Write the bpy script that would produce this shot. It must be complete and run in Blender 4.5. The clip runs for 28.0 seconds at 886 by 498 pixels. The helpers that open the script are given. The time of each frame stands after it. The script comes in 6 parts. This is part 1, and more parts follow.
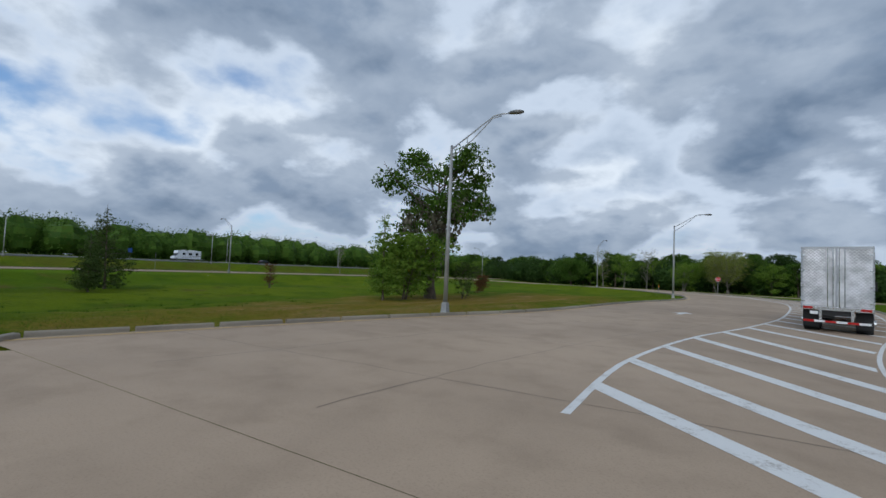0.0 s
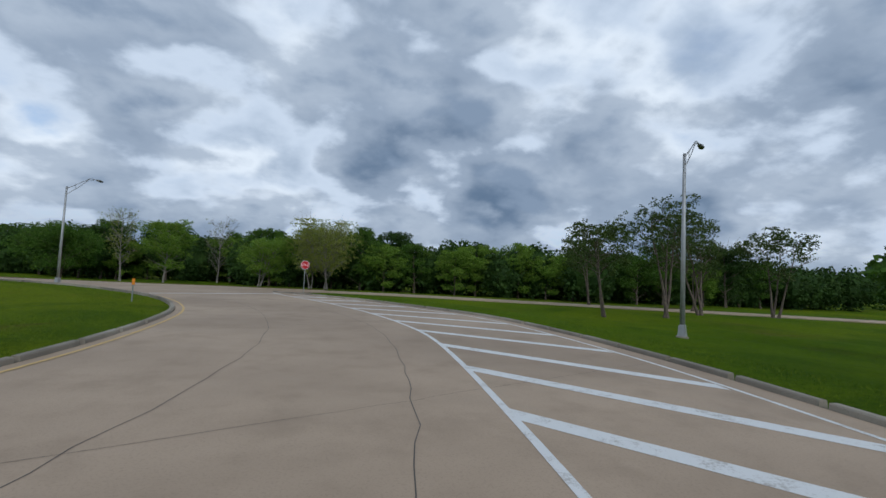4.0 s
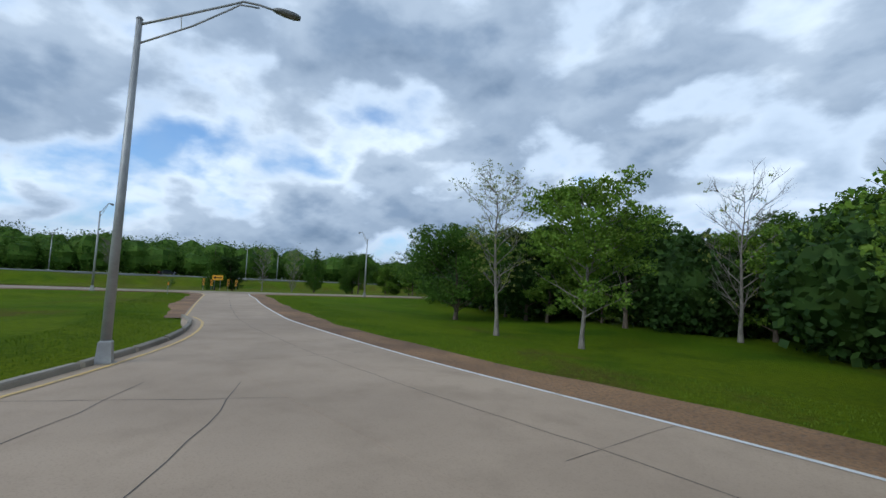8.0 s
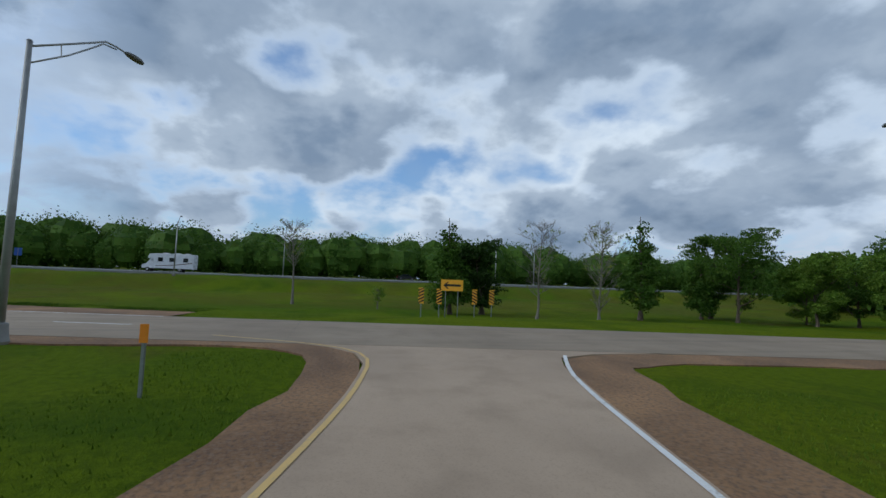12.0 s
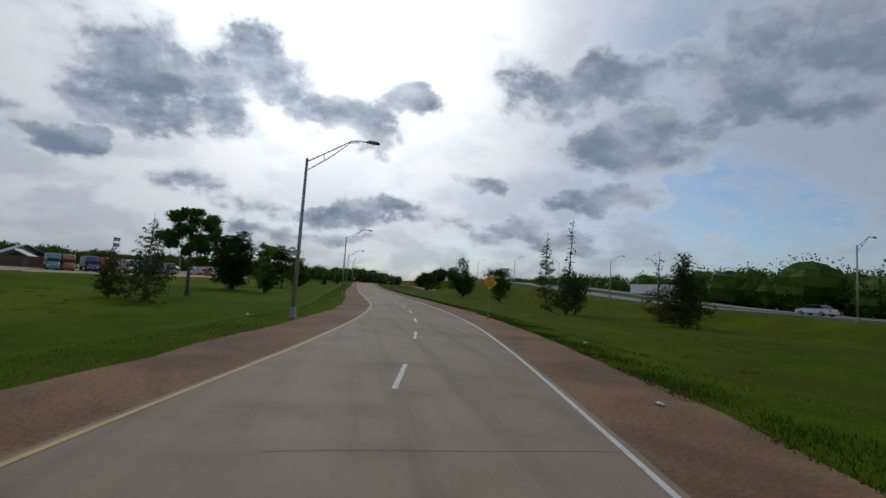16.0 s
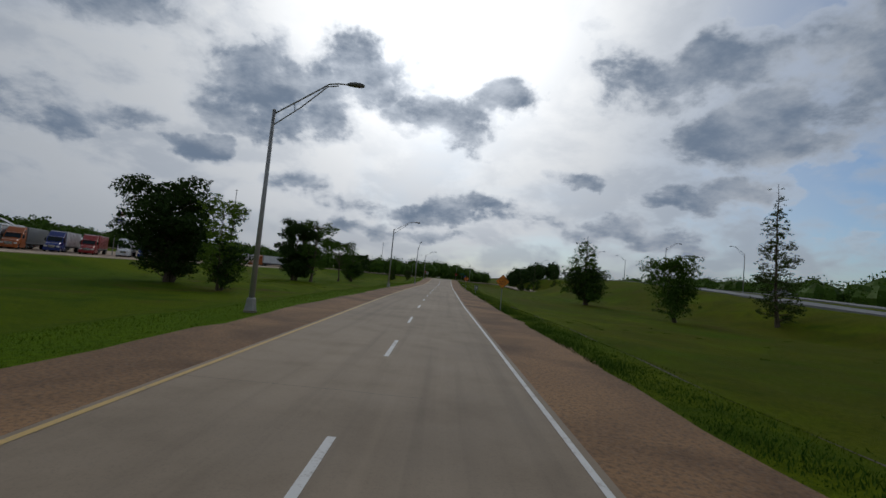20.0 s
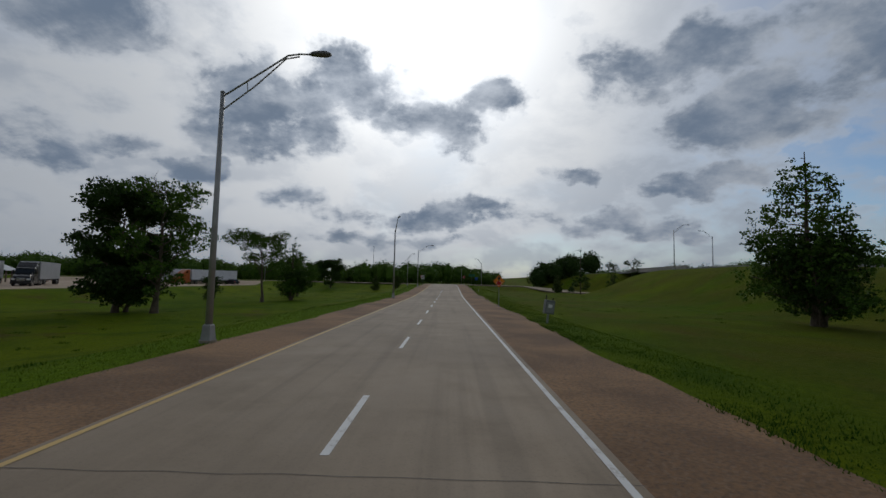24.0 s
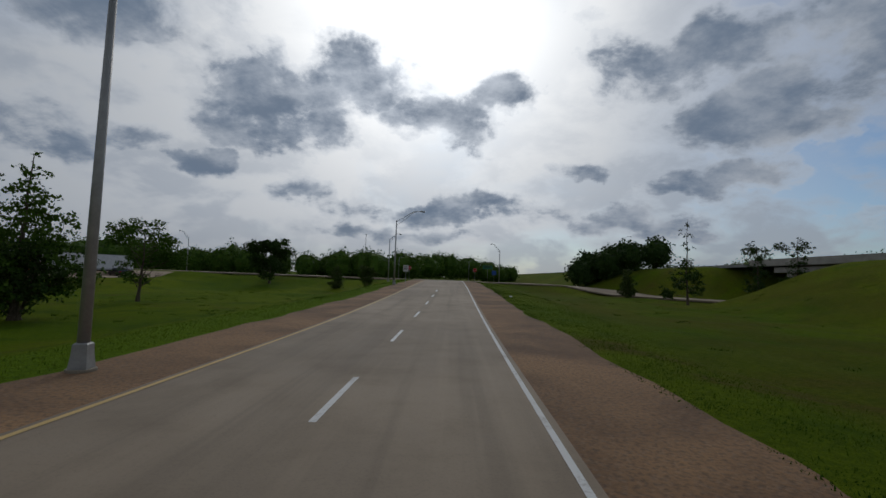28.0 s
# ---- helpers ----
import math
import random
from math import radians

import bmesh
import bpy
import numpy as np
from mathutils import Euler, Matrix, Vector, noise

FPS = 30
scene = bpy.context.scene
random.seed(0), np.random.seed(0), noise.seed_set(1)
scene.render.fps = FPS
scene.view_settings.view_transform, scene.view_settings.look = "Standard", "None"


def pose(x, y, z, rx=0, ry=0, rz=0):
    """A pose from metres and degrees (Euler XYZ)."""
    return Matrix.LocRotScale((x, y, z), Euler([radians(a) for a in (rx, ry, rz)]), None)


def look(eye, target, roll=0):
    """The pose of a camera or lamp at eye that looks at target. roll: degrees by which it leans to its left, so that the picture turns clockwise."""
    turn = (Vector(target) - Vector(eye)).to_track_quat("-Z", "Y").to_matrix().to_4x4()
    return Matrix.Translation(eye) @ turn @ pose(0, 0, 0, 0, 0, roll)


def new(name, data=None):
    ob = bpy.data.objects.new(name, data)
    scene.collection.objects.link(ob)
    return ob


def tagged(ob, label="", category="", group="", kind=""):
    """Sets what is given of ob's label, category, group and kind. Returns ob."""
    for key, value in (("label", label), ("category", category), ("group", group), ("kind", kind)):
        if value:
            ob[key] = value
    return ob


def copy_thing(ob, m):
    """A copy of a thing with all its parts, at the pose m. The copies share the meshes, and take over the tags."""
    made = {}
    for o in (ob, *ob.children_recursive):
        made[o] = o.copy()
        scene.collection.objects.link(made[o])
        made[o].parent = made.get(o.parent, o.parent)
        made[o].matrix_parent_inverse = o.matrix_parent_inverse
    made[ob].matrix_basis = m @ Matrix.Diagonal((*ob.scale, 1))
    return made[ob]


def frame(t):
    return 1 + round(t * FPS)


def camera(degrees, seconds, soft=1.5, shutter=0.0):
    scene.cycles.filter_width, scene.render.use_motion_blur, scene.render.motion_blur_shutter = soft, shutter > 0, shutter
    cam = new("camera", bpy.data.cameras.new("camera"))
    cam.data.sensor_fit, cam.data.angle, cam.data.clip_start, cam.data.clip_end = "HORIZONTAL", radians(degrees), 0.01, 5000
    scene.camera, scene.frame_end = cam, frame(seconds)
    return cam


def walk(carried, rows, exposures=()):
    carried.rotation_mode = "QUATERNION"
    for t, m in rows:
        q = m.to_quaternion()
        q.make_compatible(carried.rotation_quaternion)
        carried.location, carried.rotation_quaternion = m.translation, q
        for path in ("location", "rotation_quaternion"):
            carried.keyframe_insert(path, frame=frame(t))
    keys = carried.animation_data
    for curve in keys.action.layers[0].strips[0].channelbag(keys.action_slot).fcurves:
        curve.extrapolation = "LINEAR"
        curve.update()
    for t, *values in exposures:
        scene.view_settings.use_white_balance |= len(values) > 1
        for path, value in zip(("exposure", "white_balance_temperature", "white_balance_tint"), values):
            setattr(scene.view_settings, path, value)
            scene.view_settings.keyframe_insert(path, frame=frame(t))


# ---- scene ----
# camera and its drive: seconds, x, y, heading (degrees to the left of +y), tilt, roll
cam = camera(90.0, 28.0, soft=1.5, shutter=0.0)
EYE, TILT_UP = 2.2, 0.35
PATH = [
    (0, -82.82, -39.32, -149.03, 2.38, 2.47), (0.5, -79.77, -44.45, -154.02, 2.50, 2.46),
    (1, -77.71, -50.84, -162.78, 2.71, 2.49), (1.5, -77.14, -58.11, -175.56, 2.92, 2.51),
    (2, -78.73, -65.10, -188.32, 3.00, 2.70), (2.5, -81.40, -70.98, -196.25, 3.17, 2.74),
    (3, -83.70, -76.47, -195.68, 3.35, 2.69), (3.5, -85.47, -81.78, -195.20, 3.34, 2.64),
    (4, -86.74, -87.04, -193.88, 3.19, 2.66), (4.5, -87.59, -92.52, -191.17, 3.06, 2.75),
    (5, -87.94, -98.66, -186.92, 3.08, 2.74), (5.5, -87.37, -105.80, -178.83, 3.07, 2.25),
    (6, -86.00, -113.44, -170.15, 3.13, 1.49), (6.5, -84.26, -120.39, -158.47, 3.46, 1.15),
    (7, -82.54, -125.37, -147.11, 3.84, 1.64), (7.5, -80.38, -128.64, -139.38, 4.15, 2.13),
    (8, -76.73, -131.39, -132.97, 4.33, 2.54), (8.5, -71.83, -134.32, -124.16, 4.00, 3.00),
    (9, -65.59, -137.66, -114.00, 3.98, 3.05), (9.5, -59.06, -139.69, -105.07, 3.78, 2.80),
    (10, -53.08, -140.75, -102.58, 3.70, 2.60), (10.5, -47.57, -141.77, -102.28, 3.65, 2.61),
    (11, -42.34, -143.11, -102.77, 3.58, 2.61), (11.5, -37.10, -144.41, -103.76, 3.44, 2.43),
    (12, -31.09, -145.52, -103.39, 3.59, 2.25), (12.5, -24.69, -145.88, -95.36, 4.06, 2.13),
    (13, -18.74, -144.88, -76.01, 4.64, 2.03), (13.5, -14.03, -142.15, -48.56, 5.02, 1.89),
    (14, -10.97, -137.70, -24.61, 4.95, 1.72), (14.5, -9.41, -131.91, -16.00, 4.48, 1.67),
    (15, -8.52, -125.49, -12.43, 4.41, 2.08), (15.5, -7.46, -119.01, -10.67, 4.41, 2.85),
    (16, -5.97, -112.73, -11.05, 4.50, 3.82), (16.5, -4.52, -106.72, -10.80, 4.49, 4.93),
    (17, -3.29, -100.81, -9.85, 4.58, 5.98), (17.5, -2.29, -94.70, -8.31, 4.41, 7.03),
    (18, -1.38, -88.59, -6.79, 4.14, 7.62), (18.5, -0.59, -82.47, -4.70, 3.84, 7.66),
    (19, 0.04, -76.16, -2.80, 3.72, 7.17), (19.5, 0.39, -69.63, -0.99, 3.56, 6.44),
    (20, 0.31, -63.25, 0.48, 3.28, 5.43), (20.5, 0.17, -57.02, 1.46, 3.25, 4.47),
    (21, 0.34, -50.42, 2.23, 3.48, 3.57), (21.5, 0.38, -43.86, 2.44, 3.65, 2.62),
    (22, 0.24, -37.36, 1.66, 3.73, 1.97), (22.5, 0.06, -30.95, 0.26, 3.75, 1.67),
    (23, -0.03, -24.64, -0.68, 3.75, 1.54), (23.5, 0.01, -18.45, -0.46, 3.79, 1.41),
    (24, 0.16, -12.35, 0.60, 3.86, 1.27), (24.5, 0.29, -6.31, 0.73, 3.85, 1.48),
    (25, 0.19, -0.10, 0.62, 3.76, 1.58), (25.5, 0.23, 5.99, 0.04, 3.69, 1.44),
    (26, 0.30, 12.10, 0.08, 3.57, 1.53), (26.5, 0.24, 18.14, 0.23, 3.46, 1.60),
    (27, 0.30, 24.03, 0.45, 3.41, 1.86), (27.5, 0.51, 29.72, 0.85, 3.37, 2.16),
    (28, 0.92, 34.96, 1.36, 3.21, 2.12),
]


def eye_pose(x, y, yaw, tilt, roll):
    a, b = radians(yaw), radians(tilt + TILT_UP)
    way = Vector((-math.sin(a) * math.cos(b), math.cos(a) * math.cos(b), math.sin(b)))
    eye = Vector((x, y, EYE))
    return look(eye, eye + way, roll)


walk(cam, [(t, eye_pose(*row)) for t, *row in PATH],
     exposures=[(0, -0.68, 5950, 8), (6, -0.60, 5850, 7), (9, -0.42, 5600, 5), (11.5, -0.72, 5650, 5), (14, -1.12, 6400, 10), (16, -1.38, 6450, 10), (18, -1.50, 6500, 10), (28, -1.70, 6500, 10)])

# ---- sky and sun: broken cloud, the sun veiled ahead of the last straight ----
SUN_AZ, SUN_EL = radians(-4.0), radians(33.0)
SUN_DIR = Vector((math.sin(SUN_AZ) * math.cos(SUN_EL), math.cos(SUN_AZ) * math.cos(SUN_EL), math.sin(SUN_EL)))


class Nodes:
    """A short way to write node trees."""

    def __init__(self, tree):
        self.tree = tree
        tree.nodes.clear()

    def add(self, kind, ins=(), **props):
        node = self.tree.nodes.new(kind)
        if "operation" in props:
            node.operation = props["operation"]
        if "use_clamp" in props:
            node.use_clamp = props["use_clamp"]
        if "data_type" in props:
            node.data_type, node.blend_type = props["data_type"], props["blend_type"]
        for key, value in dict(ins).items():
            self.set(node.inputs[key], value)
        return node

    def set(self, socket, value):
        if isinstance(value, bpy.types.NodeSocket):
            self.tree.links.new(value, socket)
        elif isinstance(value, bpy.types.Node):
            self.tree.links.new(value.outputs[0], socket)
        else:
            socket.default_value = value

    def math(self, op, a, b=0.0, c=0.0, clamp=False):
        return self.add("ShaderNodeMath", {0: a, 1: b, 2: c}, operation=op, use_clamp=clamp).outputs[0]

    def vec(self, op, a, b=(0, 0, 0)):
        node = self.add("ShaderNodeVectorMath", {0: a, 1: b}, operation=op)
        return node.outputs["Value"] if op in ("DOT_PRODUCT", "LENGTH") else node.outputs[0]

    def ramp(self, value, stops, smooth=True):
        node = self.add("ShaderNodeValToRGB", {0: value})
        node.color_ramp.interpolation = "EASE" if smooth else "LINEAR"
        el = node.color_ramp.elements
        while len(el) < len(stops):
            el.new(0.5)
        for e, (p, c) in zip(el, stops):
            e.position, e.color = p, (*c, 1) if len(c) == 3 else c
        return node.outputs[0]

    def mix(self, fac, a, b, blend="MIX"):
        node = self.add("ShaderNodeMix", data_type="RGBA", blend_type=blend)
        self.set(node.inputs[0], fac)
        self.set(node.inputs[6], (*a, 1) if isinstance(a, tuple) and len(a) == 3 else a)
        self.set(node.inputs[7], (*b, 1) if isinstance(b, tuple) and len(b) == 3 else b)
        return node.outputs[2]

    def noise(self, vector, scale, detail=6.0, rough=0.55, distort=0.0):
        return self.add("ShaderNodeTexNoise", {"Vector": vector, "Scale": scale, "Detail": detail, "Roughness": rough,
                                              "Distortion": distort}).outputs[0]


world = bpy.data.worlds.new("sky")
scene.world = world
world.use_nodes = True
n = Nodes(world.node_tree)
d = n.add("ShaderNodeTexCoord").outputs["Generated"]
sep = n.add("ShaderNodeSeparateXYZ", {0: d})
up = n.math("MAXIMUM", sep.outputs[2], 0.0)
sky = n.add("ShaderNodeTexSky")
sky.sky_type, sky.sun_disc, sky.sun_elevation, sky.sun_rotation = "NISHITA", False, SUN_EL, SUN_AZ
blue = n.vec("MULTIPLY", sky.outputs[0], (0.15, 0.195, 0.24))


def grey(v):
    return n.add("ShaderNodeCombineXYZ", {0: v, 1: v, 2: v}).outputs[0]


# the cloud deck: a flat layer overhead, drawn together towards the horizon
low = n.math("ADD", up, 0.46)
deck = n.add("ShaderNodeCombineXYZ", {0: n.math("DIVIDE", sep.outputs[0], low), 1: n.math("DIVIDE", sep.outputs[1], low), 2: n.math("MULTIPLY", up, 0.9)}).outputs[0]
sunward = (math.sin(SUN_AZ) * 0.10, math.cos(SUN_AZ) * 0.10, 0.10)


def puffs(at):
    a = n.noise(at, 1.75, 3.0, 0.48, 0.1)
    b = n.noise(at, 4.3, 8.0, 0.50, 0.08)
    return n.math("ADD", n.math("MULTIPLY", a, 0.52), n.math("MULTIPLY", b, 0.48))


here = n.vec("ADD", deck, (3.1, 1.7, 0.4))
body = puffs(here)
beyond = puffs(n.vec("ADD", here, sunward))
toward = n.math("MAXIMUM", n.vec("DOT_PRODUCT", d, tuple(SUN_DIR)), 0.0)
south = n.math("MULTIPLY", n.math("SUBTRACT", 0.45, sep.outputs[1], clamp=True), 0.095)
thin = n.math("ADD", n.math("MULTIPLY", n.math("POWER", toward, 14.0), 0.036), n.math("MULTIPLY", n.math("MAXIMUM", sep.outputs[0], 0.0), 0.022))
dense = n.math("SUBTRACT", n.math("ADD", body, south), thin)
cover = n.ramp(dense, [(0.405, (0, 0, 0)), (0.525, (1, 1, 1))])
thick = n.ramp(n.math("SUBTRACT", n.math("ADD", body, n.math("MULTIPLY", south, 0.38)), thin), [(0.46, (0, 0, 0)), (0.535, (0.62, 0.62, 0.62)), (0.64, (1, 1, 1))])
side = n.ramp(n.math("ADD", n.math("MULTIPLY", n.math("SUBTRACT", body, beyond), 3.4), 0.5), [(0.30, (0, 0, 0)), (0.80, (1, 1, 1))])

# single cumulus clouds to the north: degrees to the left of +y, elevation, half-width, half-height, weight
CUMULUS = [(22, 19.0, 11, 6.2, 1.0), (12, 23.5, 10, 4.6, 0.9), (3, 19.4, 9, 3.8, 0.95), (-6, 22.5, 4.6, 3.4, 0.8), (42, 26, 13, 6, 0.85), (-27, 25, 11, 5, 0.85),
           (-36, 18, 11, 5, 0.8), (-31, 12.0, 8, 2.8, 0.7), (1, 8.6, 18, 2.0, 0.62), (-23, 7.4, 11, 2.2, 0.66), (19, 10.2, 6, 2.2, 0.6), (31, 12, 3.6, 2.4, 0.75),
           (-17, 12.4, 6, 1.8, 0.6), (44, 12.5, 12, 3.4, 0.6), (-50, 24, 12, 7, 0.85), (10, 5.8, 16, 1.3, 0.5)]
ruffle = n.add("ShaderNodeTexNoise", {"Vector": d, "Scale": 6.5, "Detail": 5.0, "Roughness": 0.55})
bent = n.vec("ADD", d, n.vec("MULTIPLY", n.vec("SUBTRACT", ruffle.outputs["Color"], (0.5, 0.5, 0.5)), (0.23, 0.23, 0.16)))
heap = None
for az, el, wide, tall, weight in CUMULUS:
    a, e = radians(az), radians(el)
    across = (math.cos(a) / radians(wide), math.sin(a) / radians(wide), 0.0)
    upward = (math.sin(a) * math.sin(e) / radians(tall), -math.cos(a) * math.sin(e) / radians(tall), math.cos(e) / radians(tall))
    u, v = n.vec("DOT_PRODUCT", bent, across), n.vec("DOT_PRODUCT", bent, upward)
    v = n.math("SUBTRACT", v, n.math("MULTIPLY", n.math("MULTIPLY", u, u), math.sin(e) * math.cos(e) * radians(wide) ** 2 / radians(tall) / 2))
    one = n.math("MULTIPLY", n.math("SUBTRACT", 1.0, n.math("ADD", n.math("MULTIPLY", u, u), n.math("MULTIPLY", v, v))), weight)
    heap = one if heap is None else n.math("MAXIMUM", heap, one)
crumb = n.math("ADD", n.math("MULTIPLY", n.math("SUBTRACT", n.noise(here, 7.0, 8.0, 0.60, 0.15), 0.5), 1.9), n.math("MULTIPLY", n.math("SUBTRACT", n.noise(here, 2.6, 3.0, 0.5), 0.5), 1.3))
heap = n.math("ADD", n.math("MAXIMUM", heap, -0.22), crumb)
north = n.ramp(sep.outputs[1], [(0.30, (0, 0, 0)), (0.62, (1, 1, 1))])
shade = n.ramp(n.noise(n.vec("ADD", here, (0.0, 0.0, 3.0)), 5.0, 6.0, 0.6), [(0.30, (0.45, 0.45, 0.45)), (0.62, (1, 1, 1))])
away_sun = n.math("SUBTRACT", 1.0, n.math("MULTIPLY", n.math("POWER", toward, 12.0), 1.1), clamp=True)
sheet_cover = n.math("MULTIPLY", n.ramp(n.noise(n.vec("ADD", deck, (1.3, 7.9, 0.2)), 3.6, 8.0, 0.58, 0.2), [(0.40, (0, 0, 0)), (0.60, (1, 1, 1))]), n.math("MULTIPLY", away_sun, 0.85))
heap_cover = n.ramp(heap, [(-0.02, (0, 0, 0)), (0.24, (0.55, 0.55, 0.55)), (0.55, (1, 1, 1))])
cover = n.mix(north, n.math("ADD", cover, 0.0), n.math("MAXIMUM", heap_cover, sheet_cover))
thick = n.mix(north, n.math("ADD", thick, 0.0), n.math("MAXIMUM", n.math("MULTIPLY", n.ramp(heap, [(0.02, (0, 0, 0)), (0.75, (1, 1, 1))]), shade), n.math("MULTIPLY", sheet_cover, 0.55)))
# thin high veil, white towards the sun, open blue to the east
veil_cover = n.ramp(n.noise(n.vec("ADD", deck, (9.2, 4.4, 2.0)), 1.1, 6.0, 0.55, 0.4), [(0.30, (0.12, 0.12, 0.12)), (0.56, (1, 1, 1))])
east = n.ramp(sep.outputs[0], [(0.26, (1, 1, 1)), (0.62, (0.35, 0.35, 0.35))])
glow = n.math("ADD", n.math("MULTIPLY", n.math("POWER", toward, 3.0), 1.45), n.math("MULTIPLY", n.math("POWER", toward, 22.0), 2.6))
veil = n.vec("ADD", (0.66, 0.76, 0.90), n.vec("MULTIPLY", grey(glow), (1.0, 0.985, 0.95)))
high = n.mix(n.math("MAXIMUM", n.math("MULTIPLY", veil_cover, east), n.math("MULTIPLY", n.math("POWER", toward, 9.0), 1.0), clamp=True), blue, veil)
# the lower clouds: bright where they face the sun, slate below
slate = n.mix(north, (0.205, 0.290, 0.420), (0.400, 0.540, 0.760))
lit = n.mix(thick, (1.00, 1.09, 1.22), slate)
lit = n.mix(n.math("MULTIPLY", side, n.math("SUBTRACT", 0.62, n.math("MULTIPLY", north, 0.45))), lit, n.mix(thick, (1.46, 1.49, 1.51), (0.50, 0.60, 0.75)))
rim = n.math("MULTIPLY", glow, n.math("SUBTRACT", 1.0, n.math("MULTIPLY", thick, 0.93)))
lit = n.vec("ADD", lit, n.vec("MULTIPLY", grey(rim), (0.55, 0.58, 0.62)))
both = n.mix(cover, high, lit)
# sky dimmed overhead, mostly above the view, to lower the light on the ground
both = n.vec("MULTIPLY", both, n.ramp(up, [(0.50, (1, 1, 1)), (0.95, (0.60, 0.62, 0.65))]))
haze = n.ramp(up, [(0.0, (1, 1, 1)), (0.14, (0, 0, 0))])
both = n.mix(n.math("MULTIPLY", haze, 0.40), both, n.mix(north, (0.42, 0.50, 0.61), (0.80, 0.88, 0.98)))
n.add("ShaderNodeOutputWorld", {0: n.add("ShaderNodeBackground", {"Color": both, "Strength": 1.0})})

sun = new("sun", bpy.data.lights.new("sun", "SUN"))
sun.data.energy, sun.data.angle, sun.data.color = 0.8, radians(12), (1.0, 0.95, 0.87)
sun.matrix_world = look(SUN_DIR * 100, (0, 0, 0))

# ---- materials ----
def material(name, rough=0.8, metal=0.0):
    m = bpy.data.materials.new(name)
    m.use_nodes = True
    k = Nodes(m.node_tree)
    k.coord = k.add("ShaderNodeTexCoord").outputs["Object"]
    k.world = k.add("ShaderNodeNewGeometry").outputs["Position"]
    k.bsdf = k.add("ShaderNodeBsdfPrincipled", {"Roughness": rough, "Metallic": metal})
    k.add("ShaderNodeOutputMaterial", {0: k.bsdf})
    return m, k


def bump(k, height, strength=0.3, distance=0.02):
    k.set(k.bsdf.inputs["Normal"], k.add("ShaderNodeBump", {"Strength": strength, "Distance": distance, "Height": height}))


def plain(name, color, rough=0.5, metal=0.0, wear=0.25, scale=6.0):
    """Paint, plastic or metal with slight soiling at two scales."""
    m, k = material(name, rough, metal)
    a = k.noise(k.coord, scale, 5.0)
    b = k.noise(k.coord, scale * 9, 3.0)
    s = k.math("ADD", k.math("MULTIPLY", a, 0.7), k.math("MULTIPLY", b, 0.3))
    dark = tuple(c * (1 - wear) for c in color)
    k.set(k.bsdf.inputs["Base Color"], k.mix(k.ramp(s, [(0.3, (0, 0, 0)), (0.7, (1, 1, 1))]), dark, color))
    k.set(k.bsdf.inputs["Roughness"], k.math("ADD", rough - 0.08, k.math("MULTIPLY", a, 0.16)))
    bump(k, b, 0.08, 0.01)
    return m


def concrete(name, light, dark, seam=0.0):
    m, k = material(name, 0.85)
    large = k.noise(k.world, 0.11, 5.0, 0.6, 0.3)
    mid = k.noise(k.world, 0.7, 6.0, 0.6)
    fine = k.noise(k.world, 30.0, 4.0, 0.7)
    tone = k.mix(k.ramp(large, [(0.3, (0, 0, 0)), (0.7, (1, 1, 1))]), dark, light)
    tone = k.mix(k.math("MULTIPLY", k.ramp(mid, [(0.45, (0, 0, 0)), (0.74, (1, 1, 1))]), 0.38), tone, tuple(c * 0.72 for c in dark))
    tone = k.mix(k.math("MULTIPLY", k.ramp(fine, [(0.35, (1, 1, 1)), (0.5, (0, 0, 0))]), 0.25), tone, tuple(c * 0.6 for c in dark))
    if seam:
        # wheel tracks and oil streaks along the lane
        streak = k.noise(k.vec("MULTIPLY", k.world, (1.5, 0.035, 1.0)), 1.0, 4.0, 0.6)
        tone = k.mix(k.math("MULTIPLY", k.ramp(streak, [(0.48, (0, 0, 0)), (0.66, (1, 1, 1))]), seam), tone, tuple(c * 0.55 for c in dark))
        tone = k.mix(k.math("MULTIPLY", k.ramp(streak, [(0.32, (1, 1, 1)), (0.46, (0, 0, 0))]), seam * 0.6), tone, tuple(c * 1.2 for c in light))
    k.set(k.bsdf.inputs["Base Color"], tone)
    k.set(k.bsdf.inputs["Roughness"], k.math("ADD", 0.62, k.math("MULTIPLY", mid, 0.3)))
    bump(k, k.math("ADD", fine, k.math("MULTIPLY", mid, 0.5)), 0.25, 0.01)
    return m


CONCRETE = concrete("concrete_pavement", (0.46, 0.340, 0.232), (0.345, 0.252, 0.170))
CONCRETE_GREY = concrete("service_road_concrete", (0.345, 0.264, 0.180), (0.245, 0.186, 0.126), 0.30)
HIGHWAY = concrete("highway_pavement", (0.27, 0.27, 0.27), (0.20, 0.20, 0.20))
KERB = concrete("kerb_concrete", (0.37, 0.32, 0.245), (0.17, 0.145, 0.11))


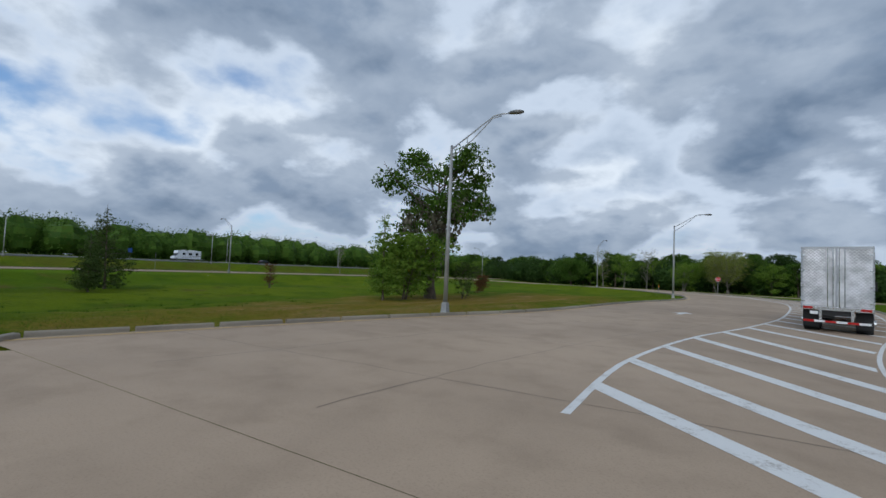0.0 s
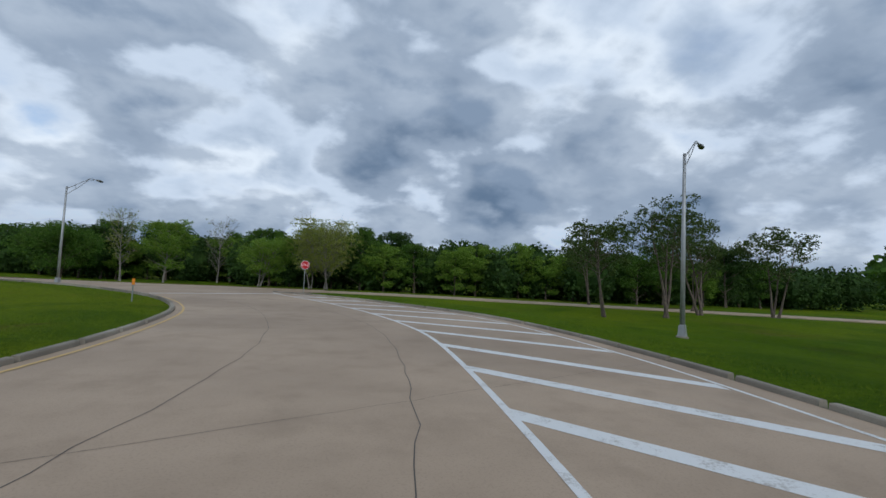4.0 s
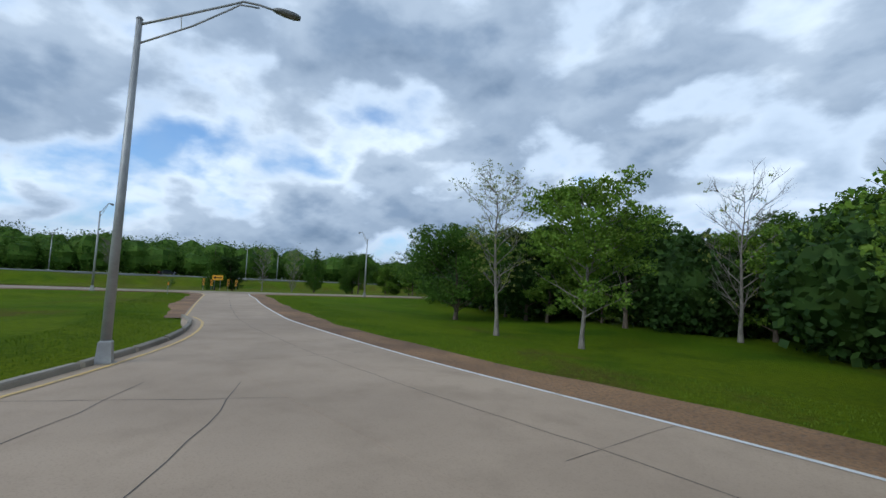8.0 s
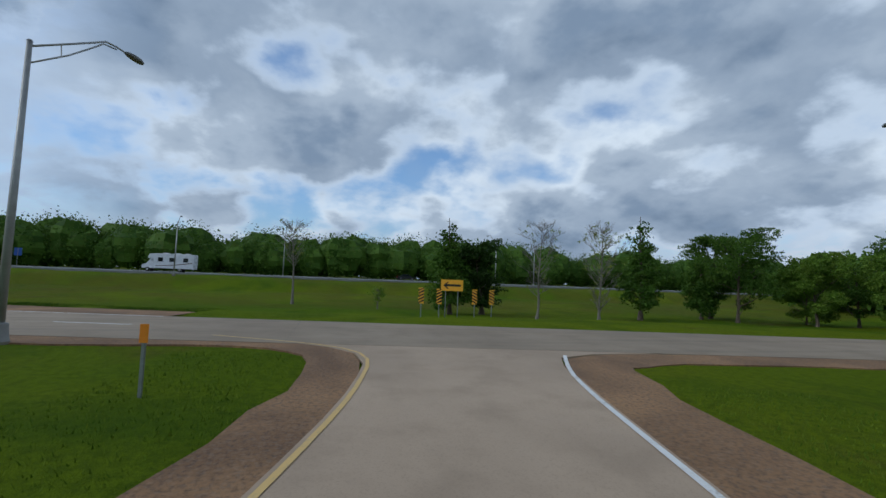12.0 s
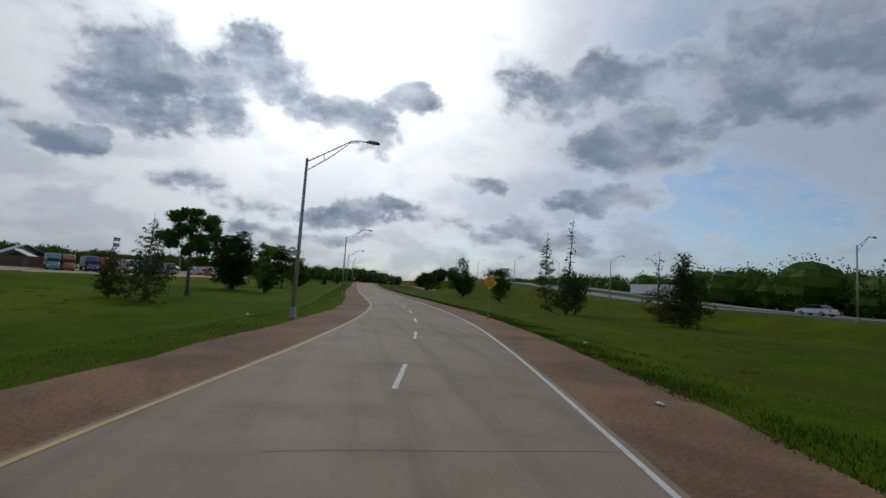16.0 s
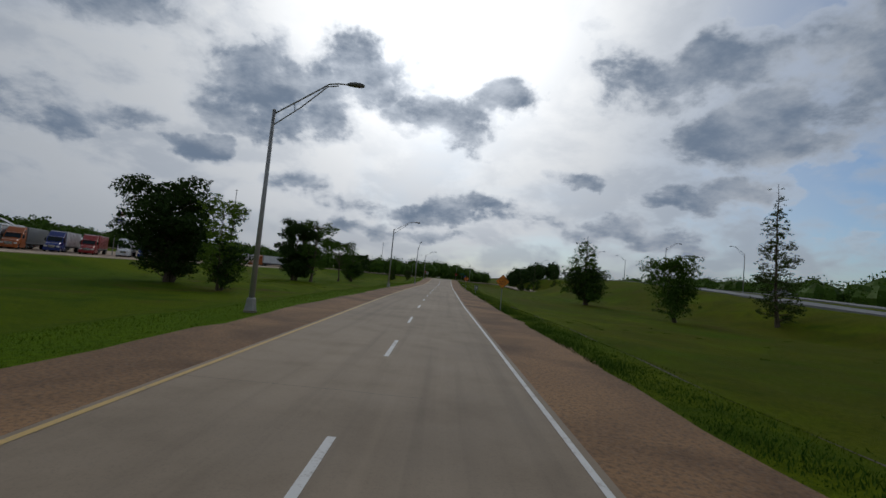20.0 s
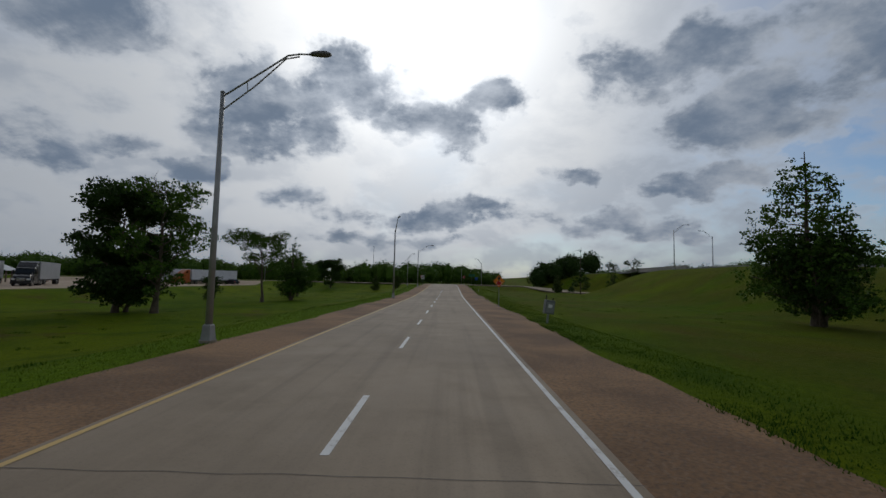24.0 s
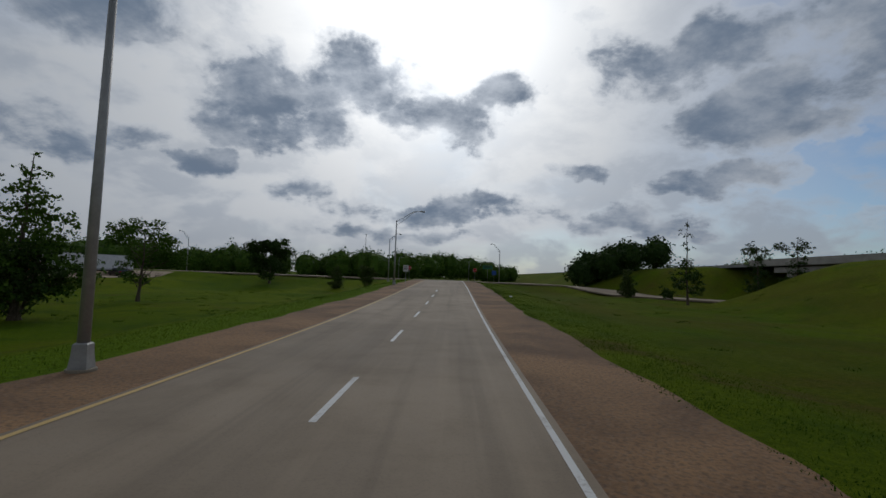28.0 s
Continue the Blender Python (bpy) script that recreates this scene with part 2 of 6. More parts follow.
def gravel_mat():
    m, k = material("shoulder_asphalt", 0.9)
    large = k.noise(k.world, 0.25, 5.0, 0.6, 0.4)
    stones = k.add("ShaderNodeTexVoronoi", {"Vector": k.world, "Scale": 22.0})
    fine = k.noise(k.world, 12.0, 6.0, 0.7)
    tone = k.mix(k.ramp(large, [(0.3, (0, 0, 0)), (0.7, (1, 1, 1))]), (0.165, 0.086, 0.037), (0.360, 0.198, 0.086))
    tone = k.mix(k.math("MULTIPLY", k.ramp(fine, [(0.32, (1, 1, 1)), (0.58, (0, 0, 0))]), 0.65), tone, (0.050, 0.037, 0.029))
    tone = k.mix(k.math("MULTIPLY", k.ramp(stones.outputs[1], [(0.55, (0, 0, 0)), (0.9, (1, 1, 1))]), 0.16), tone, (0.33, 0.26, 0.20))
    k.set(k.bsdf.inputs["Base Color"], tone)
    bump(k, k.math("ADD", k.math("MULTIPLY", stones.outputs[0], 0.4), k.math("MULTIPLY", fine, 1.5)), 0.35, 0.02)
    return m


GRAVEL = gravel_mat()


def grass_mat():
    m, k = material("mown_grass", 0.9)
    large = k.noise(k.world, 0.035, 4.0, 0.6, 0.5)
    mid = k.noise(k.world, 0.22, 6.0, 0.6, 0.6)
    mid2 = k.noise(k.vec("ADD", k.world, (37.0, 11.0, 5.0)), 0.12, 5.0, 0.65, 0.4)
    fine = k.noise(k.world, 5.0, 6.0, 0.75)
    blade = k.noise(k.world, 38.0, 4.0, 0.8)
    tone = k.mix(k.ramp(large, [(0.35, (0, 0, 0)), (0.65, (1, 1, 1))]), (0.120, 0.195, 0.008), (0.195, 0.245, 0.010))
    tone = k.mix(k.math("MULTIPLY", k.ramp(mid, [(0.45, (0, 0, 0)), (0.7, (1, 1, 1))]), 0.6), tone, (0.055, 0.118, 0.010))
    tone = k.mix(k.math("MULTIPLY", k.ramp(mid2, [(0.53, (0, 0, 0)), (0.70, (1, 1, 1))]), 0.55), tone, (0.170, 0.145, 0.026))
    tone = k.mix(k.math("MULTIPLY", k.ramp(mid2, [(0.60, (0, 0, 0)), (0.72, (1, 1, 1))]), 0.55), tone, (0.165, 0.098, 0.045))
    # dry straw on the lawn inside the bend
    far = k.vec("LENGTH", k.vec("MULTIPLY", k.vec("SUBTRACT", k.world, (-66.5, -72.0, 0.0)), (0.080, 0.027, 0.0)))
    dry = k.ramp(k.math("ADD", far, k.math("MULTIPLY", k.math("SUBTRACT", mid, 0.5), 1.6)), [(0.35, (1, 1, 1)), (0.95, (0, 0, 0))])
    tone = k.mix(k.math("MULTIPLY", dry, 0.9), tone, (0.330, 0.215, 0.045))
    straw = k.ramp(k.noise(k.vec("MULTIPLY", k.world, (0.5, 0.16, 0.5)), 1.0, 5.0, 0.65), [(0.50, (0, 0, 0)), (0.62, (1, 1, 1))])
    tone = k.mix(k.math("MULTIPLY", k.math("MULTIPLY", dry, straw), 0.8), tone, (0.430, 0.270, 0.110))
    # fresh bright growth beside the left shoulder
    at = k.add("ShaderNodeSeparateXYZ", {0: k.world})
    edge = k.math("ADD", at.outputs[0], k.math("MULTIPLY", k.math("SUBTRACT", mid, 0.5), 3.2))
    strip = k.math("MULTIPLY", k.ramp(k.math("DIVIDE", k.math("ADD", edge, 13.0), 10.0), [(0.18, (0, 0, 0)), (0.34, (1, 1, 1)), (0.80, (1, 1, 1)), (0.90, (0, 0, 0))]), k.ramp(k.math("DIVIDE", k.math("ADD", at.outputs[1], 92.0), 60.0), [(0.0, (0, 0, 0)), (0.3, (1, 1, 1))]))
    tone = k.mix(k.math("MULTIPLY", strip, 0.7), tone, (0.175, 0.300, 0.014))
    # an olive, half-dry field towards the highway
    field = k.math("MULTIPLY", k.ramp(k.math("DIVIDE", at.outputs[0], 30.0), [(0.22, (0, 0, 0)), (0.45, (1, 1, 1))]), k.ramp(mid2, [(0.36, (0.15, 0.15, 0.15)), (0.56, (1, 1, 1))]))
    tone = k.mix(k.math("MULTIPLY", field, 0.55), tone, (0.150, 0.128, 0.026))
    tone = k.mix(k.math("MULTIPLY", k.ramp(fine, [(0.35, (1, 1, 1)), (0.6, (0, 0, 0))]), 0.40), tone, (0.026, 0.062, 0.007))
    tone = k.mix(k.math("MULTIPLY", k.ramp(blade, [(0.4, (1, 1, 1)), (0.55, (0, 0, 0))]), 0.32), tone, (0.022, 0.050, 0.006))
    tone = k.vec("MULTIPLY", tone, (0.84, 0.85, 0.78))
    k.set(k.bsdf.inputs["Base Color"], tone)
    k.set(k.bsdf.inputs["Specular IOR Level"], 0.02)
    bump(k, k.math("ADD", k.math("MULTIPLY", fine, 1.5), blade), 0.8, 0.06)
    return m


GRASS = grass_mat()


def leaf_mat(name, base, tip, warm=(0.12, 0.12, 0.02)):
    m, k = material(name, 0.6)
    geo = k.add("ShaderNodeNewGeometry")
    clump = k.noise(k.world, 0.9, 3.0)
    tone = k.mix(geo.outputs["Random Per Island"], base, tip)
    tone = k.mix(k.math("MULTIPLY", k.ramp(clump, [(0.45, (0, 0, 0)), (0.8, (1, 1, 1))]), 0.35), tone, warm)
    k.set(k.bsdf.inputs["Base Color"], tone)
    k.set(k.bsdf.inputs["Specular IOR Level"], 0.08)
    thin = k.add("ShaderNodeBsdfTranslucent", {"Color": k.vec("MULTIPLY", tone, (1.3, 1.35, 0.8))})
    both = k.add("ShaderNodeMixShader", {0: 0.11, 1: k.bsdf, 2: thin})
    out = [x for x in k.tree.nodes if x.bl_idname == "ShaderNodeOutputMaterial"][0]
    k.set(out.inputs[0], both)
    return m


LEAF = {
    "oak": leaf_mat("oak_leaves", (0.038, 0.085, 0.012), (0.092, 0.170, 0.024)),
    "dark": leaf_mat("dark_leaves", (0.022, 0.048, 0.012), (0.048, 0.090, 0.018), (0.06, 0.08, 0.02)),
    "fresh": leaf_mat("fresh_spring_leaves", (0.085, 0.165, 0.018), (0.165, 0.255, 0.034), (0.20, 0.22, 0.04)),
    "pale": leaf_mat("pale_budding_leaves", (0.170, 0.205, 0.040), (0.270, 0.300, 0.070), (0.24, 0.22, 0.07)),
    "cypress": leaf_mat("cypress_needles", (0.040, 0.070, 0.018), (0.080, 0.115, 0.028), (0.10, 0.09, 0.03)),
    "red": leaf_mat("reddish_vine_leaves", (0.110, 0.045, 0.025), (0.170, 0.085, 0.035), (0.14, 0.10, 0.04)),
    "moss": leaf_mat("grey_hanging_moss", (0.120, 0.110, 0.080), (0.190, 0.175, 0.125), (0.13, 0.11, 0.07)),
}


def bark_mat(name, light, dark):
    m, k = material(name, 0.9)
    stretched = k.vec("MULTIPLY", k.coord, (6.0, 6.0, 1.2))
    a = k.noise(stretched, 2.0, 7.0, 0.65, 0.4)
    b = k.noise(k.coord, 1.1, 3.0)
    tone = k.mix(k.ramp(a, [(0.35, (0, 0, 0)), (0.65, (1, 1, 1))]), dark, light)
    tone = k.mix(k.math("MULTIPLY", b, 0.4), tone, tuple(c * 0.5 for c in light))
    k.set(k.bsdf.inputs["Base Color"], tone)
    bump(k, a, 0.7, 0.03)
    return m


BARK = bark_mat("brown_bark", (0.16, 0.12, 0.085), (0.055, 0.042, 0.032))
BARK_PALE = bark_mat("pale_grey_bark", (0.27, 0.24, 0.20), (0.12, 0.105, 0.085))


def paint_mat(name, color, worn):
    m, k = material(name, 0.7)
    a = k.noise(k.world, 2.2, 6.0, 0.7)
    b = k.noise(k.world, 26.0, 4.0, 0.7)
    s = k.math("ADD", k.math("MULTIPLY", a, 0.6), k.math("MULTIPLY", b, 0.4))
    k.set(k.bsdf.inputs["Base Color"], k.mix(k.ramp(s, [(0.34, (0, 0, 0)), (0.5, (1, 1, 1))]), worn, color))
    bump(k, b, 0.2, 0.004)
    return m


WHITE_LINE = paint_mat("white_road_paint", (0.74, 0.73, 0.70), (0.42, 0.38, 0.33))
YELLOW_LINE = paint_mat("worn_yellow_road_paint", (0.64, 0.43, 0.15), (0.42, 0.32, 0.19))
CRACK = paint_mat("dark_joint_sealant", (0.085, 0.072, 0.060), (0.20, 0.165, 0.13))
STEEL = plain("galvanised_steel", (0.40, 0.40, 0.39), 0.5, 0.45, 0.25, 3.0)
STEEL_DARK = plain("weathered_lamp_housing", (0.20, 0.20, 0.19), 0.5, 0.4, 0.3)
POST = plain("sign_post_steel", (0.30, 0.32, 0.30), 0.5, 0.6, 0.3)
SIGN_RED = plain("red_sign_sheeting", (0.52, 0.012, 0.014), 0.65, 0.0, 0.15)
SIGN_WHITE = plain("white_sign_sheeting", (0.75, 0.75, 0.74), 0.4, 0.0, 0.1)
SIGN_YELLOW = plain("yellow_sign_sheeting", (0.90, 0.44, 0.02), 0.4, 0.0, 0.12)
SIGN_ORANGE = plain("orange_sign_sheeting", (0.80, 0.26, 0.01), 0.4, 0.0, 0.12)
SIGN_BLACK = plain("black_sign_ink", (0.012, 0.012, 0.012), 0.5)
SIGN_BLUE = plain("blue_sign_sheeting", (0.02, 0.09, 0.42), 0.4)
SIGN_GREEN = plain("green_sign_sheeting", (0.01, 0.16, 0.07), 0.4)
RUBBER = plain("black_rubber", (0.018, 0.018, 0.018), 0.85, 0.0, 0.3)
CHROME = plain("bright_steel", (0.62, 0.62, 0.62), 0.22, 1.0, 0.15)
DARK_STEEL = plain("black_chassis_steel", (0.02, 0.02, 0.02), 0.6, 0.2, 0.3)
WHITE_PAINT = plain("white_body_paint", (0.72, 0.74, 0.77), 0.28, 0.0, 0.1, 2.0)
ORANGE_PAINT = plain("burnt_orange_body_paint", (0.42, 0.105, 0.016), 0.3, 0.0, 0.15, 2.0)
BLUE_PAINT = plain("dark_blue_body_paint", (0.015, 0.035, 0.20), 0.25)
RED_PAINT = plain("red_body_paint", (0.36, 0.018, 0.018), 0.28)
TEAL_PAINT = plain("teal_body_paint", (0.06, 0.28, 0.33), 0.3)
BLACK_PAINT = plain("black_body_paint", (0.015, 0.015, 0.017), 0.25)
GREY_PAINT = plain("grey_body_paint", (0.16, 0.17, 0.18), 0.3)
ALU = plain("aluminium_trailer_skin", (0.43, 0.44, 0.455), 0.42, 0.55, 0.22, 1.2)
RIB = plain("bright_aluminium_rib", (0.60, 0.61, 0.62), 0.35, 0.5, 0.12, 2.0)
LAMP_RED = plain("red_lens", (0.45, 0.012, 0.010), 0.25)
LAMP_AMBER = plain("amber_lens", (0.75, 0.20, 0.01), 0.25)
ROOF = plain("grey_metal_roof", (0.42, 0.44, 0.46), 0.5, 0.3, 0.2, 1.0)
BRICK = plain("brown_building_wall", (0.17, 0.12, 0.09), 0.85, 0.0, 0.35, 2.0)
BRIDGE = plain("bridge_concrete", (0.38, 0.36, 0.33), 0.85, 0.0, 0.3, 0.8)


def glass_mat():
    m, k = material("tinted_glass", 0.06)
    k.set(k.bsdf.inputs["Base Color"], (0.015, 0.02, 0.022, 1))
    k.set(k.bsdf.inputs["Specular IOR Level"], 0.7)
    return m


GLASS = glass_mat()


EARTH = concrete("bare_brown_earth", (0.120, 0.072, 0.038), (0.055, 0.036, 0.022))
# ---- building helpers ----
def mesh_from(name, verts, faces, mat=None, smooth=False):
    me = bpy.data.meshes.new(name)
    me.from_pydata([tuple(v) for v in verts], [], faces)
    if mat:
        me.materials.append(mat)
    if smooth:
        me.polygons.foreach_set("use_smooth", [True] * len(me.polygons))
    me.update()
    return me


def quads_mesh(name, quads, mat):
    """A mesh of loose four-cornered pieces from an array of shape (count, 4, 3)."""
    quads = np.asarray(quads, np.float32)
    c = len(quads)
    me = bpy.data.meshes.new(name)
    me.vertices.add(4 * c)
    me.vertices.foreach_set("co", quads.ravel())
    me.loops.add(4 * c)
    me.loops.foreach_set("vertex_index", np.arange(4 * c, dtype=np.int32))
    me.polygons.add(c)
    me.polygons.foreach_set("loop_start", np.arange(0, 4 * c, 4, dtype=np.int32))
    me.materials.append(mat)
    me.update(calc_edges=True)
    return me


def bm_mesh(name, bm, mat, smooth=False):
    me = bpy.data.meshes.new(name)
    bm.to_mesh(me)
    bm.free()
    if mat:
        me.materials.append(mat)
    if smooth:
        me.polygons.foreach_set("use_smooth", [True] * len(me.polygons))
    return me


def part(name, data, mat, parent, label="", smooth=False, m=None):
    """Links a bmesh or a mesh as one part under a thing or a part."""
    me = bm_mesh(name, data, mat, smooth) if isinstance(data, bmesh.types.BMesh) else data
    ob = new(name, me)
    ob.parent = parent
    if m is not None:
        ob.matrix_basis = m
    if label:
        tagged(ob, label)
    return ob


def thing(name, x, y, z, turn, label, category, group="", kind=""):
    ob = new(name)
    ob.matrix_basis = pose(x, y, z, 0, 0, turn)
    return tagged(ob, label, category, group, kind)


def box(bm, x0, y0, z0, x1, y1, z1, bevel=0.0):
    r = bmesh.ops.create_cube(bm, size=1.0, matrix=Matrix.Translation(((x0 + x1) / 2, (y0 + y1) / 2, (z0 + z1) / 2))
                              @ Matrix.Diagonal((x1 - x0, y1 - y0, z1 - z0, 1)))
    if bevel > 0:
        edges = {e for v in r["verts"] for e in v.link_edges}
        bmesh.ops.bevel(bm, geom=list(edges), offset=bevel, segments=2, affect="EDGES", profile=0.6)
    return bm


def boxed(*a, bevel=0.0):
    return box(bmesh.new(), *a, bevel=bevel)


def tube(bm, points, radii, sides=8, caps=True):
    """A tapered tube through points."""
    rings = []
    pts = [Vector(p) for p in points]
    for i, p in enumerate(pts):
        way = (pts[min(i + 1, len(pts) - 1)] - pts[max(i - 1, 0)]).normalized()
        side = way.cross(Vector((0, 0, 1)) if abs(way.z) < 0.95 else Vector((1, 0, 0))).normalized()
        other = way.cross(side)
        r = radii[i] if hasattr(radii, "__len__") else radii
        rings.append([bm.verts.new(p + r * (math.cos(a) * side + math.sin(a) * other))
                      for a in (2 * math.pi * k / sides for k in range(sides))])
    for a, b in zip(rings, rings[1:]):
        for k in range(sides):
            bm.faces.new((a[k], a[(k + 1) % sides], b[(k + 1) % sides], b[k]))
    if caps:
        bm.faces.new(rings[0][::-1])
        bm.faces.new(rings[-1])
    return bm


def loft(bm, sections):
    """Joins closed rings of equal count into one skin with closed ends."""
    rings = [[bm.verts.new(p) for p in s] for s in sections]
    c = len(rings[0])
    for a, b in zip(rings, rings[1:]):
        for k in range(c):
            bm.faces.new((a[k], a[(k + 1) % c], b[(k + 1) % c], b[k]))
    bm.faces.new(rings[0][::-1])
    bm.faces.new(rings[-1])
    bmesh.ops.recalc_face_normals(bm, faces=bm.faces)
    return bm


def prism(bm, outline, x0, x1, axis=0):
    """A side outline of (a, b) pairs drawn out from x0 to x1 along an axis."""
    def at(x, a, b):
        return (x, a, b) if axis == 0 else (a, x, b) if axis == 1 else (a, b, x)
    return loft(bm, [[at(x, a, b) for a, b in outline] for x in (x0, x1)])


def disc(bm, centre, axis_x, r, depth, sides=20):
    """A short cylinder along x."""
    x, y, z = centre
    ring = [(y + r * math.cos(2 * math.pi * k / sides), z + r * math.sin(2 * math.pi * k / sides)) for k in range(sides)]
    return prism(bm, ring, x - depth / 2, x + depth / 2)


def resample(line, step):
    p = np.array(line, float)
    s = np.r_[0, np.cumsum(np.hypot(*np.diff(p, axis=0).T))]
    count = max(2, int(round(s[-1] / step)) + 1)
    u = np.linspace(0, s[-1], count)
    # rounded corners: a Catmull-Rom pass over the stations
    i = np.clip(np.searchsorted(s, u, side="right") - 1, 0, len(p) - 2)
    f = ((u - s[i]) / (s[i + 1] - s[i]))[:, None]
    a, b, c, d_ = p[np.maximum(i - 1, 0)], p[i], p[i + 1], p[np.minimum(i + 2, len(p) - 1)]
    return 0.5 * (2 * b + (c - a) * f + (2 * a - 5 * b + 4 * c - d_) * f**2 + (3 * b - a - 3 * c + d_) * f**3)


def smooth(a, b, x):
    t = np.clip((np.asarray(x, float) - a) / (b - a), 0, 1)
    return t * t * (3 - 2 * t)


def offset_line(line, off):
    """A line moved sideways: to the right of its way for off above 0."""
    p = np.asarray(line, float)
    w = np.gradient(p, axis=0)
    w /= np.hypot(*w.T)[:, None]
    return p + off * np.stack([w[:, 1], -w[:, 0]], 1)


# ---- the lie of the land ----
def highway_z(y):
    y = np.asarray(y, float)
    return 1.4 + 4.6 * smooth(-50, 75, y)


# the middle of the crossroad where it turns under the highway
CROSSING = [(18, 132.5), (30.5, 127.5), (40.5, 109), (56, 96.7), (100, 96)]


def level(x, y):
    """The height of road surfaces: flat, rising to the crossing and to the highway."""
    x, y = np.asarray(x, float), np.asarray(y, float)
    rise = 1.4 * smooth(45, 126, y) * np.exp(-((x + 1.0) / 14.0) ** 4)
    cross = 1.4 * np.exp(-((y - 132) / 9.0) ** 4) * (1 - smooth(20, 50, x))
    hz = highway_z(y)
    gap = 1 - smooth(86, 92, y) * (1 - smooth(101, 107, y))
    way = np.full(np.shape(x), 99.0)
    for (ax, ay), (bx, by) in zip(CROSSING[:-1], CROSSING[1:]):
        dx, dy = bx - ax, by - ay
        f = np.clip(((x - ax) * dx + (y - ay) * dy) / (dx * dx + dy * dy), 0, 1)
        way = np.minimum(way, np.hypot(x - ax - f * dx, y - ay - f * dy))
    gap = gap * smooth(5.5, 15.0, way)
    bank = hz * smooth(46 - 3.2 * hz, 47.5, x) * (1 - smooth(91, 100 + 3 * hz, x)) * gap
    return np.maximum(np.maximum(rise, cross), bank)


# road edges in plan: left and right of the way driven
EXIT_L = [(-67.6, -43), (-69.0, -48.5), (-71.2, -56), (-73.4, -62), (-75.0, -69), (-75.9, -76), (-77.4, -84), (-79.4, -91.5),
          (-80.5, -98), (-80.4, -105), (-79.5, -111), (-77.2, -117), (-74.0, -122.3), (-69.9, -127.0), (-66.2, -130.8),
          (-60.3, -134.8), (-54.6, -137.0), (-51, -137.5)]
EXIT_R = [(-86.5, -43), (-86.8, -48.5), (-87.6, -55.5), (-89.2, -62), (-91.4, -69), (-93.0, -76), (-94.6, -84), (-95.8, -91.5),
          (-96.5, -98), (-96.4, -105), (-95.4, -111), (-92.6, -117), (-90, -121.5), (-87.0, -125.6), (-83.9, -129.2), (-81.4, -131.0)]
EXIT_R_FILL = EXIT_R + [(-70, -137.5), (-51, -140)]
APRON_N, APRON_S = [(-82.2, -130.7), (-76, -133.6), (-68, -136.5)], [(-86.0, -133.8), (-77, -135.2), (-68, -136.9)]
GORE = [(-80.9, -46.5), (-81, -52), (-82.3, -59), (-84.5, -66), (-86.6, -74), (-88.2, -83), (-89.6, -93), (-90.3, -102), (-89.8, -107.5),
        (-88.7, -112.5), (-87.3, -116.6), (-85.7, -120.8), (-83.7, -124.8), (-82.5, -127.6), (-81.6, -130.3)]
LINK_L = [(-140, -110), (-125, -118.0), (-105, -126.9), (-94, -131.4), (-86, -133.6), (-76, -135.0), (-66, -135.2), (-56, -136.3), (-51, -137.4),
          (-40, -140.6), (-30, -143.6), (-22, -145.9), (-17.5, -145.9), (-14.6, -141.5)]
LINK_R = [(-140, -114.5), (-125, -122.5), (-106.8, -130.8), (-95.5, -136.4), (-86, -138.3), (-76, -139.6), (-66, -140.2), (-56, -141.5), (-51, -142.6),
          (-40, -145.7), (-30, -148.9), (-22, -151.1), (-18.6, -152.6), (-18.2, -158)]
SERVICE_L = [(-37.0, -260), (-24.6, -192), (-21.7, -176), (-18.6, -158.5), (-15.2, -138), (-13.8, -130.7), (-12.1, -119.5), (-9.4, -106), (-7.3, -95.5), (-5.4, -83),
             (-4.35, -70), (-4.4, -55), (-4.8, -30), (-5.0, 0), (-4.7, 41), (-4.4, 90), (-4.4, 126.5)]
SERVICE_R = [(-30.0, -260), (-17.8, -192), (-14.9, -176), (-11.7, -158.5), (-8.1, -138), (-6.75, -131.5), (-4.55, -120), (-1.9, -107.5), (0.2, -96), (1.65, -85),
             (2.45, -70), (2.45, -50), (2.3, -25), (2.4, 0), (2.6, 41), (3.0, 90), (3.0, 126.5)]
LOT_L = [(-69.5, -43.0), (-66.5, -34), (-63, -22), (-60.5, 0), (-57.5, 40), (-57, 100), (-57, 126)]
LOT_R = [(-100, -43.0), (-118, -34), (-128, -22), (-132, 0), (-134, 40), (-134, 100), (-134, 126)]


def pair(left, right, step):
    """The two edges of a road, station by station."""
    m = int(max(np.hypot(*np.diff(np.array(left), axis=0).T).sum(), np.hypot(*np.diff(np.array(right), axis=0).T).sum()) / step) + 2

    def even(line):
        f = resample(line, 0.25)
        s = np.r_[0, np.cumsum(np.hypot(*np.diff(f, axis=0).T))]
        u = np.linspace(0, s[-1], m)
        return np.stack([np.interp(u, s, f[:, 0]), np.interp(u, s, f[:, 1])], 1)
    return even(left), even(right)


def sheet(name, left, right, lift, mat, across=4, skirt=0.25):
    """A paved strip between two station lists, with a downturned edge."""
    rows, faces = [], []
    cols = across + 3
    for a, b in zip(left, right):
        line = [a + (b - a) * k / across for k in range(across + 1)]
        line = [line[0], *line, line[-1]]
        for k, q in enumerate(line):
            z = float(level(q[0], q[1])) + lift - (skirt if k in (0, cols - 1) else 0)
            rows.append((q[0], q[1], z))
    for i in range(len(left) - 1):
        for k in range(cols - 1):
            v = i * cols + k
            faces.append((v, v + cols, v + cols + 1, v + 1))
    return mesh_from(name, rows, faces, mat)


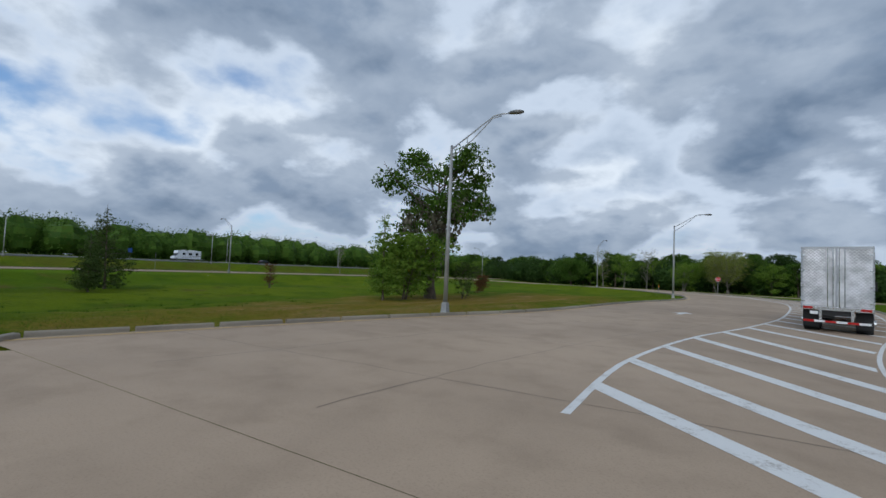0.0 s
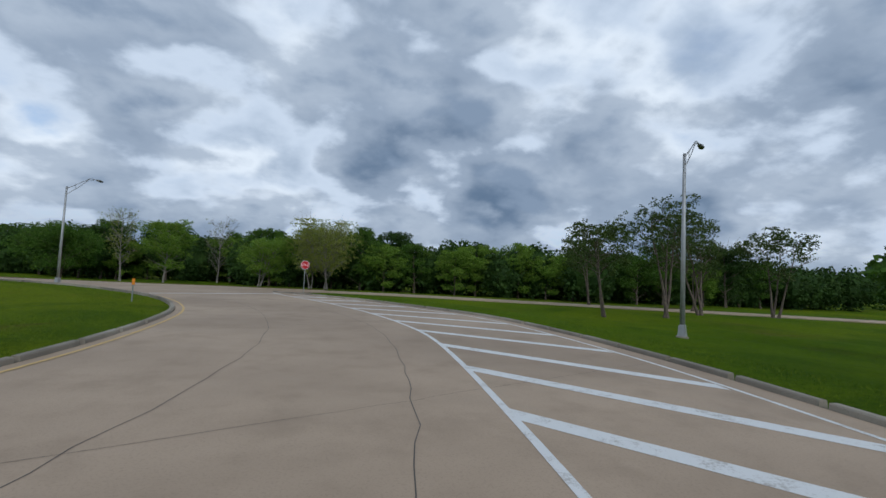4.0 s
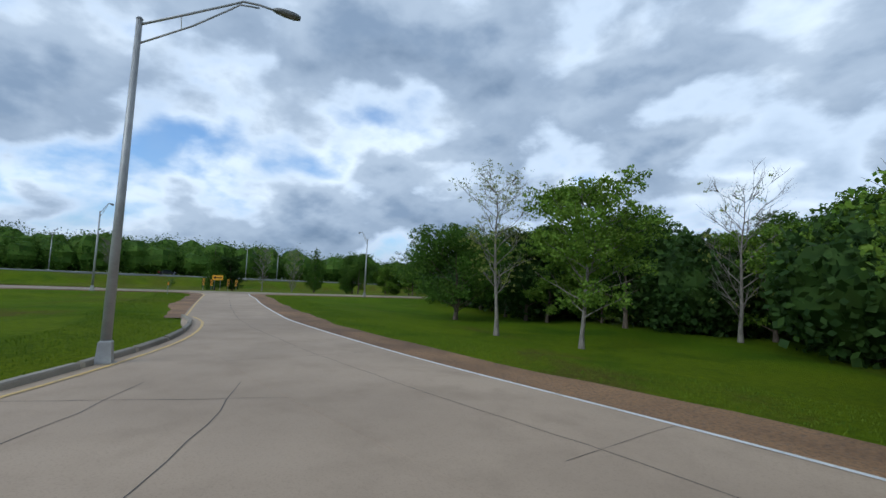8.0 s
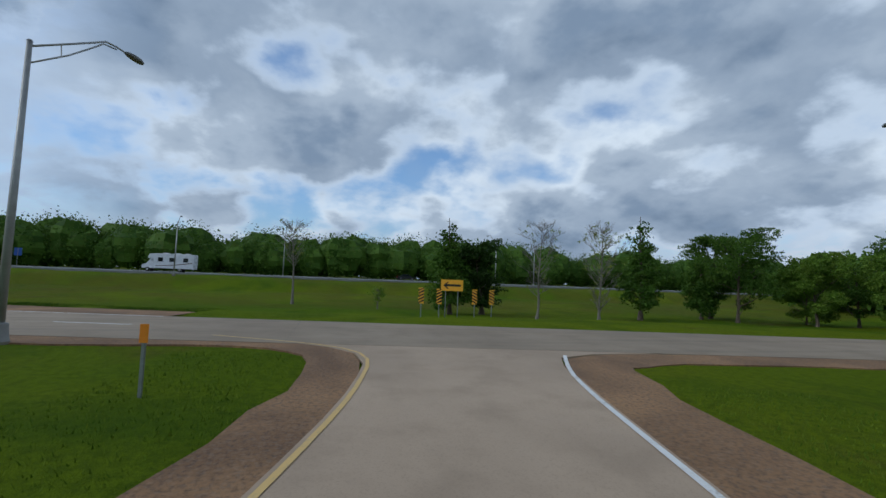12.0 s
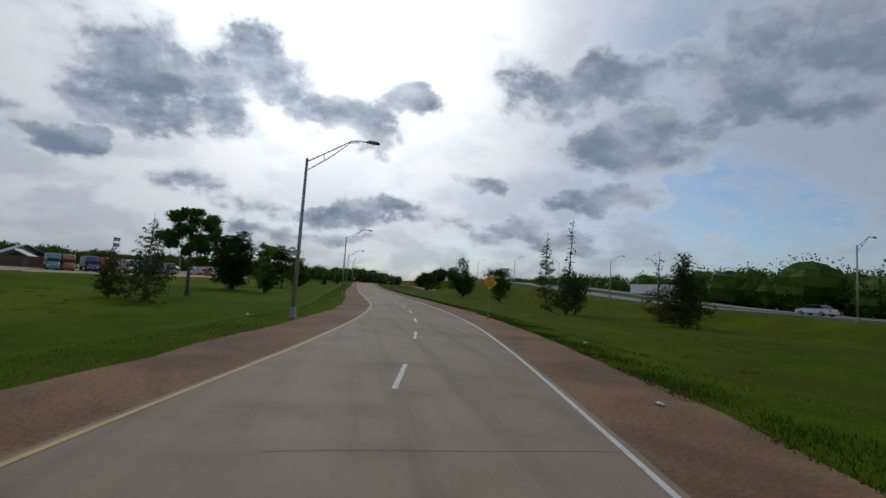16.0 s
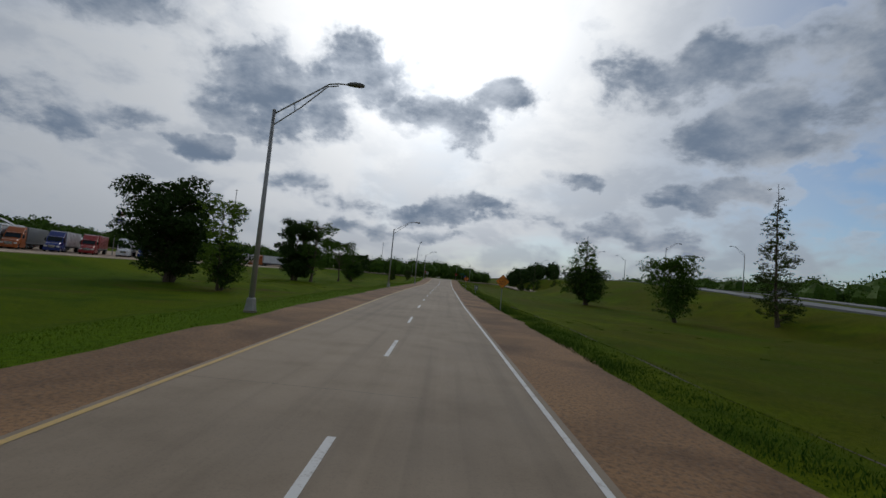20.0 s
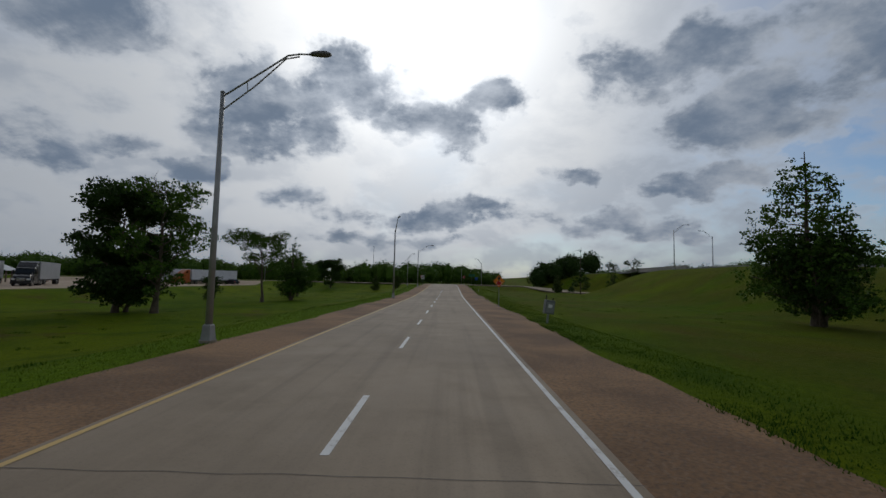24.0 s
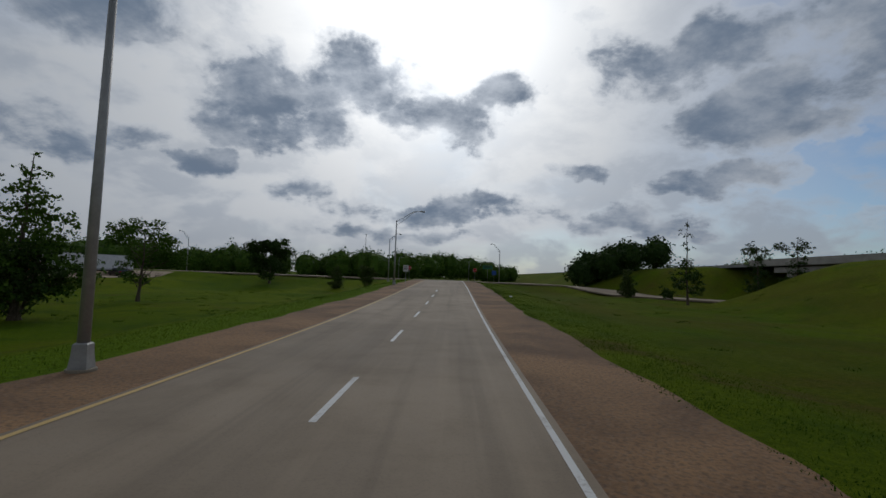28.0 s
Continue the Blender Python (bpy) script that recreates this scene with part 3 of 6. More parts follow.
def ribbon(name, line, width, lift, mat, step=1.0):
    """A thin painted or sealed strip along a line."""
    p = resample(line, step)
    a, b = offset_line(p, -width / 2), offset_line(p, width / 2)
    v, f = [], []
    for q, r in zip(a, b):
        v += [(q[0], q[1], float(level(*q)) + lift), (r[0], r[1], float(level(*r)) + lift)]
    f = [(2 * i, 2 * i + 1, 2 * i + 3, 2 * i + 2) for i in range(len(p) - 1)]
    me = mesh_from(name, v, f, mat)
    if len(me.polygons) and me.polygons[0].normal.z < 0:
        me.flip_normals()
    return me


def patch(name, corners, lift, mat):
    me = mesh_from(name, [(x, y, float(level(x, y)) + lift) for x, y in corners], [tuple(range(len(corners)))], mat)
    if me.polygons[0].normal.z < 0:
        me.flip_normals()
    return me


# ---- ground: one sheet to the horizon ----
def road_samples():
    out = []
    for l, r, c in ((EXIT_L, EXIT_R_FILL, 13), (LINK_L, LINK_R, 5), (SERVICE_L, SERVICE_R, 6), (LOT_L, LOT_R, 36), (APRON_N, APRON_S, 6)):
        a, b = pair(l, r, 2.0)
        for k in np.linspace(0, 1, c):
            out.append(a + (b - a) * k)
    return np.concatenate(out)


ROAD_PTS = road_samples()


def road_distance(x, y):
    p = np.stack([np.ravel(x), np.ravel(y)], 1).astype(np.float32)
    best = np.full(len(p), 1e9, np.float32)
    r = ROAD_PTS.astype(np.float32)
    for i in range(0, len(r), 64):
        q = r[i:i + 64]
        best = np.minimum(best, ((p[:, None, 0] - q[None, :, 0]) ** 2 + (p[:, None, 1] - q[None, :, 1]) ** 2).min(1))
    return np.sqrt(best).reshape(np.shape(x))


def ground_z(x, y):
    x, y = np.asarray(x, float), np.asarray(y, float)
    far = road_distance(x, y)
    z = level(x, y)
    lawn = smooth(-125, -100, y) * smooth(-58, -46, x) * (1 - smooth(108, 124, y))
    depth = np.where(x < -2, 0.45 + 0.95 * lawn, 0.8 - 0.4 * smooth(-20, 40, y))
    z = z - depth * smooth(3.5, 13, far) * (1 - smooth(44, 52, x))
    # a shallow ditch beside the service road
    z = z - 0.35 * np.exp(-((x - 9.5) / 1.6) ** 2) * smooth(-110, -85, y) * (1 - smooth(40, 70, y))
    roll = 0.10 * np.sin(0.21 * x + 0.4 * np.sin(0.13 * y)) * np.sin(0.17 * y + 1.3) + 0.04 * np.sin(0.9 * x + 0.7 * y)
    z = z + roll * smooth(2.0, 8.0, far)
    # grass stands as high as the kerb behind it, and just below the paving under it
    kerbed = (y < -36) & (y > -139) & (x < -50) & (x > -99)
    z = z + np.where(kerbed & (far > 0.6) & (far < 6), 0.10 * smooth(0.6, 1.6, far), 0)
    return z - 0.06 * (1 - smooth(1.2, 2.6, far))


def ground_mesh():
    def axis(lo, hi, fine, edges):
        core = np.arange(lo, hi + 0.01, fine)
        return np.r_[[-e for e in edges[::-1]] + lo, core, hi + np.array(edges)]
    rim = np.array([2.0, 5, 10, 18, 30, 50, 80, 130, 220, 400, 800, 1600, 2600])
    xs = np.r_[(-150 - rim)[::-1], np.arange(-150, 105.1, 1.0), 105 + rim]
    ys = np.r_[(-205 - rim)[::-1], np.arange(-205, 165.1, 1.0), 165 + rim]
    gx, gy = np.meshgrid(xs, ys)
    inner = (gx > -156) & (gx < 111) & (gy > -211) & (gy < 171)
    z = np.zeros_like(gx)
    z[inner] = ground_z(gx[inner], gy[inner])
    z[~inner] = level(gx[~inner], gy[~inner]) - 0.4 * (1 - smooth(44, 52, gx[~inner]))
    c = len(xs)
    me = bpy.data.meshes.new("ground")
    verts = np.stack([gx, gy, z], -1).reshape(-1, 3).astype(np.float32)
    i = (np.arange(len(ys) - 1)[:, None] * c + np.arange(c - 1)[None]).ravel()
    quad = np.stack([i, i + 1, i + c + 1, i + c], 1).astype(np.int32)
    me.vertices.add(len(verts))
    me.vertices.foreach_set("co", verts.ravel())
    me.loops.add(4 * len(quad))
    me.loops.foreach_set("vertex_index", quad.ravel())
    me.polygons.add(len(quad))
    me.polygons.foreach_set("loop_start", np.arange(0, 4 * len(quad), 4, dtype=np.int32))
    me.polygons.foreach_set("use_smooth", np.ones(len(quad), bool))
    me.materials.append(GRASS)
    me.update(calc_edges=True)
    return me


tagged(new("ground", ground_mesh()), "mown green lawn with yellow and bare brown patches", "lawn", kind="structure")


def ground_at(x, y):
    return float(ground_z(np.array([float(x)]), np.array([float(y)]))[0])

# ---- roads ----
def road(name, left, right, lift, mat, label, step=2.0, skirt=0.25):
    a, b = pair(left, right, step)
    return tagged(new(name, sheet(name, a, b, lift, mat, 4, skirt)), label, "road", kind="structure"), a, b


lot, *_ = road("lot_pavement", LOT_L, LOT_R, 0.0, CONCRETE, "tan concrete truck parking lot", 4.0)
exit_road, ex_a, ex_b = road("exit_road", EXIT_L, EXIT_R_FILL, 0.006, CONCRETE, "tan concrete exit lane with hatched gore", 1.5)
link_road, lk_a, lk_b = road("link_road", LINK_L, LINK_R, 0.012, CONCRETE, "tan concrete connector road to the service road", 1.5)
apron, *_ = road("junction_apron", APRON_N, APRON_S, 0.009, CONCRETE, "tan concrete apron where the exit lane joins", 1.0, 0.25)
service_road, sv_a, sv_b = road("service_road", SERVICE_L, SERVICE_R, 0.018, CONCRETE_GREY, "grey two-lane concrete one-way service road", 2.0)
cross_road, *_ = road("cross_road", [(-300, 137), (-60, 137), (20, 137), (34, 131), (44, 112), (58, 101), (100, 100), (300, 100)][::-1], [(-300, 128), (-60, 128), (16, 128), (27, 124), (37, 106), (54, 92.5), (100, 92), (300, 92)][::-1], 0.02, CONCRETE_GREY,
                      "pale concrete crossroad ahead", 6.0)


def highway(name, x0, x1):
    ys = np.r_[np.arange(-420, -60, 12.0), np.arange(-60, 106, 4.0), np.arange(106, 160, 3.0), np.arange(160, 520, 12.0)]
    v = []
    for y in ys:
        z = float(highway_z(y)) + 0.22
        v += [(x0, y, z - 0.5), (x0, y, z), (x1, y, z), (x1, y, z - 0.5)]
    f = [(4 * i + k, 4 * i + k + 1, 4 * i + k + 5, 4 * i + k + 4) for i in range(len(ys) - 1) for k in range(3)]
    me = mesh_from(name, v, f, HIGHWAY)
    if me.polygons[1].normal.z < 0:
        me.flip_normals()
    return tagged(new(name, me), "grey highway carriageway on a grassed bank", "road", kind="structure")


hw_near = highway("highway_near", 51.0, 62.0)
hw_far = highway("highway_far", 75.0, 86.0)

# gravelly shoulders


def shoulder(name, line, w0, w1, lift, label):
    p = resample(line, 1.5)
    a, b = offset_line(p, w0), offset_line(p, w1)
    wob = np.array([0.10 * math.sin(0.31 * i) + 0.09 * math.sin(0.83 * i + 1) + random.uniform(-0.13, 0.13) for i in range(len(p))])
    w = np.gradient(p, axis=0)
    w /= np.hypot(*w.T)[:, None]
    b = b + (np.sign(w1) * wob)[:, None] * np.stack([w[:, 1], -w[:, 0]], 1)
    return tagged(new(name, sheet(name, a, b, lift, GRAVEL, 3, 0.12)), label, "road shoulder", kind="structure")


shoulder("shoulder_left", SERVICE_L[5:], 0.05, -2.5, 0.004, "brown gravelly asphalt shoulder beside the yellow line")
shoulder("shoulder_right", SERVICE_R[4:], -0.05, 2.75, 0.004, "brown gravelly asphalt shoulder beside the white line")
shoulder("link_shoulder_left", [(-51.6, -137.9), *LINK_L[9:13], (-15.6, -143.6), (-15.0, -137.5), (-13.8, -130.7)], 0.05, -1.3, 0.002, "dark brown broken shoulder beside the yellow line")
shoulder("link_shoulder_right", [*LINK_R[4:12], (-18.8, -152.8), (-18.6, -158.5), (-21.7, -176), (-24.6, -192)], -0.05, 1.7, 0.002, "brown gravel shoulder beside the white line")

# painted lines
def line(name, pts, width, mat, parent, lift, label="", step=1.0):
    return part(name, ribbon(name, pts, width, lift, mat, step), mat, parent, label)


line("edge_line", offset_line(resample(SERVICE_R[4:], 2), -0.18), 0.105, WHITE_LINE, service_road, 0.024, "white edge line")
line("edge_line", offset_line(resample(SERVICE_L[5:], 2), 0.16), 0.11, YELLOW_LINE, service_road, 0.024, "worn yellow edge line")
line("edge_line", offset_line(resample(LINK_R[3:13], 1.5), -0.12), 0.11, WHITE_LINE, link_road, 0.0225, "white edge line")
line("edge_line", offset_line(resample(LINK_L[8:14], 1.5), 0.12), 0.095, YELLOW_LINE, link_road, 0.0225, "worn yellow edge line")
line("edge_line", offset_line(resample(EXIT_L, 1.5), 0.36), 0.10, YELLOW_LINE, exit_road, 0.018, "worn yellow line beside the kerb")
line("gore_line", GORE, 0.15, WHITE_LINE, exit_road, 0.012, "white gore border line")
line("gore_line", offset_line(resample(EXIT_R[:15], 1.5), -0.75), 0.12, WHITE_LINE, exit_road, 0.012, "white line beside the kerb")
line("stop_bar", [(-74.0, -123.4), (-78.2, -126.0), (-82.4, -128.6)], 0.38, WHITE_LINE, exit_road, 0.014, "white stop bar")

mid = (np.array(sv_a) * 0.5 + np.array(sv_b) * 0.5)
run = np.r_[0, np.cumsum(np.hypot(*np.diff(mid, axis=0).T))]
for y0 in (-138.0, -129.2, -120.6, -112.0, -103.3, -94.7, -86.4, -78.1, -69.9, -60.3, -51.6, -43.2, -33.6, -24.6, -15.7, -6.7,
           2.2, 10.1, 18.1, 25.8, 33.5, 41.5, 49.5, 57.5, 65.5, 73.5, 81.5):
    s = float(np.interp(y0, mid[:, 1], run))
    u = np.linspace(s, s + 2.9, 5)
    line("lane_dash", np.stack([np.interp(u, run, mid[:, 0]), np.interp(u, run, mid[:, 1])], 1), 0.12, WHITE_LINE, service_road, 0.024, step=0.8)


def gore_hatching():
    """White diagonal bars between the border line and the kerb line."""
    g, r = resample(GORE, 0.25), offset_line(resample(EXIT_R[:15], 0.25), -0.85)
    gs = np.r_[0, np.cumsum(np.hypot(*np.diff(g, axis=0).T))]
    at = 2.0
    while at < gs[-1] - 4.5:
        w = 0.46
        a0 = np.array([np.interp(at, gs, g[:, 0]), np.interp(at, gs, g[:, 1])])
        a1 = np.array([np.interp(at + w * 1.4, gs, g[:, 0]), np.interp(at + w * 1.4, gs, g[:, 1])])
        way = (a1 - a0) / np.hypot(*(a1 - a0))
        side = np.array([way[1], -way[0]])
        a = radians(46 - 20 * float(smooth(112, 123, -a0[1])))
        slant = side * math.cos(a) - way * math.sin(a)

        def reach(p):
            rel = r - p
            along = rel @ np.array([-slant[1], slant[0]])
            ahead = rel @ slant
            ok = np.where(ahead > 0, np.abs(along), 1e9)
            return p + slant * float(ahead[int(np.argmin(ok))])
        b0, b1 = reach(a0), reach(a1)
        if 0.8 < np.hypot(*(b0 - a0)) < 16 and 0.8 < np.hypot(*(b1 - a1)) < 16:
            steps = max(2, int(np.hypot(*(b0 - a0)) / 2))
            part("hatch_bar", mesh_from("hatch_bar", [(*(a0 + (b0 - a0) * f), 0.011) for f in (0, 1)] + [(*(a1 + (b1 - a1) * f), 0.011) for f in (1, 0)],
                                        [(0, 1, 2, 3)], WHITE_LINE), WHITE_LINE, exit_road)
        at += 3.55


gore_hatching()


def lane_arrow(x, y, turn):
    """A white forward arrow painted on the lane."""
    c, s = math.cos(radians(turn)), math.sin(radians(turn))
    outline = [(-0.16, -1.4), (0.16, -1.4), (0.2, -0.05), (0.62, -0.3), (0.0, 1.15), (-0.62, -0.3), (-0.2, -0.05)]
    part("lane_arrow", patch("lane_arrow", [(x + c * a - s * b, y + s * a + c * b) for a, b in outline], 0.011, WHITE_LINE), WHITE_LINE, exit_road,
         "white painted arrow pointing ahead")


lane_arrow(-81.4, -73.3, 172)

# slab joints
def joint(pts, parent, lift, w=0.035, wob=0.03):
    p = resample(pts, 0.7)
    p = p + np.random.normal(0, wob, p.shape) * np.linspace(1, 1, len(p))[:, None]
    part("slab_joint", ribbon("slab_joint", p, w, lift, CRACK, 0.7), CRACK, parent)


def joints(a, b, parent, lift, fractions, every, start, end):
    for f in fractions:
        joint((a + (b - a) * f)[start:end:3], parent, lift, 0.017, 0.035)
    c = (a + b) / 2
    s = np.r_[0, np.cumsum(np.hypot(*np.diff(c, axis=0).T))]
    at = s[start] + 2.0
    while at < s[min(end, len(s) - 1)]:
        i = int(np.searchsorted(s, at))
        w = 0.009 + 0.009 * random.random()
        lo, hi = random.choice([(0.0, 1.0), (0.0, 0.66), (0.33, 1.0), (0.0, 1.0)])
        joint([a[i] + (b[i] - a[i]) * (lo + (hi - lo) * k / 4) for k in range(5)], parent, lift, w, 0.02)
        at += every * random.choice([1.0, 1.0, 1.6])


joints(ex_a, ex_b, exit_road, 0.0105, (0.27, 0.52), 7.5, 1, len(ex_a) - 12)
joints(lk_a, lk_b, link_road, 0.0165, (0.5,), 9.0, 30, len(lk_a) - 12)
joints(sv_a, sv_b, service_road, 0.0225, (), 13.0, 30, len(sv_a) - 10)


def kerb(name, pts, side, label, stone=2.35):
    """Precast kerb stones laid end to end."""
    p = resample(pts, stone)
    base = tagged(new(name), label, "kerb", kind="structure")
    for i in range(len(p) - 1):
        a, b = p[i], p[i + 1]
        way = (b - a) / np.hypot(*(b - a))
        long = float(np.hypot(*(b - a))) - 0.09 - 0.16 * random.random()
        bm = bmesh.new()
        outline = [(-0.11, -0.08), (0.105, -0.08), (0.08, 0.10), (0.055, 0.132), (-0.07, 0.14), (-0.095, 0.115)]
        lean = random.uniform(-0.012, 0.012)
        loft(bm, [[(u * side + lean * (1 if t > 0 else -1), t * long / 2, h + random.uniform(-0.008, 0.008)) for u, h in outline] for t in (-1, -0.97, 0.97, 1)])
        c = (a + b) / 2
        part("kerb_stone", bm, KERB, base, m=Matrix.Translation((c[0], c[1], 0)) @ Matrix.Rotation(math.atan2(-way[0], way[1]) + random.uniform(-0.008, 0.008), 4, "Z"))


kerb("kerb_left", offset_line(resample(LOT_L[:3][::-1], 2), 0.0).tolist()[:-1] + offset_line(resample(EXIT_L, 1.5), -0.1).tolist(), 1, "weathered precast concrete kerb stones round the lawn")
kerb("kerb_right", offset_line(resample(EXIT_R, 1.5), 0.1).tolist(), -1, "weathered concrete kerb stones beside the hatched gore")


# ---- street lamps ----
def street_lamp(height=8.6, reach=3.5, rise=1.3):
    lamp = thing("street_lamp", 0, 0, 0, 0, "galvanised steel street lamp with a curved arm", "street lamp", "street lamps along the roads")
    b = loft(bmesh.new(), [[(-r, -r, z), (r, -r, z), (r, r, z), (-r, r, z)] for r, z in ((0.17, 0.05), (0.17, 0.09), (0.145, 0.34), (0.135, 0.55), (0.11, 0.58))])
    part("base_cover", b, STEEL, lamp, "tapered square steel base cover", smooth=False)
    part("footing", tube(bmesh.new(), [(0, 0, -0.4), (0, 0, 0.06)], 0.27, 14), KERB, lamp, "round concrete footing")
    part("pole", tube(bmesh.new(), [(0, 0, 0.5), (0, 0, height * 0.5), (0, 0, height)], [0.115, 0.095, 0.07], 12), STEEL, lamp, smooth=True)
    part("pole_cap", tube(bmesh.new(), [(0, 0, height), (0, 0, height + 0.05)], [0.085, 0.05], 12), STEEL, lamp)
    up = [(0.05, 0, height - 0.12), (reach * 0.33, 0, height + rise * 0.42), (reach * 0.56, 0, height + rise * 0.80), (reach * 0.66, 0, height + rise * 0.97), (reach * 0.78, 0, height + rise), (reach * 0.9, 0, height + rise * 0.98)]
    lo = [(0.05, 0, height - 0.62), (reach * 0.33, 0, height + rise * 0.14), (reach * 0.55, 0, height + rise * 0.66), (reach * 0.64, 0, height + rise * 0.88), (reach * 0.78, 0, height + rise * 0.93)]
    part("upper_arm", tube(bmesh.new(), up, 0.032, 8), STEEL, lamp, smooth=True)
    part("lower_arm", tube(bmesh.new(), lo, 0.026, 8), STEEL, lamp, smooth=True)
    part("brace", tube(bmesh.new(), [(reach * 0.26, 0, height + rise * 0.02), (reach * 0.25, 0, height + rise * 0.30)], 0.016, 6), STEEL, lamp)
    bm = bmesh.new()
    secs = []
    for x, w, h0, h1 in ((0, 0.05, -0.03, 0.05), (0.12, 0.11, -0.06, 0.10), (0.35, 0.15, -0.09, 0.12), (0.6, 0.15, -0.11, 0.09), (0.76, 0.08, -0.08, 0.03)):
        ring = []
        for k in range(10):
            a = 2 * math.pi * k / 10
            zz = math.sin(a)
            ring.append((reach * 0.88 + x, w * math.cos(a), height + rise * 0.98 + (h1 * zz if zz > 0 else -h0 * zz)))
        secs.append(ring)
    loft(bm, secs)
    part("lamp_head", bm, STEEL_DARK, lamp, "grey cobra-head lamp housing", smooth=True)
    return lamp


LAMPS = [(-71.4, -58.8, 180), (-79.3, -98.4, 183), (-63.5, -132.9, 254), (-20.5, -168.2, -12), (-102.6, -104.4, 215),
         (-16.3, -136.6, -22), (-9.0, -88.0, -4), (-7.6, -44.7, -6), (-7.8, 2.6, -5), (-6.6, 44.0, -76), (-6.9, 94.4, -5)]
proto = street_lamp()
for i, (x, y, turn) in enumerate(LAMPS):
    m = pose(x, y, ground_at(x, y) + 0.02, 0, 0, turn)
    if i == 0:
        proto.matrix_basis = m
    else:
        copy_thing(proto, m)
for x, y, turn in ((49.3, -73, 10), (64.2, -71, 190), (48.8, -120, 10), (64, -135, 190), (49.3, -24, 10), (64.2, -20, 190), (49.3, 36, 10), (64.2, 32, 190), (49.3, 84, 10), (64.2, 95, 190),
                   (48.8, -175, 10), (64, -190, 190), (49.3, 165, 10), (64, 185, 190), (-12, 124, 60), (12, 141, 230), (-62, 138.5, 270), (-18, 190, 0), (8, 230, 0)):
    z = max(ground_at(x, y), float(highway_z(y)) - 0.1 if x > 45 else -9)
    tagged(copy_thing(proto, pose(x, y, z, 0, 0, turn)), "galvanised steel street lamp beyond the lawn", "street lamp", "street lamps along the highway")

# ---- trees ----
def rand_dirs(c):
    v = np.random.normal(size=(c, 3))
    return v / np.linalg.norm(v, axis=1)[:, None]


def leaf_quads(centres, size, droop=0.0, spread=0.35):
    """Small pointed leaves or sprays, turned at random, at the given centres."""
    c = len(centres)
    a = rand_dirs(c)
    a[:, 2] -= droop
    a /= np.linalg.norm(a, axis=1)[:, None]
    b = np.cross(a, rand_dirs(c))
    b /= np.linalg.norm(b, axis=1)[:, None] + 1e-6
    s = (size * np.random.uniform(0.6, 1.35, c))[:, None]
    tip, mid_ = a * s, b * s * np.random.uniform(0.28, 0.5, c)[:, None]
    p = np.asarray(centres)
    return np.stack([p - tip * 0.5, p + mid_, p + tip * 0.5, p - mid_], 1)


def limb(bm, start, way, length, r, rng, bend=0.25, steps=4, sides=5):
    p, w = Vector(start), Vector(way).normalized()
    pts = [p.copy()]
    for i in range(steps):
        w = (w + Vector((rng.uniform(-bend, bend), rng.uniform(-bend, bend), rng.uniform(-bend * 0.4, bend * 0.7)))).normalized()
        p = p + w * length / steps
        pts.append(p.copy())
    tube(bm, pts, [r * (1 - 0.82 * i / steps) for i in range(steps + 1)], sides, caps=False)
    return pts


def crown_radius(kind, f):
    """The crown's outline: its half-width at a share f of the crown's height."""
    if kind == "round":
        return math.sqrt(max(0.0, 1 - (2 * f - 0.9) ** 2 / 1.25)) if f < 1 else 0
    if kind == "cone":
        return max(0.06, (1 - f) ** 0.8) * (0.75 + 0.25 * min(1, f * 6))
    if kind == "spire":
        return 0.98 * max(0, 1 - f / 0.5) ** 0.8 + 0.15 * (0.5 + 0.5 * math.cos(f * 30)) * (1.25 - f) + 0.07
    if kind == "column":
        return 0.75 + 0.25 * math.sin(9 * f) if f < 0.9 else 0.5
    if kind == "flat":
        return 0.25 + 0.75 * math.sqrt(min(1, f * 1.5)) if f < 0.85 else 0.65
    return 0.7 + 0.3 * math.sin(3.1 * f)


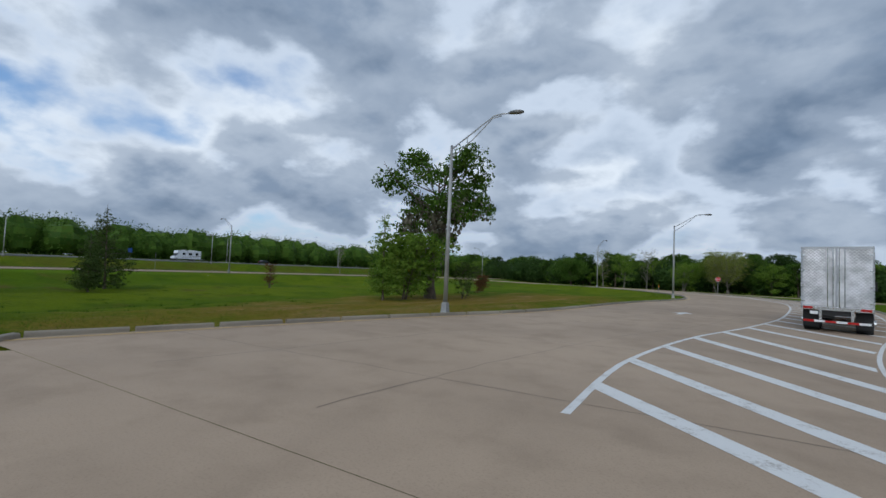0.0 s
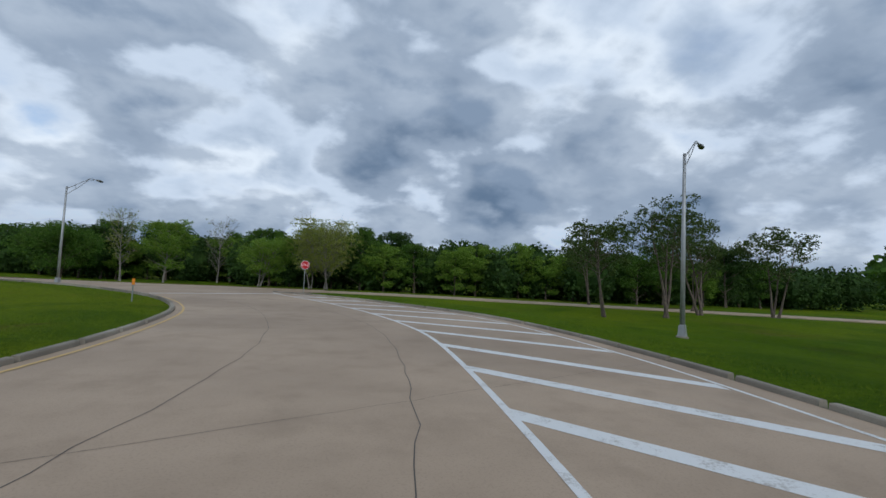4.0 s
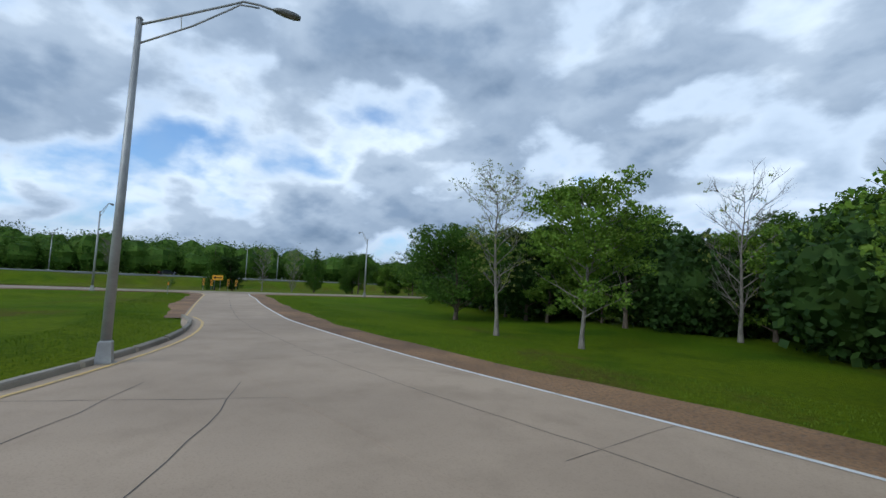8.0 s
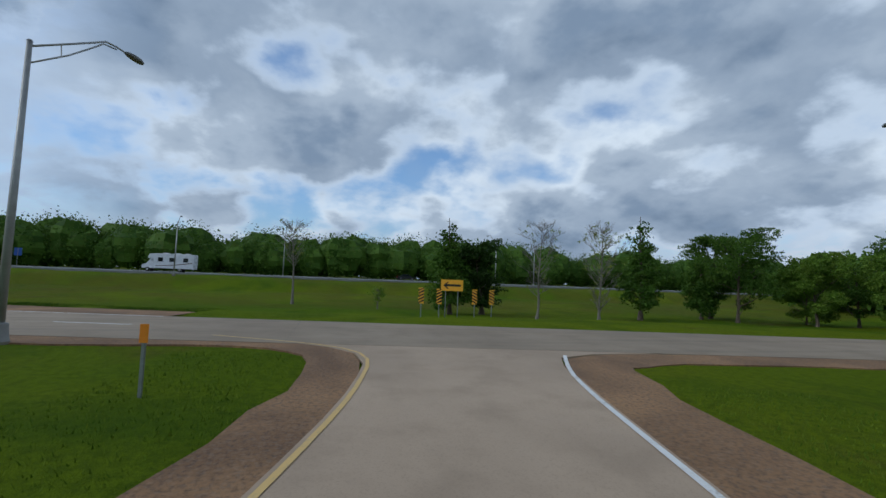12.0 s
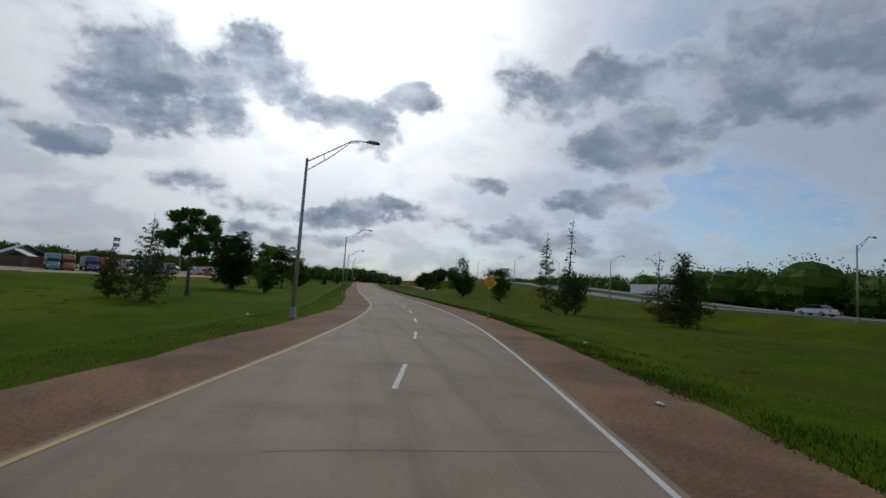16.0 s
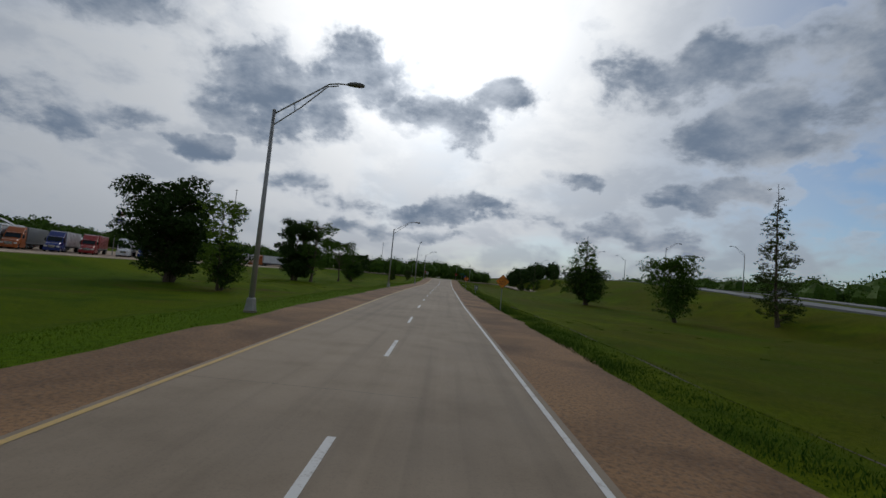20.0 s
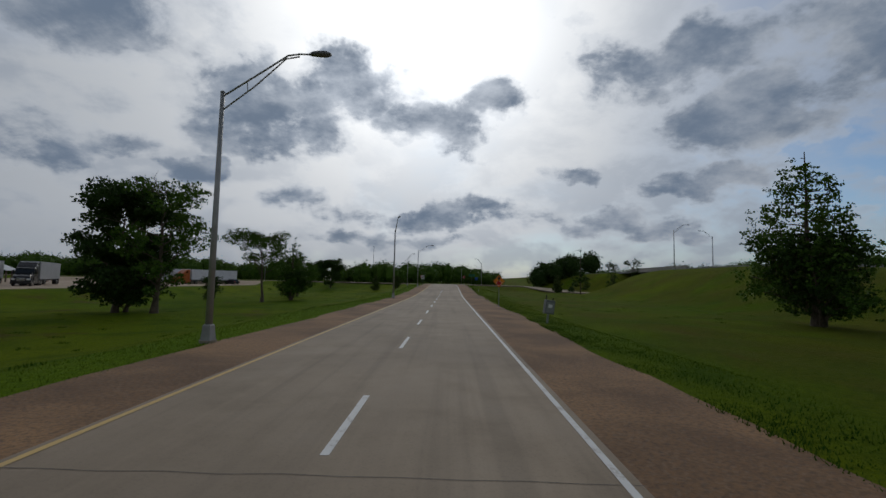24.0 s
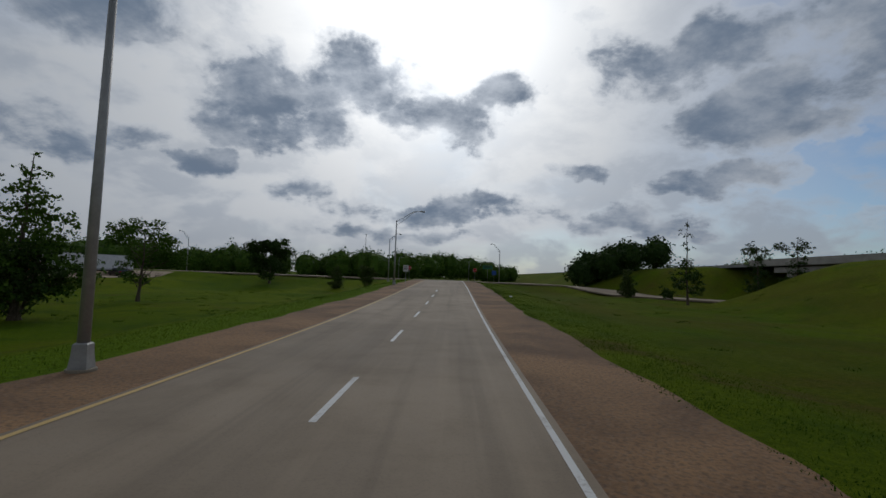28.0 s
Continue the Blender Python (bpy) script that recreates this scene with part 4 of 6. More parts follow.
def tree_meshes(seed, height, width, kind="round", clear=0.25, leaves=3500, size=0.26, leaf="oak", bark=None, trunk=0.02, limbs=26, gaps=0.35, moss=0, stems=1, bare=False):
    """The trunk-and-limbs mesh and the crown mesh of one tree."""
    rng = random.Random(seed)
    np.random.seed(seed)
    bm = bmesh.new()
    tips, lobes = [], []
    r0 = trunk * height
    tops = []
    for s in range(stems):
        lean = Vector((rng.uniform(-0.05, 0.05), rng.uniform(-0.05, 0.05), 1)) if stems == 1 else Vector((rng.uniform(-0.3, 0.3), rng.uniform(-0.3, 0.3), 1))
        pts, p = [Vector((rng.uniform(-0.2, 0.2) * (stems > 1), rng.uniform(-0.2, 0.2) * (stems > 1), -0.15))], None
        for i in range(1, 9):
            q = pts[-1] + lean.normalized() * height * (0.97 if kind in ("cone", "spire", "column") else 0.82) / 8
            pts.append(q + Vector((rng.uniform(-1, 1), rng.uniform(-1, 1), 0)) * height * 0.008)
        rad = [r0 * (1.5 if i == 0 else 1.0 - 0.88 * i / 8) for i in range(9)]
        tube(bm, pts, rad, 9, caps=False)
        tops.append(pts)
    for k in range(limbs):
        pts = tops[k % stems]
        f = (k + rng.random()) / limbs
        z = height * (clear + (1 - clear) * f * 0.93)
        share = z / (height * (0.97 if kind in ("cone", "spire", "column") else 0.82))
        i = min(7, int(share * 8))
        base = pts[i].lerp(pts[i + 1], min(1, share * 8 - i)) if share < 1 else pts[8]
        a = k * 2.4 + rng.uniform(-0.5, 0.5)
        reach = width / 2 * crown_radius(kind, f) * rng.uniform(0.65, 1.08)
        lift = {"round": 0.55, "flat": 0.45, "cone": 0.12, "spire": 0.05, "column": 0.5}.get(kind, 0.6)
        if bare:
            lift = 0.9
        end = Vector((math.cos(a), math.sin(a), lift * (1 - 0.3 * f)))
        got = limb(bm, base, end, max(0.3, reach * 1.08), max(0.012, r0 * 0.34 * (1 - 0.7 * f)), rng)
        tips += [(q, reach) for q in got[2:]]
        lobes.append((*(got[-1] * 0.72 + got[2] * 0.28), max(0.45, reach * rng.uniform(0.30, 0.46))))
        for j in range(3 if not bare else 5):
            q = got[rng.choice((1, 2, 3))]
            sub = limb(bm, q, end + Vector((rng.uniform(-0.9, 0.9), rng.uniform(-0.9, 0.9), rng.uniform(-0.1, 0.8))), reach * rng.uniform(0.3, 0.55),
                       max(0.008, r0 * 0.14), rng, 0.3, 3, 4)
            tips += [(sub[-1], reach), (sub[-2], reach)]
            if bare:
                for _ in range(3):
                    limb(bm, sub[rng.choice((1, 2))], Vector((rng.uniform(-1, 1), rng.uniform(-1, 1), rng.uniform(0.1, 1.2))), reach * rng.uniform(0.2, 0.4), 0.009, rng, 0.3, 3, 3)
    skin = bm_mesh("trunk", bm, bark or BARK, True)
    if leaves == 0:
        return skin, None, None
    # clumps of leaves round the ends of the limbs, some ends left open
    ends = np.array([tuple(q) for q, _ in tips])
    keep = np.random.random(len(ends)) > gaps * 0.7
    ends = ends[keep]
    weight = np.array([q for _, q in tips])[keep] ** 1.4
    spread = width * 0.045 + 0.14
    leaves = int(leaves * 2.3)
    size = size * 0.84
    per = 12
    sprays = max(8, leaves // per)
    pick = ends[np.random.choice(len(ends), sprays, p=weight / weight.sum())]
    away = np.clip(np.random.normal(size=(sprays, 3)), -1.7, 1.7) * spread * np.array([1, 1, 0.7])
    if kind in ("round", "flat") and not bare:
        # leaves gather in rounded lobes at the ends of the limbs
        ball = np.array(lobes)[np.random.random(len(lobes)) > gaps * 0.55]
        ball = ball[np.random.choice(len(ball), sprays, p=ball[:, 3] ** 2 / (ball[:, 3] ** 2).sum())]
        pick, away = ball[:, :3], rand_dirs(sprays) * (ball[:, 3] * np.random.random(sprays) ** 0.42)[:, None] * np.array([1.1, 1.1, 0.72])
    centre = np.repeat(pick + away, per, 0)
    centre = centre + np.clip(np.random.normal(size=centre.shape), -1.8, 1.8) * (size * 0.72 + 0.05 * spread) * np.array([1, 1, 0.6])
    centre[:, 2] = np.clip(centre[:, 2], 0.05, height * 1.02)
    sprigs = leaf_quads(centre, size)
    if gaps < 0.2:
        # shaded leaves inside a dense crown
        heart = centre[::6] * np.random.uniform(0.25, 0.72, (len(centre[::6]), 1)) * [1, 1, 0] + centre[::6] * [0, 0, 0.97]
        sprigs = np.concatenate([sprigs, leaf_quads(heart, size * 1.6)])
    crown = quads_mesh("crown", sprigs, LEAF[leaf])
    hang = None
    if moss:
        p = ends[np.random.randint(0, len(ends), moss // 6)]
        p = p[(p[:, 2] < height * 0.7)]
        strands = []
        for q in p:
            for k in range(6):
                o = q + np.random.normal(0, 0.25, 3) + np.array([0, 0, -0.3 * k])
                strands.append(o)
        if strands:
            hang = quads_mesh("hanging_moss", leaf_quads(np.array(strands), size * 1.5, droop=3.0), LEAF["moss"])
    return skin, crown, hang


def tree(x, y, label, category="tree", group="", turn=None, z=None, name="tree", **how):
    skin, crown, hang = tree_meshes(**how)
    ob = thing(name, x, y, ground_at(x, y) if z is None else z, random.uniform(0, 360) if turn is None else turn, label, category, group)
    part("trunk", skin, None, ob)
    if crown:
        part("crown", crown, None, ob)
    if hang:
        tagged(part("hanging_moss", hang, None, ob, "grey-brown hanging moss"), kind="stuff")
    return ob


# lawn between the lot and the service road
tree(-28.7, -44.6, "tall leafy oak with a clear trunk on the lawn", seed=11, height=13.4, width=6.4, clear=0.28, leaves=7600, size=0.30, leaf="oak", gaps=0.3)
tree(-60.8, -74.0, "tall old tree hung with grey moss on the lawn", seed=212, height=14.2, width=9.6, clear=0.30, leaves=6000, size=0.28, leaf="oak", gaps=0.22, moss=4200, limbs=26, trunk=0.030)
tree(-60.4, -70.4, "dense green shrub thicket round the mossy tree", "shrub", seed=13, height=5.4, width=6.4, kind="bush", clear=0.03, leaves=5200, size=0.2, leaf="fresh", gaps=0.1, stems=4, limbs=40, trunk=0.012, name="shrub")
tree(-59.8, -68.4, "young feathery cypress in the thicket", seed=14, height=7.6, width=2.6, kind="spire", clear=0.1, leaves=2200, size=0.16, leaf="fresh", gaps=0.15, limbs=30, trunk=0.012)
tree(-62.5, -77.2, "small thin-leaved sapling on the lawn", "sapling", seed=15, height=3.4, width=3.0, kind="bush", clear=0.08, leaves=900, size=0.15, leaf="cypress", stems=3, gaps=0.3, trunk=0.014, name="sapling")
tree(-57.0, -92.0, "small reddish vine-covered shrub on the lawn", "shrub", seed=16, height=2.3, width=2.2, kind="bush", clear=0.08, leaves=1100, size=0.14, leaf="red", stems=2, gaps=0.1, trunk=0.02, name="shrub")
tree(-28.4, -81.7, "thin reddish sapling on a dark stump", "sapling", seed=17, height=3.7, width=1.6, kind="column", clear=0.1, leaves=800, size=0.13, leaf="red", gaps=0.2, trunk=0.035, name="sapling")
tree(-27.0, -61.8, "feathery cypress with a bushy foot on the lawn", seed=18, height=9.6, width=5.0, kind="cone", clear=0.05, leaves=3800, size=0.17, leaf="cypress", gaps=0.25, limbs=46, trunk=0.014)
tree(-31.8, -58.5, "small feathery green cypress on the lawn", seed=19, height=6.0, width=3.0, kind="cone", clear=0.06, leaves=2400, size=0.17, leaf="cypress", gaps=0.25, limbs=36, trunk=0.014)
tree(-31.4, -12.4, "broad dense dark green tree on the lawn", seed=20, height=12.2, width=10.2, clear=0.03, leaves=8500, size=0.30, leaf="dark", gaps=0.1, limbs=44)
tree(-31.0, -12.0, "dense dark undergrowth under a broad tree", "shrub", seed=37, height=6.8, width=8.4, kind="bush", clear=0.02, leaves=5200, size=0.24, leaf="dark", stems=4, gaps=0.05, limbs=40, name="shrub")
tree(-24.0, -15.2, "light green airy tree with a bushy foot", seed=21, height=10.2, width=5.6, kind="column", clear=0.06, leaves=3600, size=0.19, leaf="fresh", gaps=0.25, limbs=36, trunk=0.013)
tree(-23.9, -14.9, "dark bushy shrub round the foot of a tree", "shrub", seed=34, height=5.2, width=4.4, kind="bush", clear=0.02, leaves=2600, size=0.2, leaf="dark", stems=3, gaps=0.08, limbs=30, name="shrub")
tree(-36.0, 10.0, "vine-covered slender trunk on the lawn", seed=22, height=13.4, width=3.6, kind="column", clear=0.05, leaves=3000, size=0.2, leaf="dark", gaps=0.2, limbs=40, trunk=0.014)
tree(-31.5, 30.0, "dense dark green tree down to the ground", seed=23, height=13.2, width=9.6, clear=0.02, leaves=8000, size=0.32, leaf="dark", gaps=0.12, limbs=34)
tree(-27.4, 29.5, "open-crowned tree on a slim trunk", seed=24, height=14.0, width=8.8, clear=0.10, leaves=3600, size=0.27, leaf="oak", gaps=0.4)
tree(-31.0, 30.6, "dense dark undergrowth round a tree foot", "shrub", seed=35, height=7.2, width=8.0, kind="bush", clear=0.02, leaves=5200, size=0.24, leaf="dark", stems=4, gaps=0.05, limbs=40, name="shrub")
tree(-25.7, 61.9, "dark bushy shrub at the foot of a loose tree", "shrub", seed=36, height=4.6, width=5.0, kind="bush", clear=0.02, leaves=2200, size=0.2, leaf="dark", stems=3, gaps=0.08, limbs=26, name="shrub")
tree(-36.9, 57.0, "small round dark shrub on the lawn", "shrub", seed=25, height=3.4, width=3.2, kind="bush", clear=0.03, leaves=1300, size=0.2, leaf="dark", stems=3, gaps=0.15, name="shrub")
tree(-27.4, 53.9, "umbrella-shaped tree with a bare lower trunk", seed=26, height=11.0, width=8.6, clear=0.36, leaves=9000, size=0.17, leaf="oak", gaps=0.3)
tree(-25.9, 61.7, "loose-crowned dark tree on the lawn", seed=27, height=10.7, width=7.4, clear=0.08, leaves=3600, size=0.25, leaf="oak", gaps=0.3, kind="cone")
tree(-30.6, 79.0, "small open round tree on the lawn", seed=28, height=8.6, width=6.6, clear=0.12, leaves=3000, size=0.25, leaf="oak", gaps=0.35)
tree(-34.8, 121.0, "round dark evergreen near the crossroad", seed=29, height=8.8, width=8.6, clear=0.04, leaves=4200, size=0.32, leaf="dark", gaps=0.1)
tree(-20.5, 117.0, "small bushy evergreen near the crossroad", "shrub", seed=30, height=4.6, width=3.2, kind="cone", clear=0.04, leaves=1400, size=0.22, leaf="cypress", gaps=0.15, name="shrub")
tree(-14.0, 112.0, "small bushy evergreen near the service road", "shrub", seed=31, height=4.0, width=2.8, kind="bush", clear=0.04, leaves=1200, size=0.22, leaf="cypress", gaps=0.15, name="shrub")
# between the service road and the highway
tree(33.6, -64.8, "dense dark conifer, wide at its foot", seed=40, height=9.9, width=6.4, kind="cone", clear=0.03, leaves=6200, size=0.2, leaf="cypress", gaps=0.08, limbs=60, trunk=0.016)
tree(38.0, -55.6, "low reddish brown spreading shrub", "shrub", seed=41, height=1.9, width=5.0, kind="bush", clear=0.03, leaves=1200, size=0.16, leaf="red", stems=4, gaps=0.1, name="shrub")
tree(40.0, -52.5, "thin sparse cypress on the verge", seed=42, height=11.4, width=4.4, kind="spire", clear=0.12, leaves=1400, size=0.16, leaf="cypress", gaps=0.4, limbs=34, trunk=0.011)
tree(26.0, -49.6, "tall thin cypress spire over a leafy thicket", seed=43, height=15.2, width=4.6, kind="spire", clear=0.03, leaves=4600, size=0.19, leaf="cypress", gaps=0.22, limbs=60, trunk=0.011)
tree(28.2, -48.2, "leafy thicket round the cypress foot", "shrub", seed=44, height=6.4, width=4.2, kind="bush", clear=0.04, leaves=3000, size=0.2, leaf="oak", stems=3, gaps=0.25, limbs=30, name="shrub")
tree(41.4, -8.6, "slender ragged cypress with a bushy foot", seed=45, height=18.6, width=5.4, kind="cone", clear=0.03, leaves=4600, size=0.2, leaf="cypress", gaps=0.25, limbs=56, trunk=0.011)
tree(30.2, -6.1, "many-stemmed bushy green tree on the verge", seed=46, height=8.4, width=6.6, kind="bush", clear=0.04, leaves=6500, size=0.20, leaf="oak", stems=5, gaps=0.1, limbs=40, trunk=0.014)
tree(27.1, 20.4, "leafy tree with layered branches to ground", seed=47, height=13.5, width=9.6, kind="cone", clear=0.05, leaves=5600, size=0.26, leaf="oak", gaps=0.25, limbs=44)
tree(27.2, 20.2, "dense dark undergrowth round a leafy tree", "shrub", seed=52, height=6.6, width=6.8, kind="bush", clear=0.02, leaves=4200, size=0.24, leaf="dark", stems=4, gaps=0.05, limbs=36, name="shrub")
tree(32.4, 95.0, "tall thin ragged pine on the verge", seed=48, height=12.2, width=5.0, kind="spire", clear=0.1, leaves=1700, size=0.24, leaf="dark", gaps=0.35, limbs=30, trunk=0.012)
tree(38.4, 90.0, "ragged vine-covered cypress on the verge", seed=49, height=7.4, width=3.0, kind="column", clear=0.05, leaves=1500, size=0.2, leaf="dark", gaps=0.2, trunk=0.016)
tree(43.7, 91.0, "broken-topped vine-covered cypress on the verge", seed=50, height=9.0, width=3.8, kind="column", clear=0.05, leaves=1800, size=0.2, leaf="dark", gaps=0.2, trunk=0.016)
tree(31.0, 112.0, "small upright evergreen by the crossroad", seed=51, height=5.6, width=3.6, kind="cone", clear=0.04, leaves=1500, size=0.24, leaf="cypress", gaps=0.1)
# beyond the T junction
tree(15.5, -141.4, "bare grey tree with fine twigs", seed=60, height=9.0, width=4.4, clear=0.42, leaves=120, size=0.15, leaf="pale", bark=BARK_PALE, bare=True, limbs=34, trunk=0.014)
tree(10.5, -149.4, "stunted leafy stub of a tree", "sapling", seed=61, height=2.2, width=1.4, kind="bush", clear=0.3, leaves=250, size=0.14, leaf="fresh", bark=BARK_PALE, gaps=0.3, trunk=0.03, name="sapling")
tree(7.0, -155.4, "leafy green tree behind the arrow sign", seed=62, height=9.0, width=4.0, kind="cone", clear=0.08, leaves=4200, size=0.24, leaf="oak", gaps=0.2, limbs=40)
tree(7.6, -158.6, "round leafy tree behind the arrow sign", seed=63, height=7.0, width=4.2, kind="bush", clear=0.06, leaves=3600, size=0.24, leaf="dark", gaps=0.15, stems=2)
tree(4.2, -162.4, "bare grey tree beside the service road", seed=64, height=9.4, width=4.4, clear=0.2, leaves=100, size=0.15, leaf="pale", bark=BARK_PALE, bare=True, limbs=36, trunk=0.012)
tree(3.0, -167.6, "bare grey tree with twiggy skirts", seed=65, height=9.5, width=4.6, clear=0.08, leaves=500, size=0.14, leaf="pale", bark=BARK_PALE, bare=True, limbs=44, trunk=0.012)
tree(4.2, -172.6, "slender leafy green tree near the junction", seed=66, height=10.0, width=4.0, kind="cone", clear=0.1, leaves=3200, size=0.24, leaf="oak", gaps=0.3, limbs=40)
tree(6.0, -181.0, "leafy tree at the edge of the woods", seed=67, height=7.2, width=4.0, kind="cone", clear=0.1, leaves=2600, size=0.26, leaf="oak", gaps=0.2)
# at the exit junction
tree(-86.1, -141.8, "spreading many-limbed tree in pale spring bud", seed=70, height=7.7, width=8.4, kind="round", clear=0.16, leaves=17000, size=0.10, bare=True, leaf="pale", bark=BARK_PALE, gaps=0.2, stems=3, limbs=54, trunk=0.011)
tree(-84.2, -142.6, "pale budding tree beside its twin", seed=71, height=6.4, width=5.6, kind="round", clear=0.2, leaves=9000, size=0.10, bare=True, leaf="pale", bark=BARK_PALE, gaps=0.2, stems=2, limbs=40, trunk=0.011)
tree(-78.4, -143.3, "leafy green tree with a low pale limb", seed=72, height=5.7, width=6.6, kind="round", clear=0.14, leaves=8500, size=0.15, leaf="fresh", bark=BARK_PALE, gaps=0.2, stems=2, limbs=34)
tree(-61.4, -149.8, "slim tree in thin pale leaf", seed=73, height=9.4, width=5.0, clear=0.22, leaves=2500, size=0.08, leaf="pale", bark=BARK_PALE, bare=True, limbs=24, trunk=0.013)
tree(-65.9, -150.6, "fresh green tree with a straight pale trunk", seed=74, height=8.4, width=6.8, clear=0.18, leaves=7500, size=0.15, leaf="fresh", bark=BARK_PALE, gaps=0.15, limbs=34, trunk=0.014)
tree(-52.0, -156.0, "round dense green tree near the road", seed=75, height=7.6, width=8.4, clear=0.08, leaves=16000, size=0.15, leaf="oak", gaps=0.1, stems=2, limbs=36)
tree(-69.5, -162.5, "bare grey twiggy tree in the woods edge", seed=76, height=10.4, width=7.4, clear=0.12, leaves=200, size=0.15, leaf="pale", bark=BARK_PALE, bare=True, limbs=28, trunk=0.013)
MYRTLE = [(-106.7, -116.8, 7.4, 5.6), (-111.4, -115.6, 9.2, 6.6), (-116.2, -117.4, 8.6, 5.6), (-112.4, -127.6, 7.4, 5.2), (-119.8, -121.8, 7.6, 5.0), (-124.0, -117.4, 8.0, 5.2), (-101.8, -86.8, 6.4, 6.0), (-106.8, -76.5, 7.4, 6.0), (-109.5, -98.5, 6.8, 5.2)]
for i, (x, y, h, w) in enumerate(MYRTLE):
    tree(x, y, "many-stemmed grey-green crape myrtle on the lawn", "tree", "crape myrtles beside the exit road", seed=80 + i, height=h, width=w, kind="round", clear=0.38, leaves=2600, size=0.17,
         leaf="cypress", gaps=0.25, stems=3, limbs=30, trunk=0.013)

# woods: full-grown trees at the edge, a mass of foliage behind
WOOD_KINDS = [dict(seed=101, height=8.4, width=7.5, leaf="oak", clear=0.08), dict(seed=102, height=9.2, width=7, leaf="dark", clear=0.1), dict(seed=103, height=7.4, width=7, leaf="fresh", clear=0.06),
              dict(seed=104, height=9.8, width=6.5, leaf="oak", clear=0.12), dict(seed=105, height=5.6, width=6, leaf="fresh", clear=0.02), dict(seed=106, height=8, width=6, leaf="fresh", clear=0.1)]
wood_proto = []
for how in WOOD_KINDS:
    wood_proto.append(dict(how, meshes=tree_meshes(leaves=6500, size=0.18, gaps=0.1, limbs=20, **how)))
WORDS = {"oak": "mid-green leafy tree at the edge of the woods", "dark": "dark green leafy tree at the edge of the woods", "fresh": "fresh green leafy tree at the edge of the woods"}


def wood_tree(x, y, k, scale):
    p = wood_proto[k % len(wood_proto)]
    ob = tagged(new("tree"), WORDS[p["leaf"]], "tree", "trees along the edge of the woods")
    ob.matrix_basis = pose(x, y, ground_at(x, y) - 0.1, 0, 0, random.uniform(0, 360)) @ Matrix.Diagonal((scale, scale, scale * random.uniform(0.92, 1.08), 1))
    part("trunk", p["meshes"][0], None, ob)
    part("crown", p["meshes"][1], None, ob)


def edge_of_wood(line_, step, depth, seed):
    rng = random.Random(seed)
    p = resample(line_, step)
    for row in range(depth):
        q = offset_line(p, 5.5 * row)
        for x, y in q:
            wood_tree(x + rng.uniform(-1.6, 1.6), y + rng.uniform(-1.6, 1.6), rng.randrange(6), rng.uniform(0.80, 1.02) + 0.06 * row)


# the wood south of the link road and round to the service road
edge_of_wood([(-26, -186), (-36, -176), (-46, -168), (-56, -164), (-66, -168), (-76, -158), (-84, -151), (-92, -147), (-104, -144), (-118, -143), (-134, -142), (-150, -140)], 4.3, 1, 5)
edge_of_wood([(-48, -172), (-58, -168.5), (-68, -172), (-78, -163), (-86, -156.5), (-94, -152.5)], 4.6, 1, 9)
edge_of_wood([(6, -184), (-2, -196), (-12, -206)], 5.5, 2, 6)


def far_woods(name, line_, label, step=6.0, rows=3, height=(9, 15), clumps=150, size=0.9, seed=1, leafs="oak", z=None, gap=7.0):
    """A distant belt of trees as one mass: lumpy crowns with a dense heart and leaf sprays on the outside."""
    np.random.seed(seed)
    p = resample(line_, step)
    out = []
    lat, lon = np.meshgrid(np.linspace(0.05, 0.97, 9) * math.pi, np.linspace(0, 2 * math.pi, 13))
    ball = np.stack([np.sin(lat) * np.cos(lon), np.sin(lat) * np.sin(lon), np.cos(lat)], -1)
    for row in range(rows):
        for x, y in offset_line(p, gap * row):
            h = np.random.uniform(*height)
            r = h * np.random.uniform(0.46, 0.66)
            cx, cy = x + np.random.normal(0, 1.5), y + np.random.normal(0, 1.5)
            base = float(level(cx, cy)) - 0.4 if z is None else z
            ph = np.random.uniform(0, 6, 3)

            def lump(v):
                return 1 + 0.15 * np.sin(v[..., 0] * 5 + ph[0]) * np.cos(v[..., 1] * 5 + ph[1]) + 0.12 * np.sin(v[..., 2] * 7 + ph[0]) * np.sin(v[..., 0] * 6 + ph[2]) + 0.07 * np.sin(v[..., 1] * 11 + ph[2]) * np.sin(v[..., 0] * 9)

            def put(v, k):
                s = lump(v) * k
                q = np.stack([cx + v[..., 0] * r * s, cy + v[..., 1] * r * s, base + h * 0.40 + v[..., 2] * h * 0.55 * s], -1)
                q[..., 2] = np.maximum(q[..., 2], base)
                return q
            b_ = put(ball, 0.56)
            out.append(np.stack([b_[:-1, :-1], b_[:-1, 1:], b_[1:, 1:], b_[1:, :-1]], 2).reshape(-1, 4, 3))
            v = rand_dirs(clumps)
            out.append(leaf_quads(put(v, 0.55 + 0.24 * np.random.beta(1.4, 1.8, clumps)), size))
    tagged(new(name, quads_mesh(name, np.concatenate(out), LEAF[leafs])), label, "woods", kind="stuff")


